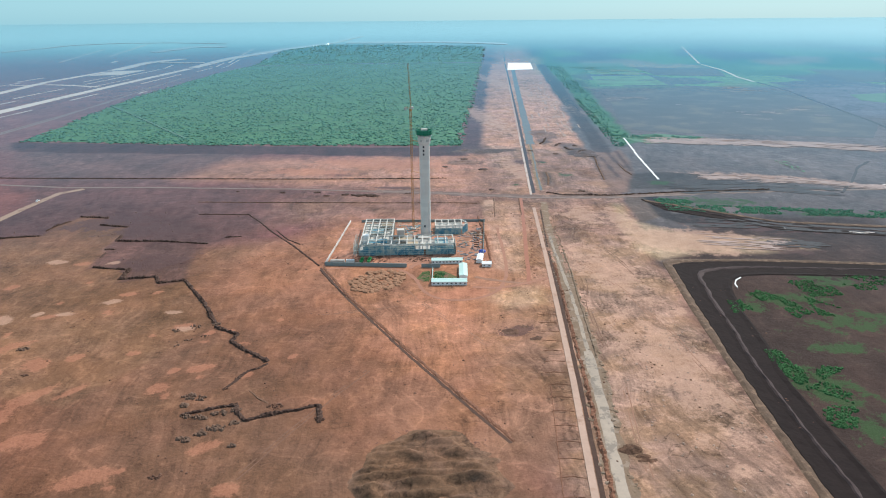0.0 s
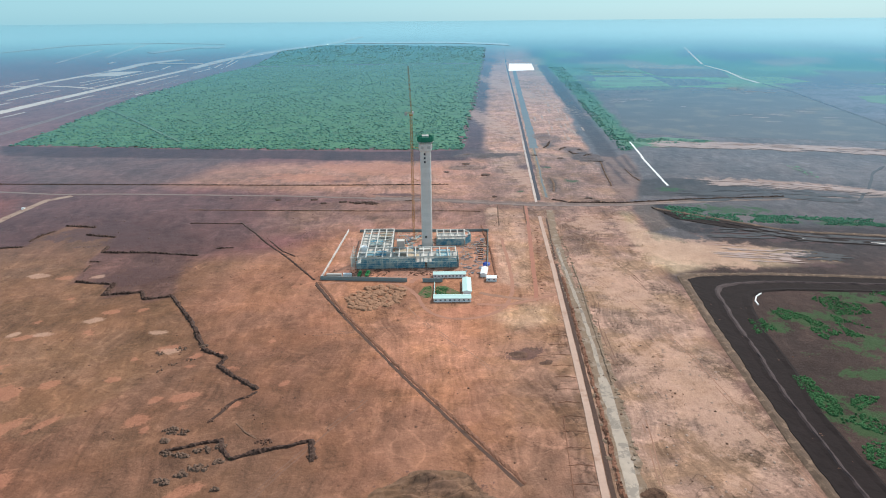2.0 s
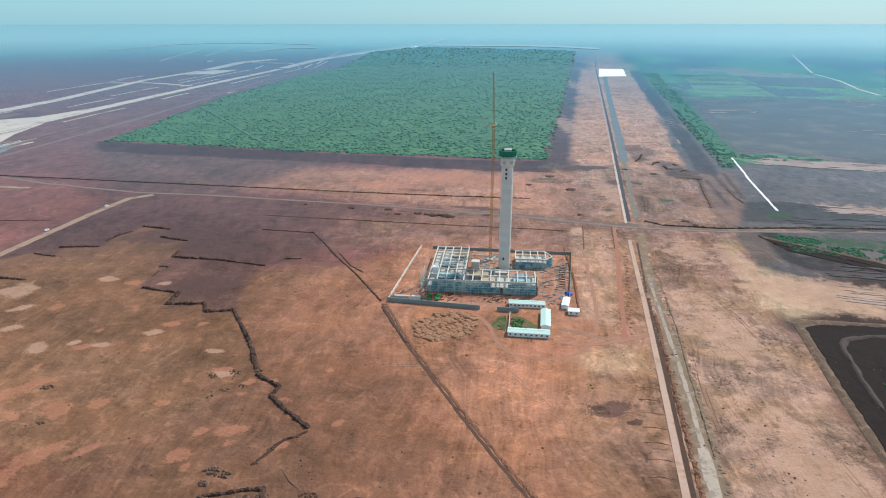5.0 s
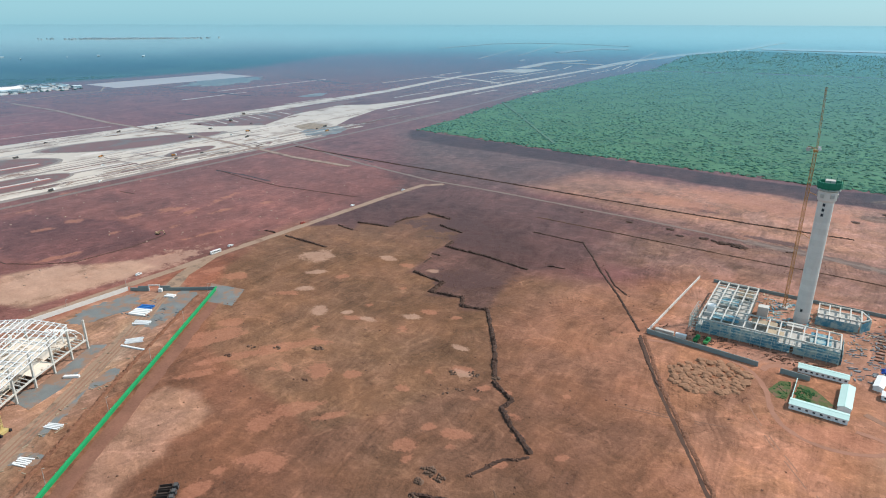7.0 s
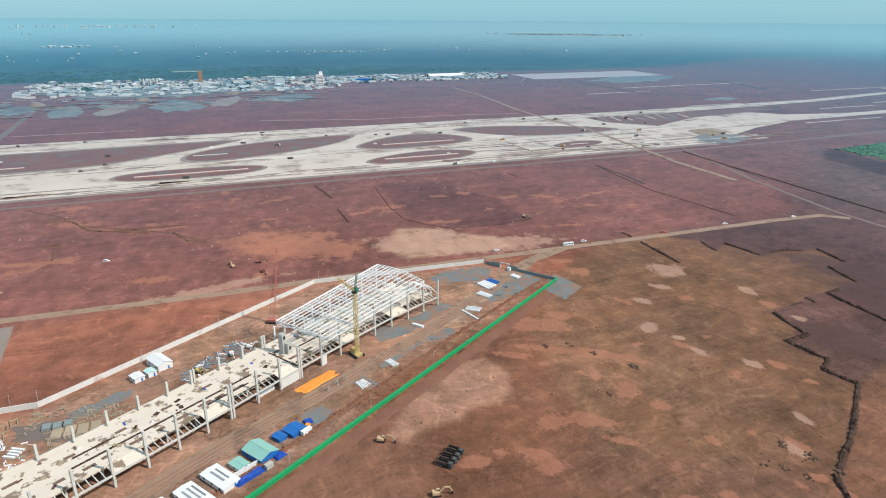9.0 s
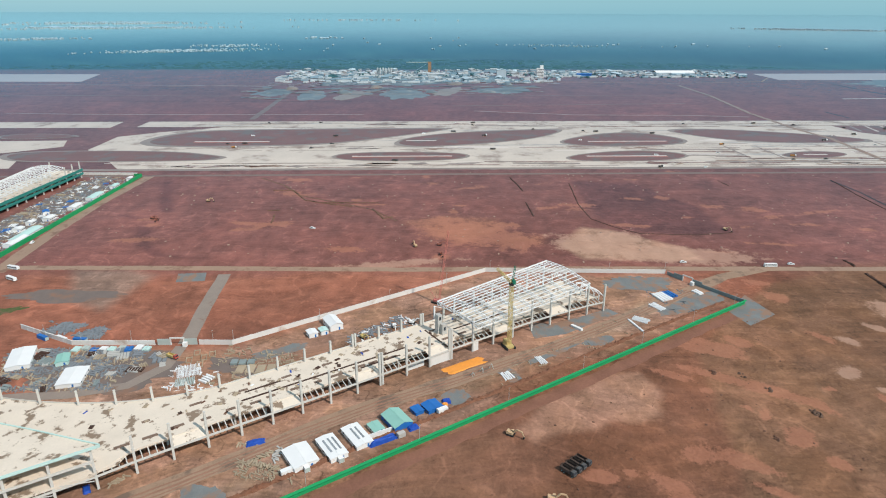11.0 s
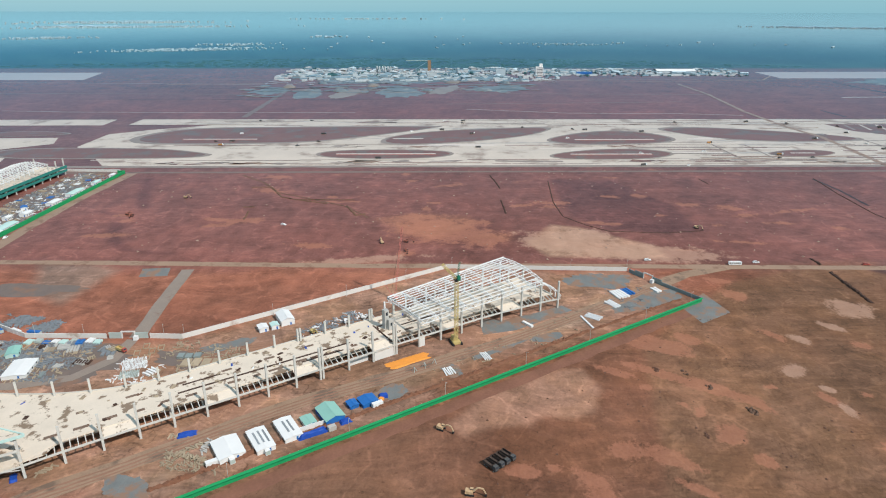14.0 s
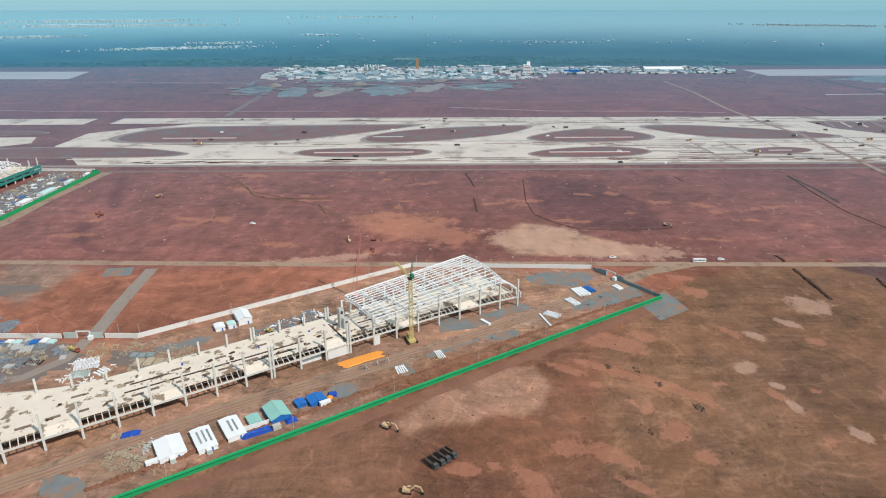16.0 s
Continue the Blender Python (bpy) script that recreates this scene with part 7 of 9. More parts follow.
clutter([(28, 510), (50, 512), (56, 600), (30, 580)], 150, 4, M_SCRAP, 1.5, "steel offcuts strewn round a tower compound")
clutter([(-80, 508), (26, 510), (26, 524), (-80, 526)], 130, 5, M_CLOD, 1.4, "dark debris strewn in front of a frame building")
clutter([(-29, 556), (6, 556), (6, 612), (-29, 612)], 160, 6, M_NETBLUE, 1.8, "blue sheeting and debris beside a crane base")

# ---------------------------------------------------------------- terminal pier under construction
PIER = thing("terminal_pier", -389, 282, 0, -57.7, "long concrete terminal pier under construction with open decks", "building")
BAY, BAYS, DEEP, DECK = 16.3, 26, 36.0, 9.0


def rear_line(x):
    """Depth of the rear edge: straight, then flaring towards the main hall."""
    return -DEEP if x < 255 else -DEEP - 0.0048 * (x - 255) ** 2 - 0.06 * (x - 255)


xs = [0.0]
while xs[-1] < 408:
    xs.append(xs[-1] + 6.0)


def front_line(x):
    """The gently bowed line of the front columns."""
    return float(np.interp(x, [-5, 11, 28, 44, 61, 127, 143, 176, 208, 260, 300, 320, 408], [3.6, 0.9, -0.6, -2.0, -2.8, -2.9, -2.3, -1.7, -1.1, -0.8, -0.6, 0.9, 0.9]))


def deck_edge(x):
    return front_line(x) - (6.2 if x < 308 else 0.0)


outline = [(x, deck_edge(x)) for x in xs] + [(x, rear_line(x) - 1.2) for x in reversed(xs)]
part("deck", Shape().prism(outline, DECK - 0.9, DECK), M_SLAB, PIER, "cream concrete deck with dark puddle stains")
part("lower_deck", Shape().prism([(x, -11.0) for x in xs] + [(x, -17.0) for x in reversed(xs)], 4.2, 4.9), M_SLAB, PIER)
part("parapet", Shape().prism([(x, rear_line(x) - 1.0) for x in xs] + [(x, rear_line(x) - 1.4) for x in reversed(xs)], DECK, DECK + 0.7), M_FRAME, PIER)
front_post = Shape().box((0, 0, 0), (1.1, 1.1, 20.6)).mesh("column")
front_tall = Shape().box((0, 0, 0), (1.1, 1.1, 23.0)).mesh("column")
rear_post = Shape().box((0, 0, 0), (1.1, 1.1, 17.6)).mesh("column")
inner_post = Shape().box((0, 0, 0), (0.9, 0.9, DECK - 0.9)).mesh("column")
for k in range(BAYS):
    x = BAY * k - (5.0 if k else 3.0)
    y = front_line(x)
    part("column", front_tall if 0 < k < 8 else front_post, M_FRAME, PIER, at=Matrix.Translation((x, y, 0)))
    part("column", rear_post, M_FRAME, PIER, at=Matrix.Translation((x, rear_line(x) + 0.6, 0)))
    for f in (0.33, 0.66):
        part("column", inner_post, M_FRAME, PIER, at=Matrix.Translation((x, rear_line(x) * f, 0)))
    part("cross_beam", Shape().beam((x, deck_edge(x) - 0.4, DECK - 1.4), (x, rear_line(x), DECK - 1.4), 0.8, 1.1), M_FRAME, PIER)
    if k == BAYS - 1:
        continue
    # sloping front gallery: deck beam, lower beam, ribs between them, planked over in some bays
    x1 = BAY * (k + 1) - 5.0
    y1 = front_line(x1)
    part("edge_beam", Shape().beam((x, deck_edge(x) + 0.3, DECK - 0.35), (x1, deck_edge(x1) + 0.3, DECK - 0.35), 0.7, 1.0), M_SLAB, PIER)
    part("edge_beam", Shape().beam((x, y + 0.2, 6.7), (x1, y1 + 0.2, 6.7), 0.6, 0.95), M_FRAME, PIER)
    for j in range(1, 5):
        u = x + (x1 - x) * j / 5
        part("rib", Shape().beam((u, front_line(u) + 0.1, 6.75), (u, deck_edge(u) + 0.3, DECK - 0.5), 0.42, 0.5), M_FRAME, PIER)
    if k % 3 == 2:
        part("gallery_slab", Shape().add([(x, y + 0.3, 7.1), (x1, y1 + 0.3, 7.1), (x1, deck_edge(x1) + 0.6, DECK - 0.3), (x, deck_edge(x) + 0.6, DECK - 0.3),
                                          (x, y + 0.3, 6.8), (x1, y1 + 0.3, 6.8), (x1, deck_edge(x1) + 0.6, DECK - 0.6), (x, deck_edge(x) + 0.6, DECK - 0.6)],
                                         [(0, 1, 2, 3), (7, 6, 5, 4), (0, 4, 5, 1), (1, 5, 6, 2), (2, 6, 7, 3), (3, 7, 4, 0)]), M_SLAB, PIER, "cream slab over a sloping gallery")
for x in (127.0, 176.0):
    part("column", front_post, M_FRAME, PIER, at=Matrix.Translation((x, front_line(x), 0)))
    part("column", rear_post, M_FRAME, PIER, at=Matrix.Translation((x, rear_line(x) + 0.6, 0)))
for x, y, w, d in ((200, -17, 100, 1.5), (128, -16, 1.2, 26), (170, -11, 26, 1.2), (92, -20, 40, 1.4), (236, -24, 20, 1.4)):
    part("joint_gap", Shape().box((x, y, DECK), (w, d, 0.06)), M_BERM, PIER, "dark open joint in the deck")
rp = random.Random(14)
for k in range(34):
    x = rp.uniform(118, 320)
    part("timber_sheet", Shape().box((x, rp.uniform(rear_line(x) + 3, -10.5), DECK), (rp.uniform(1.5, 4), rp.uniform(1, 2.2), 0.25), rp.uniform(0, 90)), M_TIMBER if k % 3 else M_BERM, PIER)
for k in range(17):
    x = 112 + 12.2 * k
    part("deck_opening", Shape().box((x + rp.uniform(-2, 2), -12.5 + rp.uniform(-1, 1), DECK), (rp.uniform(4, 8), 2.2, 0.05)), M_BRACKISH, PIER, "brown covered opening in the deck")
    if k % 2:
        part("deck_opening", Shape().box((x, -26 + rp.uniform(-2, 2), DECK), (rp.uniform(3, 7), 2.0, 0.05)), M_BRACKISH, PIER, "brown covered opening in the deck")
for k in range(40):
    x = rp.uniform(10, 400)
    part("timber_sheet", Shape().box((x, rp.uniform(rear_line(x) + 3, -10.5), DECK), (rp.uniform(0.6, 3), rp.uniform(0.4, 1.2), 0.3), rp.uniform(0, 90)), (M_TIMBER, M_STEEL, M_TARPBLUE, M_CLOD)[k % 4], PIER)
# stair and lift core standing on the deck
core = part("stair_core", Shape().box((122.5, -21.5, DECK), (3.0, 3.6, 13)).box((120.8, -18.6, DECK), (3.4, 3.2, 7)), M_CONCRETE, PIER, "grey concrete lift core")
part("opening", Shape().box((122.5, -19.65, DECK + 9.5), (1.4, 0.15, 2.2)), M_GLASS, core)
part("opening", Shape().box((120.8, -16.95, DECK + 3), (1.4, 0.15, 2.2)), M_GLASS, core)
part("infill_wall", Shape().box((133.5, -2.8, 0), (14, 0.35, 5.6)), M_WALL, PIER)
part("infill_wall", Shape().box((107, -3.2, 0), (4, 1.6, 6.2)), M_WALL, PIER)
part("infill_wall", Shape().box((150, -6, 0), (13, 0.35, 4.0)), M_WALL, PIER)
# raised deck towards the main hall
part("upper_deck", Shape().prism([(317, 2.2), (342, -28), (372, -62), (408, -62), (408, 2.2)], 22.0, 22.8), M_SLAB, PIER, "raised cream deck with pale green edge")
part("upper_edge", Shape().beam((317, 2.5, 22.6), (408, 2.5, 22.6), 0.5, 1.3), M_MINT, PIER)
part("upper_edge", Shape().beam((317, 2.3, 22.9), (342, -28, 22.9), 0.5, 0.9).beam((342, -28, 22.9), (372, -62, 22.9), 0.5, 0.9), M_MINT, PIER)
part("middle_deck", Shape().prism([(322, 1.6), (345, -24), (408, -40), (408, 1.6)], 15.3, 15.9), M_SLAB, PIER)
part("edge_beam", Shape().box((365, 1.9, 14.9), (88, 0.5, 1.2)), M_FRAME, PIER)
for x in (322, 338, 354, 370, 386, 402):
    part("column", Shape().box((x, 0.9, 20.6), (1.1, 1.1, 1.4)), M_FRAME, PIER)
    part("column", Shape().box((x + 12, -12, DECK), (0.9, 0.9, 13)), M_FRAME, PIER)
    part("brace", Shape().beam((x, 1.4, 5), (x + 13, 1.4, 8.4), 0.35), M_FRAME, PIER)

# steel roof skeleton over the end of the pier
roof = thing("steel_roof_frame", -389, 282, 0, -57.7, "white steel roof skeleton of trusses and purlins over a pier", "roof frame")


def roof_z(x, y):
    u, v = (x - 12) / 98.0, (1.5 - y) / 42.0
    front, back = 24.6 - 3.4 * u, 27.0 - 7.4 * u
    return front + (back - front) * v + 2.2 * math.sin(math.pi * min(max(v, 0), 1)) * (1 - 0.6 * u)


def truss(p, q, depth, n, w):
    """A vertical truss from p to q: two chords with zigzag lacing."""
    s = Shape()
    p, q = Vector(p), Vector(q)
    down = Vector((0, 0, -depth))
    s.beam(p, q, w).beam(p + down, q + down, w)
    for i in range(n):
        a, b = p.lerp(q, i / n), p.lerp(q, (i + 1) / n)
        s.beam(a + (down if i % 2 else Vector()), b + (Vector() if i % 2 else down), w * 0.7)
    return s


for k in range(10):
    x = 12 + 98 * k / 9
    ys = [2.5 - 44 * i / 6 for i in range(7)]
    s = Shape()
    for y0, y1 in zip(ys[:-1], ys[1:]):
        p, q = Vector((x, y0, roof_z(x, y0))), Vector((x, y1, roof_z(x, y1)))
        s.beam(p, q, 0.42)
        s.beam(p + Vector((0, 0, -2.0)), q + Vector((0, 0, -2.0)), 0.36)
        s.beam(p + Vector((0, 0, -2.0)), q, 0.26).beam(q, q + Vector((0, 0, -2.0)), 0.24)
    part("rafter_truss", s, M_STEEL, roof)
for k in range(13):
    y = 2.5 - 44 * k / 12
    s = Shape()
    for i in range(12):
        x0, x1 = 12 + 98 * i / 12, 12 + 98 * (i + 1) / 12
        s.beam((x0, y, roof_z(x0, y) + 0.3), (x1, y, roof_z(x1, y) + 0.3), 0.42)
    part("purlin", s, M_STEEL, roof)
for y in (2.3, -20.0, -41.0):
    for i in range(6):
        x0, x1 = 12 + 98 * i / 6, 12 + 98 * (i + 1) / 6
        part("edge_truss", truss((x0, y, roof_z(x0, y)), (x1, y, roof_z(x1, y)), 3.0, 6, 0.4), M_STEEL, roof)
for k in range(7):
    x = BAY * (k + 1) - 1.0
    part("roof_post", Shape().beam((x, -40.4, 0), (x, -40.4, roof_z(x, -40.4) - 2), 0.9), M_STEEL, roof)
    if k < 6:
        part("cross_brace", Shape().beam((x, -40.4, 9.5), (x + BAY, -40.4, roof_z(x + BAY, -40.4) - 2), 0.3), M_STEEL, roof)
for k in range(3):
    y = -6 - 5.0 * k
    s = Shape()
    for i in range(6):
        a0, a1 = i / 6, (i + 1) / 6
        p, q = Vector((6 - 20 * a0, y, 17 - 13 * a0 ** 1.8)), Vector((6 - 20 * a1, y, 17 - 13 * a1 ** 1.8))
        s.beam(p, q, 0.4).beam(p + Vector((-1.0, 0, -1.2)), q + Vector((-1.0, 0, -1.2)), 0.35).beam(p, q + Vector((-1.0, 0, -1.2)), 0.25)
    s.beam((6, y, 17), (6, y, 9), 0.5).beam((-14, y, 4), (-14, y, 0), 0.5)
    part("end_truss", s, M_STEEL, roof)
for x, z in ((0, 14.5), (-6, 11), (-11, 7)):
    part("end_purlin", Shape().beam((x, -6, z), (x, -16, z), 0.3), M_STEEL, roof)

# ---------------------------------------------------------------- cranes at the pier
ycrane = thing("lattice_crane", -338, 211.5, 0, 20, "yellow lattice tower crane with a green cab beside a pier", "crane")
part("crawler_base", Shape().box((0, 0, 0.3), (6.5, 5, 1.6)).box((-2, 0, 1.9), (5, 3.2, 2.2)), M_YELLOW, ycrane)
for s in (-1, 1):
    part("crawler_track", Shape().box((0, s * 2.8, 0), (8.5, 1.1, 1.3)), M_BLACK, ycrane)
part("mast", lattice_mast((0.8, 0, 3), (0.8, 0, 44), 1.9, 0.24, 18), M_YELLOW, ycrane)
part("operator_cab", Shape().box((0.8, 1.2, 44), (2.4, 2.0, 2.6)), M_NETGREEN, ycrane)
part("head", Shape().box((0.8, -0.4, 43.5), (3.0, 2.0, 1.2)), M_BLACK, ycrane)
part("jib", lattice_mast((0.8, 0, 45), (-6, -7, 53), 1.2, 0.22, 6), M_YELLOW, ycrane)
part("counter_mast", lattice_mast((0.8, 0.4, 46), (1.4, 1.6, 56), 0.9, 0.18, 5), M_NETGREEN, ycrane)
rcrane = thing("crawler_crane", -404, 168, 0, 60, "red crawler crane with a slender raised boom", "crane")
part("crawler_base", Shape().box((0, 0, 0.9), (6, 3.0, 1.9)), M_PINKRED, rcrane)
for s in (-1, 1):
    part("crawler_track", Shape().box((0, s * 2.3, 0), (7.5, 1.0, 1.2)), M_BLACK, rcrane)
part("boom", lattice_mast((1.5, 0, 2.5), (7, 3, 56), 1.1, 0.14, 20), M_PINKRED, rcrane)
part("backstay", Shape().beam((-2, 0, 3), (7, 3, 55), 0.12), M_BLACK, rcrane)
part("mast_prop", Shape().beam((-1, 0, 3), (-6, -1, 10), 0.25), M_PINKRED, rcrane)
for x, y, rz, p in ((-352, 118, 40, M_YELLOW), (-372, 150, 80, M_WHITE), (-366, 138, 10, M_WHITE)):
    excavator(x, y, rz, p, "mobile lifting machine working behind a pier")
for k, (x, y) in enumerate(((-352, 146), (-362, 156), (-344, 128))):
    s = thing("steel_segment", x, y, 0, 20 + 20 * k, "bundle of white steel truss segments on the ground", "steel", "steel bundles")
    for j in range(4):
        part("bar", Shape().box((0, 1.2 * j, 0), (9, 0.5, 0.6)), M_STEEL, s)

# ---------------------------------------------------------------- fences, walls, poles
fence = thing("green_fence", 0, 0, 0, 0, "long bright green net fence on posts", "fence")
a0, a1 = Vector((-203.5, 92.9, 0)), Vector((-395.5, 393.5, 0))
back = a0 + (a0 - a1).normalized() * 90
fn = 104
ang = math.degrees(math.atan2((a1 - back).y, (a1 - back).x))
seg = (a1 - back).length / fn
net = Shape().box((0, 0, 0.0), (seg + 0.02, 0.12, 3.6)).add([(-seg / 2, -0.06, 3.6), (seg / 2, -0.06, 3.6), (seg / 2, -1.5, 3.3), (-seg / 2, -1.5, 3.3)], [(0, 1, 2, 3)]).mesh("net_panel")
pole = Shape().box((0, 0.13, 0), (0.12, 0.14, 3.75)).mesh("post")
for i in range(fn):
    p = back.lerp(a1, (i + 0.5) / fn)
    part("net_panel", net, M_FENCE, fence, at=pose(p.x, p.y, 0, 0, 0, ang))
    q = back.lerp(a1, i / fn)
    part("post", pole, M_SCAFF, fence, at=pose(q.x, q.y, 0, 0, 0, ang))

lone("dirt_track", ribbon([(-150, 12), (-197, 96), (-263, 198), (-318, 285), (-366, 358), (-382, 384)], 8.5, 0.05, 0.16, 46, 7.0), M_FENCESTRIP, "dark red beaten strip along a green fence", "track", "structure")
run_wall("site_wall", [(-372, -112), (-348.5, -67)], 3.2, 0.5, M_WALL, "white panel wall round a construction yard")
run_wall("site_wall", [(-348.5, -67), (-347, -14)], 3.2, 0.5, M_WALL, "white panel wall round a construction yard")
run_wall("site_wall", [(-347, 14), (-346, 35), (-462, 209), (-454, 356)], 3.2, 0.5, M_WALL, "long white panel wall round a construction yard")
run_wall("sheet_wall", [(-452, 357), (-441, 363)], 2.6, 0.3, M_WALLGREY, "grey sheet wall at the end of a yard")
run_wall("sheet_wall", [(-430, 371), (-397, 394)], 2.6, 0.3, M_WALLGREY, "grey sheet wall at the end of a yard")
for gx0, gy0, rz in ((-347, 0, 90), (-436, 367, 35)):
    g = thing("site_gate", gx0, gy0, 0, rz, "pale sheet-metal site gate between wall ends", "gate", "site gates")
    for s in (-1, 1):
        part("gate_panel", Shape().box((s * 8.5, 0, 0), (8, 0.4, 4.2)), M_SCAFF if rz == 90 else M_WALLGREY, g)
        part("gate_post", Shape().box((s * 4.2, 0, 0), (0.7, 0.7, 5.0)), M_WALL, g)
    part("lintel", Shape().box((0, 0, 4.4), (9.2, 0.6, 0.8)), M_WALL, g)
    part("guard_booth", Shape().box((5.5, -2.2, 0), (2.6, 2.4, 2.8)), M_WHITE, g)


def light_pole(x, y, h=9.5):
    p = thing("light_pole", x, y, 0, 0, "slender grey pole beside a fence", "pole", "light poles")
    part("shaft", Shape().tube([(0, 0.14), (h, 0.08)], 8), M_CONCRETE, p)
    part("foot", Shape().box((0, 0, 0), (0.6, 0.6, 0.35)), M_CONCRETE, p)
    part("lamp_arm", Shape().beam((0, 0, h - 0.1), (0.9, 0.6, h + 0.2), 0.09).box((1.0, 0.65, h + 0.12), (0.6, 0.25, 0.12)), M_SCAFF, p)
    return p


for f in (0.10, 0.235, 0.37, 0.50, 0.63, 0.75, 0.87, 0.98):
    p = back.lerp(a1, f)
    light_pole(p.x - 2.4, p.y - 1.6)
for x, y in ((-360, -90), (-350.5, -62), (-350, -30), (-349, 22), (-349, 35), (-378, 86), (-409, 133), (-438, 176), (-464, 213), (-461, 262), (-457, 310), (-456, 356)):
    light_pole(x, y, 9.0)

# ---------------------------------------------------------------- cabins and stores between pier and fence
cabin(-233.6, 98.0, 32.3, 16, 12.2, 2.7, 0.9, M_WHITE, M_WHITE, "broad white store shed with a low pitched roof", 3)
cabin(-240.1, 112.0, 32.3, 18, 9.0, 2.4, 0.5, M_WHITE, M_WHITE, "white double site cabin with grey rooflights", 3, 3)
cabin(-248.6, 123.5, 32.3, 17.5, 9.0, 2.4, 0.5, M_WHITE, M_WHITE, "white double site cabin with grey rooflights", 3, 2)
cabin(-261.1, 143.0, 32.3, 14.5, 10.5, 2.8, 1.9, M_BLUE, M_TEAL, "blue shed with a pale teal pitched roof", 2)
cabin(-255.6, 132.5, 32.3, 8, 6, 2.0, 0.3, M_WHITE, M_TEAL, "small lean-to with a teal roof between cabins", 1)
cabin(-270.1, 153.5, 32.3, 6, 5, 1.9, 0.4, M_BLUE, M_BLUE, "small bright blue site hut", 1)
cabin(-273.1, 161.5, 32.3, 8, 9, 2.1, 0.8, M_BLUE, M_BLUE, "bright blue site hut with a pitched roof", 2)
container(-269.6, 167.0, 122, M_WHITE, "short white container beside a blue hut", 6)
run_wall("yard_wall", [(-247.5, 128.5), (-254.5, 141.5)], 2.4, 0.3, M_WHITE, "white sheet wall of a small yard between sheds")
for x, y, rz in ((-224, 93.5, 122), (-227, 101.5, 30)):
    container(x, y, rz, M_WHITE, "small white container beside a store shed", 6)
container(-233, 116.5, 32, M_WHITE, "white annex container beside a site cabin", 6)
container(-249.5, 145.5, 122, M_CONCRETE, "small grey container beside a blue tarpaulin", 4)


def tarp(x, y, rz, lx, ly, h, material, label, seed):
    """A cloth thrown over stacked material: a creased sheet hanging to the ground."""
    r_, n = random.Random(seed), 8
    verts, faces = [], []
    for i in range(n + 1):
        for j in range(n + 1):
            u, v = i / n - 0.5, j / n - 0.5
            edge = max(abs(u), abs(v))
            z = 0.02 if edge > 0.49 else h * (1 - 1.1 * max(0, edge - 0.32)) * (1 + 0.25 * (r_.random() - 0.5))
            rag = 1 + 0.22 * noise.noise((u * 5, v * 5, seed))
            verts.append((u * lx * rag, v * ly * rag, z))
    for i in range(n):
        for j in range(n):
            k = i * (n + 1) + j
            faces.append((k, k + n + 1, k + n + 2, k + 1))
    ob = lone("tarpaulin", Shape().add(verts, faces), material, label, "tarpaulin", group="tarpaulins")
    ob.matrix_basis = pose(x, y, 0, 0, 0, rz)


tarp(-245.8, 136.6, 119, 15, 3.4, 2.2, M_TARPBLUE, "deep blue tarpaulin canopy beside a shed", 1)
tarp(-256.0, 151.5, 122.3, 6, 4, 1.4, M_TARPBLUE, "deep blue tarpaulin beside a shed", 2)
tarp(-278.6, 169.5, 100, 5, 4, 1.6, M_TARPBLUE, "deep blue tarpaulin over barrels", 3)
tarp(-275.6, 168.5, 60, 3, 3, 1.4, M_TARPORANGE, "small orange tarpaulin over barrels", 4)
tarp(-246.5, 73.5, 110, 9, 4, 1.4, M_TARPBLUE, "blue tarpaulin over stacked panels", 5)
tarp(-316, 182, 121, 26, 8.5, 0.5, M_TARPORANGE, "long orange tarpaulin spread on the ground", 6)
tarp(-216, 6, 30, 6, 3, 1.0, M_TARPBLUE, "blue tarpaulin beside a pier", 7)


def pad(outline, material, label, z=0.07):
    lone("gravel_pad", Shape().prism(outline, -0.2, z), material, label, "gravel pad", "structure")


def blob(x, y, rx, ry, rz, seed, n=64):
    r_ = random.Random(seed)
    ca, sa = math.cos(radians(rz)), math.sin(radians(rz))
    out = []
    for i in range(n):
        a = 2 * math.pi * i / n
        f = 0.95 + 0.45 * noise.noise((1.5 * math.cos(a), 1.5 * math.sin(a), seed * 1.7)) + 0.25 * noise.noise((5 * math.cos(a), 5 * math.sin(a), seed)) + 0.05 * r_.random()
        u, v = rx * f * math.cos(a), ry * f * math.sin(a)
        out.append((x + u * ca - v * sa, y + u * sa + v * ca))
    return out


pad(blob(-436, 326, 15, 27, 0, 1), M_GRAVEL, "grey gravel yard inside a wall")
pad(blob(-400, 352, 15, 34, 32, 2), M_GRAVEL, "grey gravel yard inside a wall", 0.075)
pad([(-411, 401), (-378, 407), (-362, 381), (-384, 376)], M_GRAVEL, "square grey gravel pad outside a fence")
pad([(-372, 229), (-368, 244), (-381, 273), (-391, 290), (-383, 296), (-354, 252), (-348, 230)], M_GRAVEL, "grey gravel strip along a pier", 0.058)
pad(blob(-344, 271, 6, 11, 20, 3), M_GRAVEL, "grey gravel patch under steel beams")
pad(blob(-331, 238, 22, 6, -57, 4), M_GRAVEL, "grey gravel patch beside a road", 0.06)
pad(blob(-282, 172, 13, 6, -57, 5), M_GRAVEL, "grey gravel patch beside blue huts")
pad(blob(-209, 60, 8, 14, -30, 6), M_GRAVEL, "grey gravel patch beside a road")
pad(blob(-318, -30, 26, 44, 0, 7), M_YARD, "grey gravel storage yard", 0.065)
pad(blob(-337, 68, 6, 18, 30, 8), M_GRAVEL, "blue-grey gravel strip beside a wall")
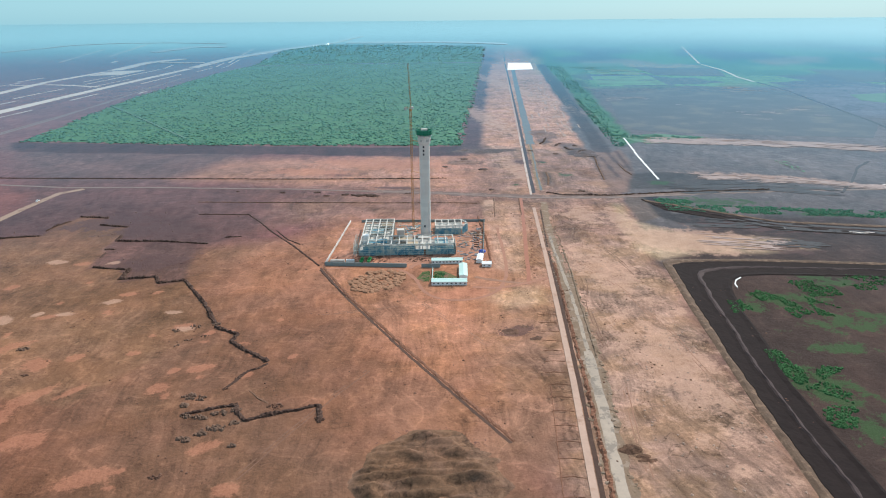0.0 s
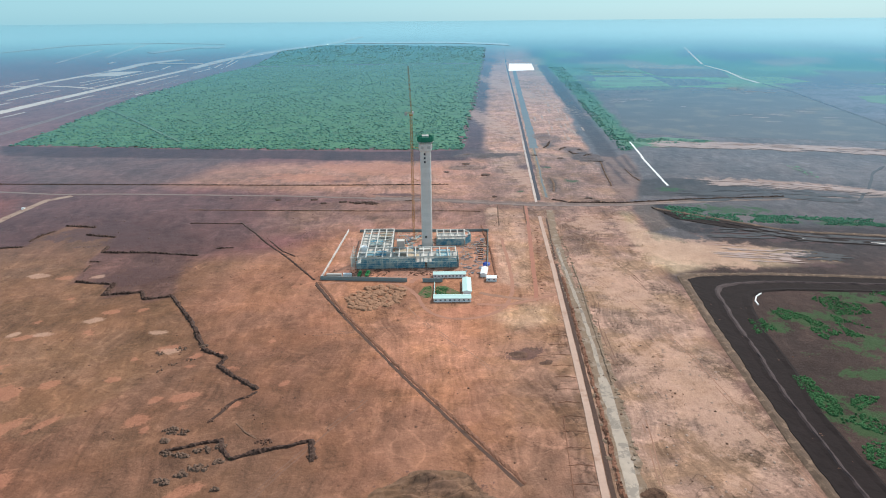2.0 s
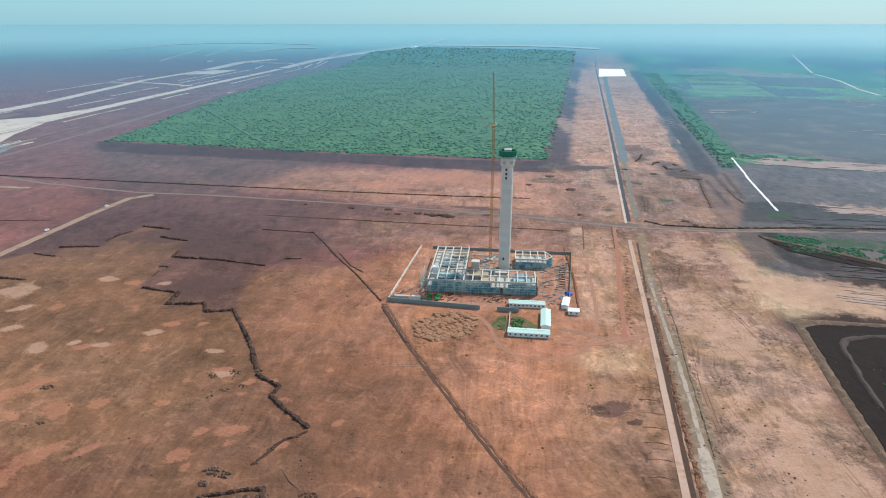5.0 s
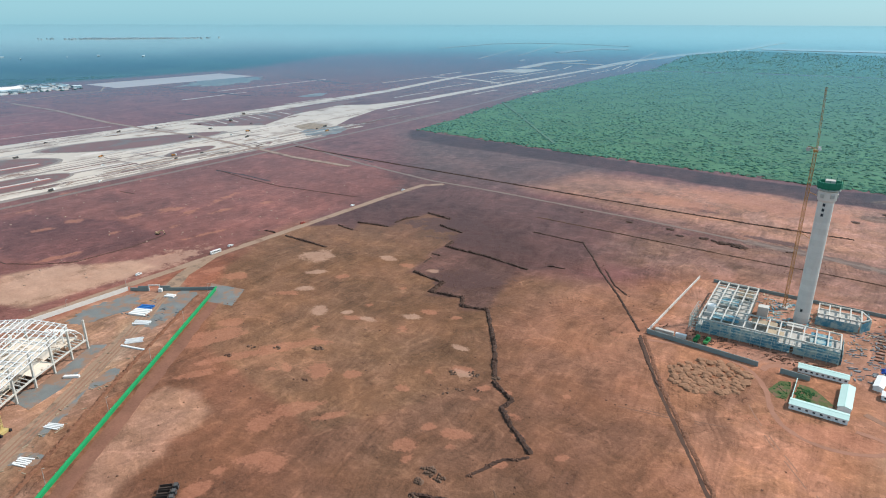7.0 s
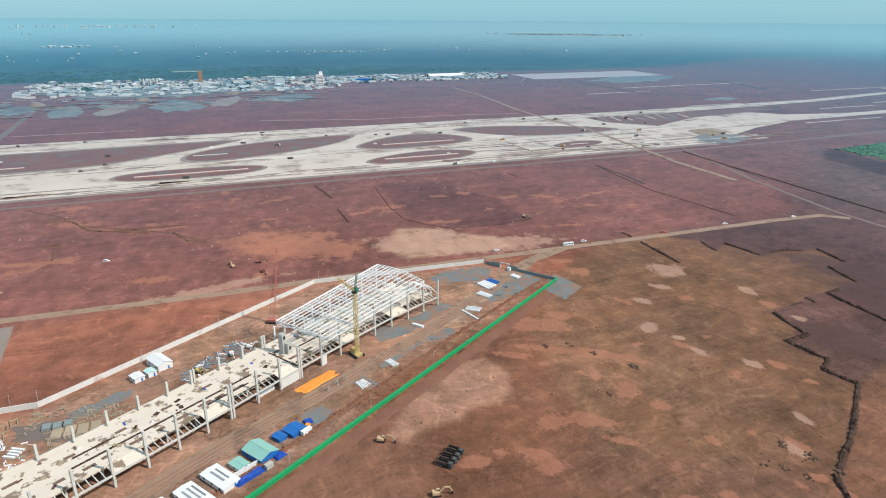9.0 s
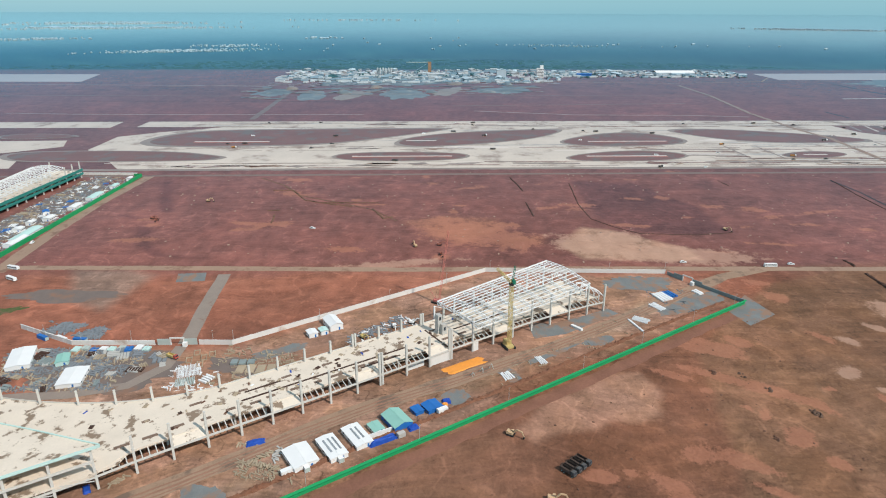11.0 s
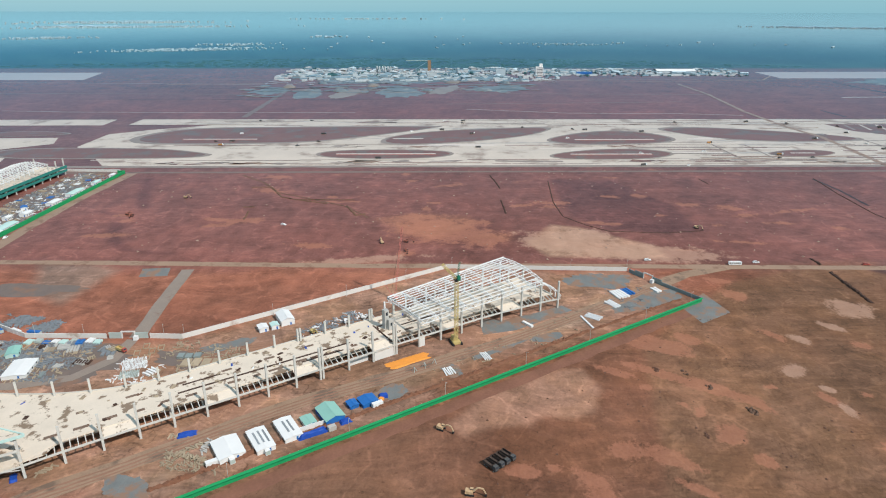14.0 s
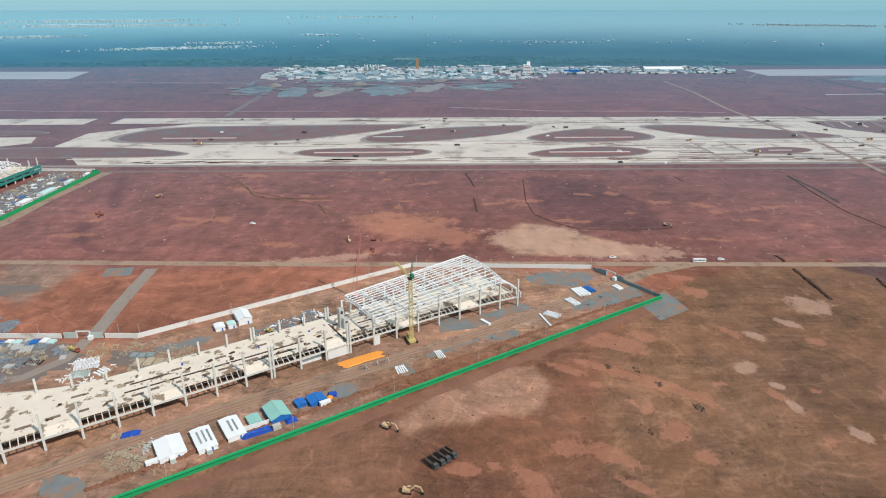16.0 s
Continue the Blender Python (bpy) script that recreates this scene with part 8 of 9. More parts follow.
pad([(-464, -41), (-466, -19), (-449, -15), (-447, -37)], M_GRAVEL, "square blue-grey gravel pad")
pad(blob(-424, -110, 12, 40, 0, 9), M_YARD, "grey gravel patch beside a dirt road")
pad(blob(-318, 44, 8, 20, -30, 10), M_YARD, "pale levelled patch in a yard")
pad(blob(-305, 208, 6, 10, -57, 12), M_GRAVEL, "grey gravel patch beside a road", 0.055)


def stack(name, x, y, rz, n, lx, w, h, gap, material, label, layers=1, loose=4):
    s = thing(name, x, y, 0, rz, label, "building material", "material stacks")
    r_ = random.Random(int(abs(x * 7 + y)))
    me = Shape().box((0, 0, 0), (lx, w, h)).mesh("piece")
    for l_ in range(layers):
        for i in range(n):
            part("piece", me, material, s, at=pose(r_.uniform(-.4, .4), (i - n / 2) * gap, l_ * h, 0, 0, r_.uniform(-loose, loose)))
    return s


stack("panel_stack", -409, 338, 20, 4, 13, 2.0, 1.2, 2.6, M_WHITE, "white and blue stacked panels on gravel")
stack("panel_stack", -413, 345, 20, 3, 10, 1.6, 1.4, 2.4, M_BLUE, "blue stacked panels on gravel")
stack("panel_stack", -417, 368, 24, 2, 8, 2.0, 1.0, 2.6, M_WHITE, "white stacked panels on gravel")
stack("beam_stack", -393, 328, 30, 5, 12, 0.8, 0.6, 1.3, M_STEEL, "white steel beams laid out on the ground")
stack("beam_stack", -373, 309, 50, 6, 11, 0.7, 0.6, 1.2, M_STEEL, "white steel beams laid out on the ground")
stack("beam_stack", -364, 303, 15, 1, 19, 1.2, 0.8, 1.3, M_STEEL, "long white steel beam laid on the ground")
stack("beam_stack", -362, 262, 40, 1, 9, 2.0, 1.4, 2, M_WHITE, "white crate beside a dirt road")
stack("beam_stack", -321, 230, 20, 4, 9, 0.7, 0.5, 1.2, M_STEEL, "white steel beams laid out on the ground")
stack("beam_stack", -304, 207, 20, 5, 8, 0.8, 0.5, 1.3, M_STEEL, "white steel beams laid out on the ground")
stack("rebar_stack", -315, 18, 20, 18, 13, 0.4, 0.5, 0.75, M_STEEL, "bundles of bright steel bars in a yard", 1, 1)
stack("rebar_stack", -303, 20, 14, 12, 8, 0.5, 0.6, 0.9, M_SCAFF, "bundles of bright steel bars in a yard", 1, 1)
stack("rebar_stack", -306, 32, 60, 4, 6, 1.2, 1.0, 2.0, M_WHITE, "white crates beside steel bars")
for k, (x, y) in enumerate(((-336, 16), (-330, 22), (-327, 14), (-322, 22), (-334, 26))):
    f = thing("timber_frame", x, y, 0, 15, "open pale timber frame in a yard", "frame", "timber frames")
    for sx in (-1, 1):
        part("rail", Shape().box((0, sx * 1.6, 0.6), (6.5, 0.4, 0.4)), M_TIMBER, f)
        part("leg", Shape().box((sx * 3.0, 0, 0), (0.4, 3.6, 0.6)), M_TIMBER, f)
stack("crate_stack", -323, 50, 0, 3, 5, 4, 1.4, 5, M_WALLGREY, "grey crates on a brown pallet yard")
stack("crate_stack", -316, 60, 0, 4, 9, 5, 0.5, 6, M_TIMBER, "brown timber pallets in a yard")
ry = random.Random(31)
for k in range(64):
    x, y = ry.uniform(-342, -297), ry.uniform(-92, 8)
    if math.hypot(x + 308, y + 46) < 13 or (x > -312 and y > -30):
        continue
    w = ry.uniform(0.5, 2.2)
    stack("block_stack", x, y, ry.uniform(-20, 110), ry.randint(2, 6), ry.uniform(3, 8), w, ry.uniform(0.3, 1.2), w * 1.35, (M_CONCRETE, M_TIMBER, M_SCRAP, M_WALLGREY, M_SCRAP, M_BERM)[k % 6],
          "building material stacked in a grey yard")
clutter([(-344, -100), (-296, -100), (-296, -20), (-322, -16), (-344, -16)], 1100, 21, M_SCRAP, 1.6, "grey scaffold parts strewn over a yard")
clutter([(-344, -100), (-296, -100), (-296, -20), (-322, -16), (-344, -16)], 500, 22, M_TIMBER, 1.4, "timber offcuts strewn over a yard")
clutter([(-324, 10), (-296, 4), (-292, 36), (-316, 38)], 70, 23, M_STEEL, 1.3, "bright steel parts strewn over a yard")
clutter([(-345, 34), (-300, 30), (-300, 74), (-330, 84)], 200, 24, M_TIMBER, 1.6, "pallets and boards strewn over a yard")
clutter([(-234, 68), (-222, 70), (-217, 97), (-226, 97)], 130, 25, M_TIMBER, 1.1, "pale timber offcuts in a chaotic heap")
clutter([(-382, -98), (-368, -98), (-354, -52), (-372, -52)], 420, 26, M_SCRAP, 2.0, "grey steel scrap heaped outside a wall")
clutter([(-384, 140), (-350, 104), (-338, 120), (-372, 160)], 60, 27, M_STEEL, 1.6, "white steel parts strewn behind a pier")
clutter([(-384, 140), (-350, 104), (-338, 120), (-372, 160)], 160, 28, M_SCRAP, 1.8, "steel offcuts strewn behind a pier")
clutter([(-425, 330), (-390, 320), (-380, 350), (-420, 372)], 60, 29, M_SCRAP, 1.0, "steel offcuts strewn over a gravel yard")
clutter([(-372, 290), (-300, 190), (-290, 196), (-350, 300)], 40, 30, M_TIMBER, 0.9, "offcuts strewn along a service road")
for k in range(9):
    stack("sheet_stack", -342 + ry.uniform(-2, 1), -60 + 5.5 * k, ry.uniform(-8, 8), 2, ry.uniform(4, 6), 2.0, ry.uniform(0.6, 1.6), 2.3, (M_MINT, M_SCAFF, M_BLUE, M_WHITE)[k % 4], "stacked sheets along a yard wall")
stack("plank_heap", -235, 78, 40, 12, 4, 0.8, 0.5, 1.4, M_TIMBER, "scattered pale timber planks on soil", 1, 60)
stack("plank_heap", -229, 82, -20, 10, 4, 0.9, 0.5, 1.5, M_TIMBER, "scattered pale timber planks on soil", 2, 60)
stack("plank_heap", -238, 86, 85, 8, 4, 0.8, 0.5, 1.4, M_CONCRETE, "scattered concrete offcuts on soil", 1, 60)
stack("plank_heap", -246, 70, 10, 8, 4, 0.8, 0.4, 1.2, M_TIMBER, "scattered pale timber planks on soil", 1, 60)
stack("plank_heap", -222, 18, 50, 7, 4, 0.8, 0.4, 1.3, M_TIMBER, "scattered pale timber planks beside a pier", 1, 60)
for k, (x, y) in enumerate(((-304, 186), (-309, 192), (-313, 198))):
    t = thing("steel_trestle", x, y, 0, 20 * k, "splayed steel trestle standing on soil", "trestle", "steel trestles")
    for a in range(3):
        part("leg", Shape().beam((1.6 * math.cos(a * 2.1), 1.6 * math.sin(a * 2.1), 0), (0, 0, 3.0), 0.2), M_SCAFF, t)
cabin(-370, 96, 28, 15, 9, 3.8, 1.8, M_WHITE, M_WHITE, "white tent-like store behind a pier", 2)
cabin(-357, 84, 28, 7, 6, 2.8, 0.6, M_WHITE, M_WHITE, "small white site cabin behind a pier", 2)
cabin(-360, 91, 28, 6, 5, 2.8, 0.6, M_WHITE, M_MINT, "small white site cabin behind a pier", 2)
cabin(-308, -46, 10, 19, 13, 2.4, 0.5, M_WHITE, M_WHITE, "large white flat-roofed store in a yard", 3)
cabin(-328, -62, 20, 11, 7, 2.4, 0.8, M_MINT, M_TEAL, "store with a pale teal roof in a yard", 2)
cabin(-330, -88, 20, 24, 13, 2.6, 0.7, M_WHITE, M_WHITE, "large white flat-roofed store in a yard", 3)
for k in range(3):
    container(-353 - 2 * k, -64 - 13 * k, 60 if k else 80, M_WHITE if k % 2 else M_BLUE, "site container along a yard wall", 9)
truck(-330, 3, 60, M_RED, M_YELLOW, "red and yellow crane truck on a yard road")

# ---------------------------------------------------------------- plant on the graded field
for k in range(4):
    truck(-219.8 - 2.4 * k, 223.8 + 2.9 * k, 40 + 3 * (k % 2), M_DARKTRUCK, M_TRUCKBED, "dark tipper truck parked in a row on red soil")
excavator(-249, 201, 60, M_DIGGER, "faded orange excavator with its boom out on red soil")
excavator(-203, 213, 80, M_DIGGER, "faded orange excavator with its boom out on red soil")
for x, y, rz, p in ((-522, 151, 200, M_DIGGER), (-525, 173, 80, M_DIGGERRED), (-501, 174, 10, M_DIGGERRED), (-672, -81, 75, M_DIGGER), (-610, -118, 70, M_DIGGERRED), (-605, -112, 10, M_DIGGERRED), (-560, 455, 30, M_DIGGER)):
    excavator(x, y, rz, p, "excavator standing on dark red soil")
bus(-478, -180, 70)
bus(-455, -168, 60)
bus(-466, 320 + 130, 88)
for x, y, rz, p in ((-463, 640, 85, M_WHITE), (-456, 730, 85, M_WHITE), (-464, 560, 80, M_RED), (-470, 470, 88, M_WHITE), (-575, 50, 70, M_WHITE), (-470, 452, 80, M_RED),
                    (-477, 380, 90, M_WHITE), (-540, -200, 0, M_WHITE)):
    car(x, y, rz, p, "car on a dirt haul road", 5.5, 1.9)
for k in range(46):
    x, y = rp.uniform(-1205, -820), rp.uniform(-150, 1100)
    if k % 2:
        truck(x, y, 90 + rp.uniform(-20, 20), M_DARKTRUCK if k % 3 else M_WHITE, M_DARKTRUCK if k % 5 else M_ORANGE, "construction truck on a pale runway base")
    else:
        car(x, y, 90 + rp.uniform(-40, 40), M_DARKTRUCK if k % 3 else M_WHITE, "site vehicle on a pale runway base", 6.5, 2.4)


def rocks(name, spots, label, seed, size=1.0, material=M_RUBBLE):
    r_ = random.Random(seed)
    h = thing(name, spots[0][0], spots[0][1], 0, 0, label, "rubble", "rubble heaps")
    kinds = [Shape().lump((0, 0, -0.15), 1.0, 1.1, 6, 100 + i, 0.45).mesh("rock") for i in range(5)]
    for x, y, n, rad in spots:
        for i in range(n):
            a, d = r_.uniform(0, 6.28), rad * math.sqrt(r_.random())
            k = size * r_.uniform(0.5, 1.3)
            part("rock", kinds[i % 5], material, h, at=pose(x - spots[0][0] + d * math.cos(a), y - spots[0][1] + d * 0.6 * math.sin(a), 0, 0, 0, r_.uniform(0, 360)) @ Matrix.Scale(k, 4))


rocks("rubble_heap", [(-135, 307, 24, 4), (-129, 305, 14, 4), (-135, 298, 16, 3), (-130, 288, 18, 3)], "heap of broken dark rock on bare earth", 1)
rocks("rubble_heap", [(-104, 336, 7, 2), (-113, 325, 8, 2), (-117, 314, 10, 2)], "trail of broken rock and clods on bare earth", 9, 0.7, M_CLOD)
rocks("rubble_heap", [(-150, 380, 8, 3), (-158, 374, 8, 3), (-163, 367, 6, 3)], "trail of broken rock across a graded field", 10, 0.7)
rocks("rubble_heap", [(-122, 287, 22, 4), (-113, 290, 26, 4), (-105, 293, 20, 3)], "row of broken pale rock along a bank", 2)
rocks("rubble_heap", [(-110, 277, 22, 4), (-103, 281, 20, 3)], "row of broken pale rock on bare earth", 3)
rocks("rubble_heap", [(-125, 268, 24, 4), (-118, 273, 20, 4), (-113, 277, 12, 3)], "row of broken dark rock on bare earth", 4)
rocks("rubble_heap", [(-99, 262, 9, 2)], "small heap of broken rock", 5)
rocks("rubble_heap", [(-147, 397, 16, 3), (-160, 394, 12, 4), (-172, 388, 8, 3)], "broken rock at the bend of a bank", 6)
rocks("rubble_heap", [(-262, 367, 16, 4)], "heap of pale broken rock on red soil", 7)
rocks("rubble_heap", [(-285, 353, 10, 3), (-300, 345, 7, 3)], "heap of dark broken rock on red soil", 8)
for k, (x, y, r) in enumerate(((-85, 295, 4.5), (-58, 283, 3.2), (-128, 240, 3.5), (-304, 329, 2.4), (-242, 334, 2.0))):
    rocks("clod_heap", [(x, y, int(5 * r), r)], "small heap of dark clods on bare earth", 60 + k, 0.8, M_CLOD)
for x0, y0, n, big in ((-172, 751, 3, 3.0), (-130, 750, 4, 3.4), (-116, 733, 4, 3.4), (-97, 736, 4, 3.4), (-85, 734, 3, 3.0), (-74, 731, 4, 4.4), (-62, 730, 7, 5.4), (-20, 738, 2, 2.6), (-230, 760, 2, 2.4)):
    for k in range(n):
        q = big * rp.uniform(0.6, 1.1)
        lone("earth_mound", Shape().lump((x0 + rp.uniform(-1, 1) * big, y0 + rp.uniform(-0.5, 0.5) * big, -0.1), q, q * 0.42, 9, 400 + k + x0, 0.45), M_BERM, "small dark mound of tipped earth", "mound", group="earth mounds")


def gullied(cx, cy, wx_, wy_, height, seed, step=1.6):
    """A tipped spoil dump with gullies down its face, fading out at its rim."""
    nx, ny = int(wx_ / step), int(wy_ / step)
    s = Shape()
    for j in range(ny + 1):
        for i in range(nx + 1):
            x, y = cx + (i / nx - 0.5) * wx_, cy + (j / ny - 0.5) * wy_
            u, v = (i / nx - 0.5) * 2, (j / ny - 0.5) * 2
            rim = max(0.0, 1 - math.hypot(u, v) ** 2 - 0.30 * (0.6 + noise.noise((x * .08, y * .08, seed))))
            cut = abs(noise.noise((x * 0.045 + 0.6 * noise.noise((x * .1, y * .1, seed)), y * 0.20, seed + 3.0)))
            lumps = noise.noise((x * 0.35, y * 0.35, seed + 7.0))
            s.v.append((x, y, -0.25 + rim * (height * (0.25 + 1.6 * cut) + 0.35 * lumps)))
    s.f = [(j * (nx + 1) + i, j * (nx + 1) + i + 1, (j + 1) * (nx + 1) + i + 1, (j + 1) * (nx + 1) + i) for j in range(ny) for i in range(nx)]
    return s




def spoil(shape, color, label):
    """Tipped earth of the site's own soil."""
    ob = lone("eroded_spoil", shape, M_GROUND, label, "spoil heap", "stuff", smooth=True)
    ob.data.attributes.new("churn", "FLOAT", "POINT").data.foreach_set("value", np.full(len(ob.data.vertices), 0.8, np.float32))
    tint = ob.data.attributes.new("soil", "FLOAT_COLOR", "POINT")
    tint.data.foreach_set("color", np.tile(np.array((*color, 1.0), np.float32), len(ob.data.vertices)))


spoil(gullied(0, 232, 80, 90, 7.5, 1.5, 1.2), (0.165, 0.092, 0.058), "gullied brown spoil dump on bare earth")
for x, y in ((56, 376), (66, 384), (70, 366), (98, 250), (103, 243)):
    spoil(gullied(x, y, 16, 11, 1.2, 4.5 + x * 0.1, 1.0), (0.125, 0.068, 0.046), "low churned patch of dark spoil")
for k, (x, y, w, d) in enumerate(((95, 990, 120, 46), (246, 965, 56, 96), (222, 830, 40, 90), (188, 860, 26, 70), (60, 905, 70, 40), (215, 1130, 60, 120))):
    spoil(gullied(x, y, w, d, 2.2, 11.5 + 3 * k, 2.4), (0.125, 0.075, 0.056) if k in (0, 1) else (0.23, 0.125, 0.085), "churned earth beside a drain strip")

# ---------------------------------------------------------------- second pier, across the field
pier2 = thing("second_pier", -783, -275, 0, 0, "far terminal pier with white steel roof and teal decks", "building")


def p2(u, v, z):
    """Along the pier (u) and back from its front (v)."""
    d, n = Vector((0.9985, -0.05, 0)).normalized(), Vector((-0.05, -0.9985, 0)).normalized()
    return d * u + n * v + Vector((0, 0, z))


for z0, z1, m in ((3.6, 6.6, M_DECKTEAL), (8.0, 11.4, M_DECKTEAL), (7.8, 8.2, M_SLAB), (3.4, 3.8, M_SLAB)):
    pts = [p2(-4, -0.6, 0), p2(330, -0.6, 0), p2(330, 40, 0), p2(-4, 40, 0)]
    if m is M_DECKTEAL:
        part("balustrade", Shape().beam(p2(-4, -0.8, (z0 + z1) / 2), p2(330, -0.8, (z0 + z1) / 2), 0.5, z1 - z0), m, pier2)
    else:
        part("deck", Shape().prism([(p.x, p.y) for p in pts][::-1], z0, z1), m, pier2)
for k in range(22):
    a = p2(15.8 * k, 0, 0)
    part("column", Shape().box((a.x, a.y, 0), (1.2, 1.2, 13 if k > 2 else 21)), M_FRAME, pier2)
    b = p2(15.8 * k, 38, 0)
    part("column", Shape().box((b.x, b.y, 0), (1.2, 1.2, 15 if k > 1 else 20)), M_FRAME, pier2)
roof2 = thing("second_roof_frame", -783, -275, 0, 0, "white steel roof skeleton over a far pier", "roof frame")
for k in range(20):
    u = 30 + 9 * k
    h = 21 - 0.035 * u
    s = Shape()
    for i in range(6):
        v0, v1 = 0 + 7 * i, 7 + 7 * i
        p, q = p2(u, v0, h + 3 * math.sin(v0 / 13)), p2(u, v1, h + 3 * math.sin(v1 / 13))
        s.beam(p, q, 0.5).beam(p + Vector((0, 0, -2)), q, 0.35)
    part("rafter_truss", s, M_STEEL, roof2)
    part("roof_post", Shape().beam(p2(u, 20, 8), p2(u, 20, h + 2.5), 0.6), M_STEEL, roof2)
for i in range(13):
    v = 42 * i / 12
    s = Shape()
    for k in range(19):
        u0, u1 = 30 + 9 * k, 39 + 9 * k
        s.beam(p2(u0, v, 21.4 - 0.035 * u0 + 3 * math.sin(v / 13)), p2(u1, v, 21.4 - 0.035 * u1 + 3 * math.sin(v / 13)), 0.45)
    part("purlin", s, M_STEEL, roof2)
fence2 = thing("green_fence", -788, -201, 0, 0, "long bright green net fence round a far yard", "fence")
for k in range(40):
    x0, y0 = 300 / 40 * k, -6 / 40 * k
    part("net_panel", Shape().box((x0 + 3.75, y0, 0), (7.5, 0.15, 3.8)).add([(x0, y0 - 0.08, 3.8), (x0 + 7.5, y0 - 0.08, 3.8), (x0 + 7.5, y0 - 2, 3.5), (x0, y0 - 2, 3.5)], [(0, 1, 2, 3)]), M_FENCE, fence2)
part("net_panel", Shape().box((0, -5, 0), (0.15, 10, 3.8)), M_FENCE, fence2)
run_wall("far_wall", [(-800, -300), (-795, -210)], 3.2, 0.5, M_WALL, "white wall behind a far construction yard")
for x, y, rz, lx, ly, m in ((-690, -214, 0, 26, 9, M_MINT), (-650, -216, 0, 18, 8, M_WHITE), (-610, -222, 0, 12, 8, M_WHITE), (-560, -216, 0, 40, 10, M_MINT), (-735, -212, 0, 14, 6, M_MINT),
                            (-630, -236, 30, 9, 6, M_BLUE), (-595, -232, 0, 8, 6, M_WHITE), (-575, -232, 0, 8, 8, M_WHITE), (-770, -209, 0, 9, 5, M_WHITE), (-540, -214, 0, 26, 9, M_WHITE)):
    cabin(x, y, rz, lx, ly, 3.2, 0.8, M_WHITE, m, "pale site cabin inside a green fence", 4)
pad(blob(-660, -240, 130, 26, 0, 41), M_YARD, "grey trampled yard beside a far pier", 0.05)
for k in range(26):
    stack("panel_stack", rp.uniform(-770, -530), rp.uniform(-262, -225), rp.uniform(0, 90), 3, rp.uniform(4, 9), 1.6, 0.8, 2.2, (M_STEEL, M_TIMBER, M_WHITE, M_BLUE)[k % 4], "building material stacked in a far yard")
clutter([(-790, -264), (-520, -270), (-520, -212), (-780, -206)], 900, 31, M_SCRAP, 2.4, "grey building material strewn over a far yard")
clutter([(-790, -264), (-520, -270), (-520, -212), (-780, -206)], 420, 32, M_TIMBER, 2.4, "timber strewn over a far yard")
clutter([(-790, -264), (-520, -270), (-520, -212), (-780, -206)], 200, 33, M_WHITE, 2.2, "white panels strewn over a far yard")
lone("water", Shape().prism(blob(-395, -150, 6, 24, 20, 43), -0.1, 0.05), M_LAWN, "weedy ditch outside a wall", "ditch", "structure")

# ---------------------------------------------------------------- works yard at the edge of the woods
def works(x, y, rz, lx, ly, h, walls, roof, label):
    b = thing("works_building", x, y, 0, rz, label, "building", "works buildings")
    part("shell", Shape().box((0, 0, 0), (lx, ly, h)), walls, b)
    part("roof", Shape().gable(lx, ly, h, ly * 0.12, 0.8, 0.3), roof, b)
    return b


rf = random.Random(77)
for k in range(290):
    y = rf.uniform(-270, 1240)
    x = -2290 + 320 * rf.random() ** 1.4 + (0 if -280 < y < 600 else -60)
    if y > 600:
        x = rf.uniform(-2260, -2080)
    big = rf.random() < 0.25
    works(x, y, rf.choice((0, 90, 8, -12)), rf.uniform(22, 70) if big else rf.uniform(9, 26), rf.uniform(12, 26) if big else rf.uniform(6, 12), rf.uniform(3.5, 7.5),
          rf.choice((M_WORKS, M_TOWN, M_TOWNDARK)), rf.choice((M_WORKS, M_WORKS, M_TOWNROOF, M_TOWNDARK)), "pale works building at the edge of woods")
streaks([(-1680, -290), (-1720, 60), (-1760, 470)], 150, 60, 81, 60, 22, M_FARSAND, "pale sandy floors of a works yard", "soil", 0.5)
streaks([(-1690, -290), (-1740, 60), (-1790, 470)], 160, 60, 82, 70, 26, M_FARSTONE, "grey floors of crushed stone in a works yard", "soil", 0.8)
streaks([(-1850, -280), (-1880, 120), (-1920, 600)], 90, 110, 83, 30, 12, M_FARPAD, "pale slabs and stacked material in a works yard", "building material", 1.1)
sheds, dark_sheds = Shape(), Shape()
for k in range(620):                         # low sheds and stacked goods crowding the yard
    y = rf.uniform(-290, 1230)
    x = rf.uniform(-2290, -1900) if y < 560 else rf.uniform(-2270, -2060)
    (sheds if k % 3 else dark_sheds).box((x, y, 0), (rf.uniform(5, 14), rf.uniform(6, 34), rf.uniform(2.0, 5.0)), rf.choice((0, 8, -10)))
lone("works_sheds", sheds, M_WORKS, "low white sheds and stacked goods crowding a works yard", "sheds", "stuff")
lone("works_sheds", dark_sheds, M_TOWNDARK, "low weathered sheds crowding a works yard", "sheds", "stuff")
works(-2150, 1010, 90, 130, 44, 9, M_TOWN, M_WHITE, "very long white-roofed shed at the edge of woods")
works(-2120, 700, 90, 50, 14, 6, M_BLUE, M_BLUE, "blue-roofed shed at the edge of woods")
for k in range(6):
    s = thing("silo", -2130 + 9 * (k % 2), 18 + 9 * k, 0, 0, "tall white cement silo", "silo", "cement silos")
    part("barrel", Shape().tube([(5, 1.0), (8, 3.0), (23, 3.0), (25, 0.8)], 14), M_WORKS, s)
    for a in range(4):
        part("leg", Shape().box((2.6 * math.cos(a * 1.57), 2.6 * math.sin(a * 1.57), 0), (0.5, 0.5, 11)), M_SCAFF, s)
plant = thing("batching_tower", -2200, 190, 0, 0, "tall rust-brown batching plant tower", "tower")
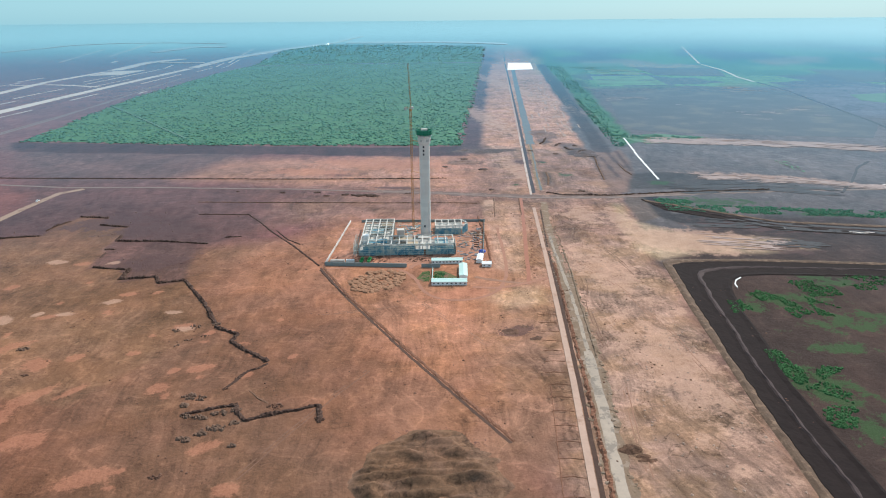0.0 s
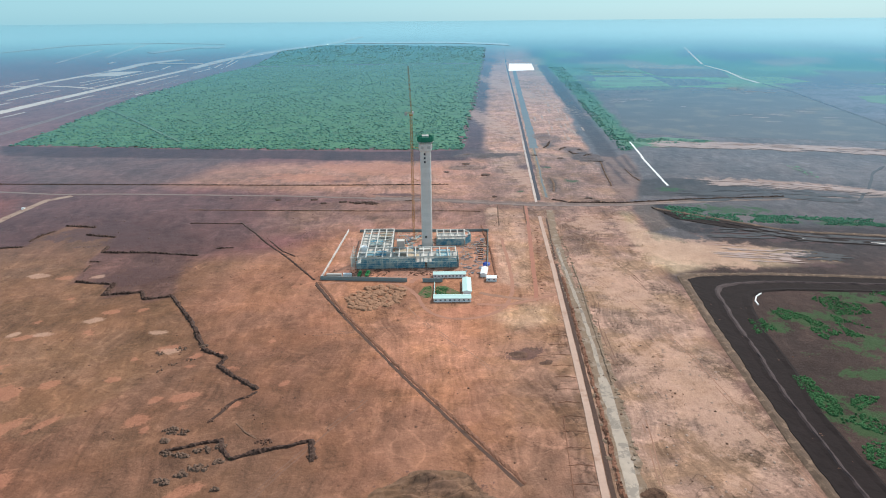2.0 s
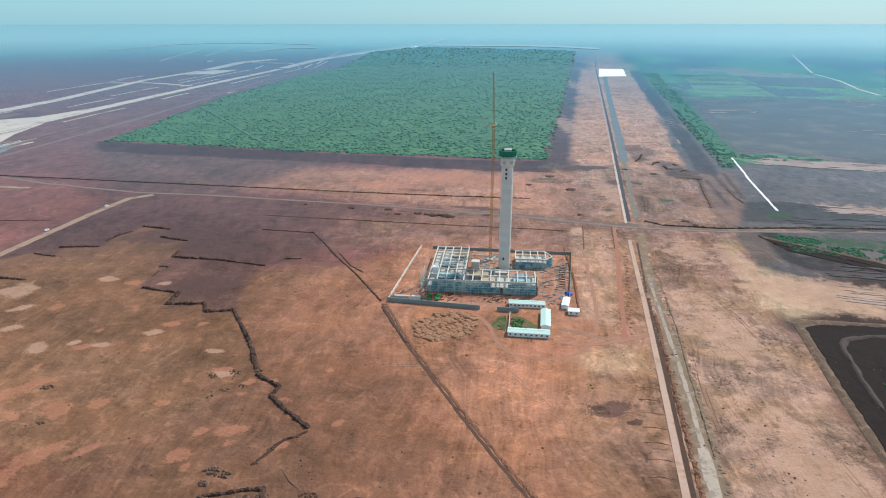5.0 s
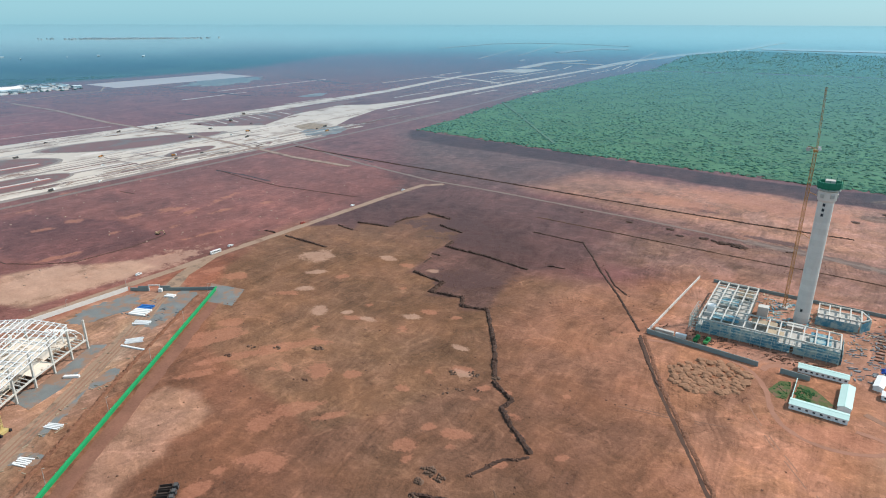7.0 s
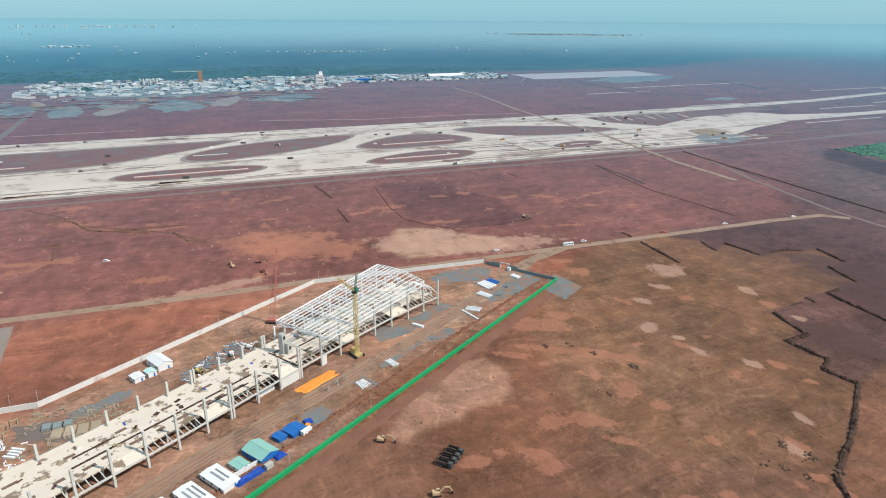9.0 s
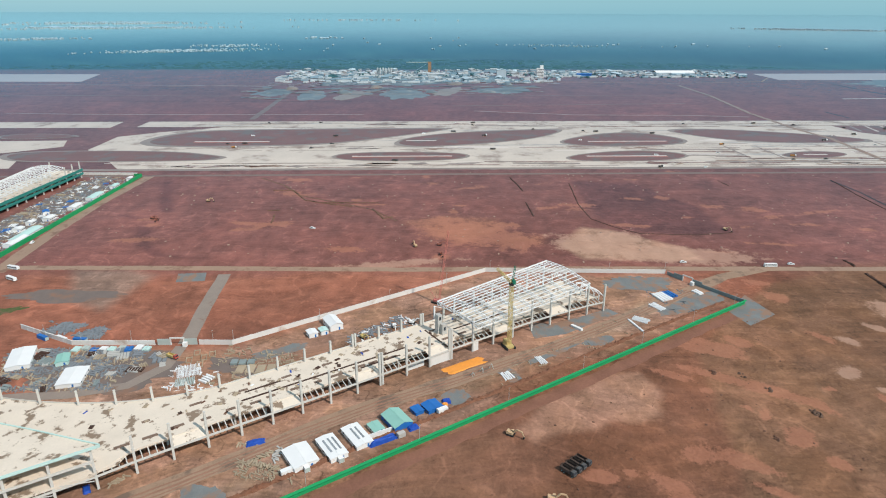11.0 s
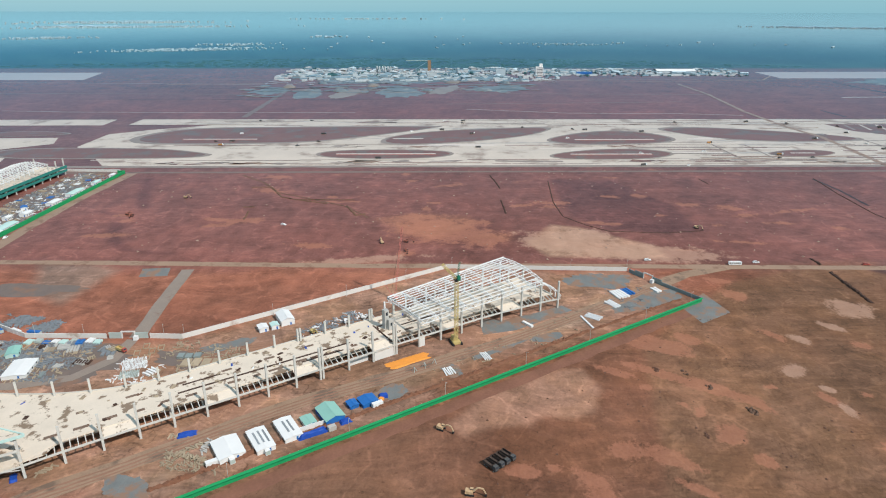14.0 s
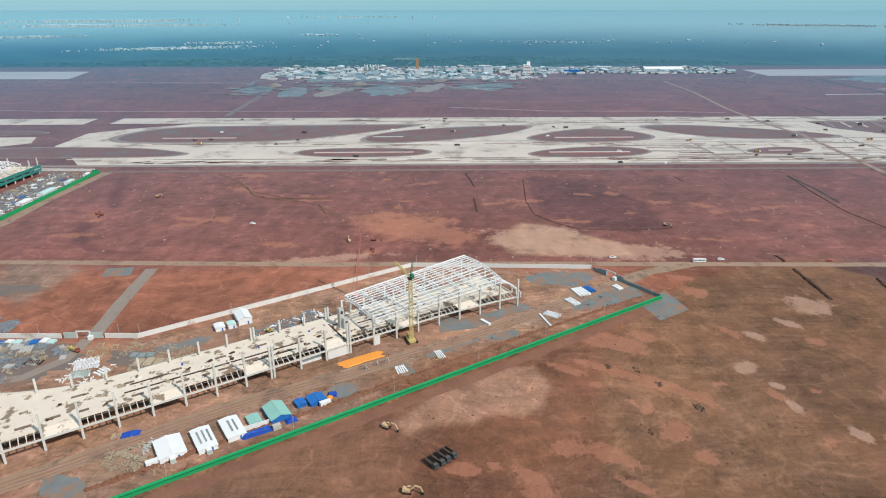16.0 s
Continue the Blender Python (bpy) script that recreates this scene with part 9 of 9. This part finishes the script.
part("body", Shape().box((0, 0, 0), (11, 11, 38)), M_RUST, plant)
part("conveyor", Shape().beam((0, -60, 2), (0, -6, 34), 1.4, 1.4), M_TOWNDARK, plant)
part("gantry", Shape().box((0, -40, 36), (2.5, 80, 1.5)), M_SCAFF, plant)
office = thing("office_block", -2050, 540, 0, 0, "white office block with a stepped top", "building")
part("body", Shape().box((0, 0, 0), (16, 22, 30)).box((0, 4, 30), (10, 10, 9)), M_WHITE, office)
for k in range(6):
    part("window_band", Shape().box((8.05, 0, 3 + 4.5 * k), (0.2, 20, 1.8)), M_GLASS, office)
works(-2080, 420, 0, 14, 30, 22, M_TOWN, M_TOWNROOF, "tall pale works building at the edge of woods")
for k in range(9):
    heap_ = Shape().lump((0, 0, -0.5), rf.uniform(14, 26), rf.uniform(5, 9), 14, 600 + k, 0.3)
    ob = lone("stone_stockpile", heap_, M_FARGRAVEL if k % 3 else M_FARSAND, "grey stockpile of crushed stone", "stockpile", group="stone stockpiles", smooth=True)
    ob.location = (rf.uniform(-1880, -1640), -190 + 75 * k, 0)
pad(blob(-2010, 130, 150, 370, 0, 17), M_FARSTONE, "grey working floor of crushed stone", 0.2)
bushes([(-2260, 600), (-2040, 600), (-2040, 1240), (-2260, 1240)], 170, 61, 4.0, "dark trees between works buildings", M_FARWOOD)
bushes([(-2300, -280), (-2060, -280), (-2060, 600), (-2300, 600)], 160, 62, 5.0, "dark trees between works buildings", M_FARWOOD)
lone("far_track", ribbon([(-1640, 1400), (-1650, 1560), (-1655, 1900)], 7, 0.1, 0.1, 70), M_LINE, "pale track over dark soil", "track", "structure")
lone("far_track", ribbon([(-1960, -1400), (-1955, 400), (-1950, 1500), (-1900, 2600)], 7, 0.1, 0.1, 71), M_ROADGREY, "grey track along woods", "track", "structure")

# woods: an uneven dark canopy towards the raised rim, haze put into its colour
canopy, trees = Shape(), 0
while trees < 2400:
    a, r = rf.uniform(95, 262), 2250 + 600 * rf.random() ** 2.4
    x, y = CENTRE[0] + r * math.cos(radians(a)), CENTRE[1] + r * math.sin(radians(a))
    if x > -2380 - max(0, (y - 1700)) * -0.35 or (y > 1900 and x > -2700 + 0.5 * (y - 1900)):
        continue
    q = rf.uniform(5, 14)
    canopy.lump((x, y, terrain(x, y) - 0.5), q, rf.uniform(0.6, 1.3), 6, trees, 0.35)
    trees += 1
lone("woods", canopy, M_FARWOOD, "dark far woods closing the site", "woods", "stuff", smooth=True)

# towns in the woods
town, roofs = Shape(), Shape()


def settle(angle, spread_a, r0, r1, n, size):
    for _ in range(n):
        a, r = rf.gauss(angle, spread_a), rf.uniform(r0, r1)
        x, y = CENTRE[0] + r * math.cos(radians(a)), CENTRE[1] + r * math.sin(radians(a))
        if math.hypot(x - CENTRE[0], y - CENTRE[1]) > 4840:
            continue
        lx, ly, h = size * rf.uniform(0.6, 2.0), size * rf.uniform(0.4, 0.9), size * rf.uniform(0.10, 0.18)
        rz = rf.uniform(0, 3.1)
        for shape, grow, z0, z1 in ((town, 0.0, -1.0, 1.4), (roofs, 0.8, 1.4, 2.0)):
            corners = [(x + (lx + grow) * (cu * math.cos(rz) - cv * math.sin(rz) * ly / lx) / 2, y + (lx + grow) * (cu * math.sin(rz) + cv * math.cos(rz) * ly / lx) / 2) for cu, cv in ((-1, -1), (1, -1), (1, 1), (-1, 1))]
            shape.add([(a_, b_, terrain(a_, b_) + z) for z in (z0, z1) for a_, b_ in corners], [(3, 2, 1, 0), (4, 5, 6, 7), (0, 1, 5, 4), (1, 2, 6, 5), (2, 3, 7, 6), (3, 0, 4, 7)])


settle(204, 3.6, 4310, 4400, 330, 7)
settle(203, 4.0, 4100, 4170, 320, 6)
settle(206, 1.2, 4140, 4180, 16, 26)
settle(199, 3.2, 3220, 3300, 330, 5)
settle(195, 1.6, 3360, 3440, 90, 6)
settle(187.5, 1.0, 3650, 3700, 12, 14)
settle(184, 3.0, 4480, 4510, 50, 7)
settle(209, 1.6, 3700, 3760, 80, 6)
settle(166.5, 3.0, 3380, 3440, 70, 5)
settle(180, 6.0, 3200, 3700, 14, 10)
settle(148, 2.4, 4170, 4220, 240, 6)
settle(158, 4.0, 3450, 3550, 10, 9)
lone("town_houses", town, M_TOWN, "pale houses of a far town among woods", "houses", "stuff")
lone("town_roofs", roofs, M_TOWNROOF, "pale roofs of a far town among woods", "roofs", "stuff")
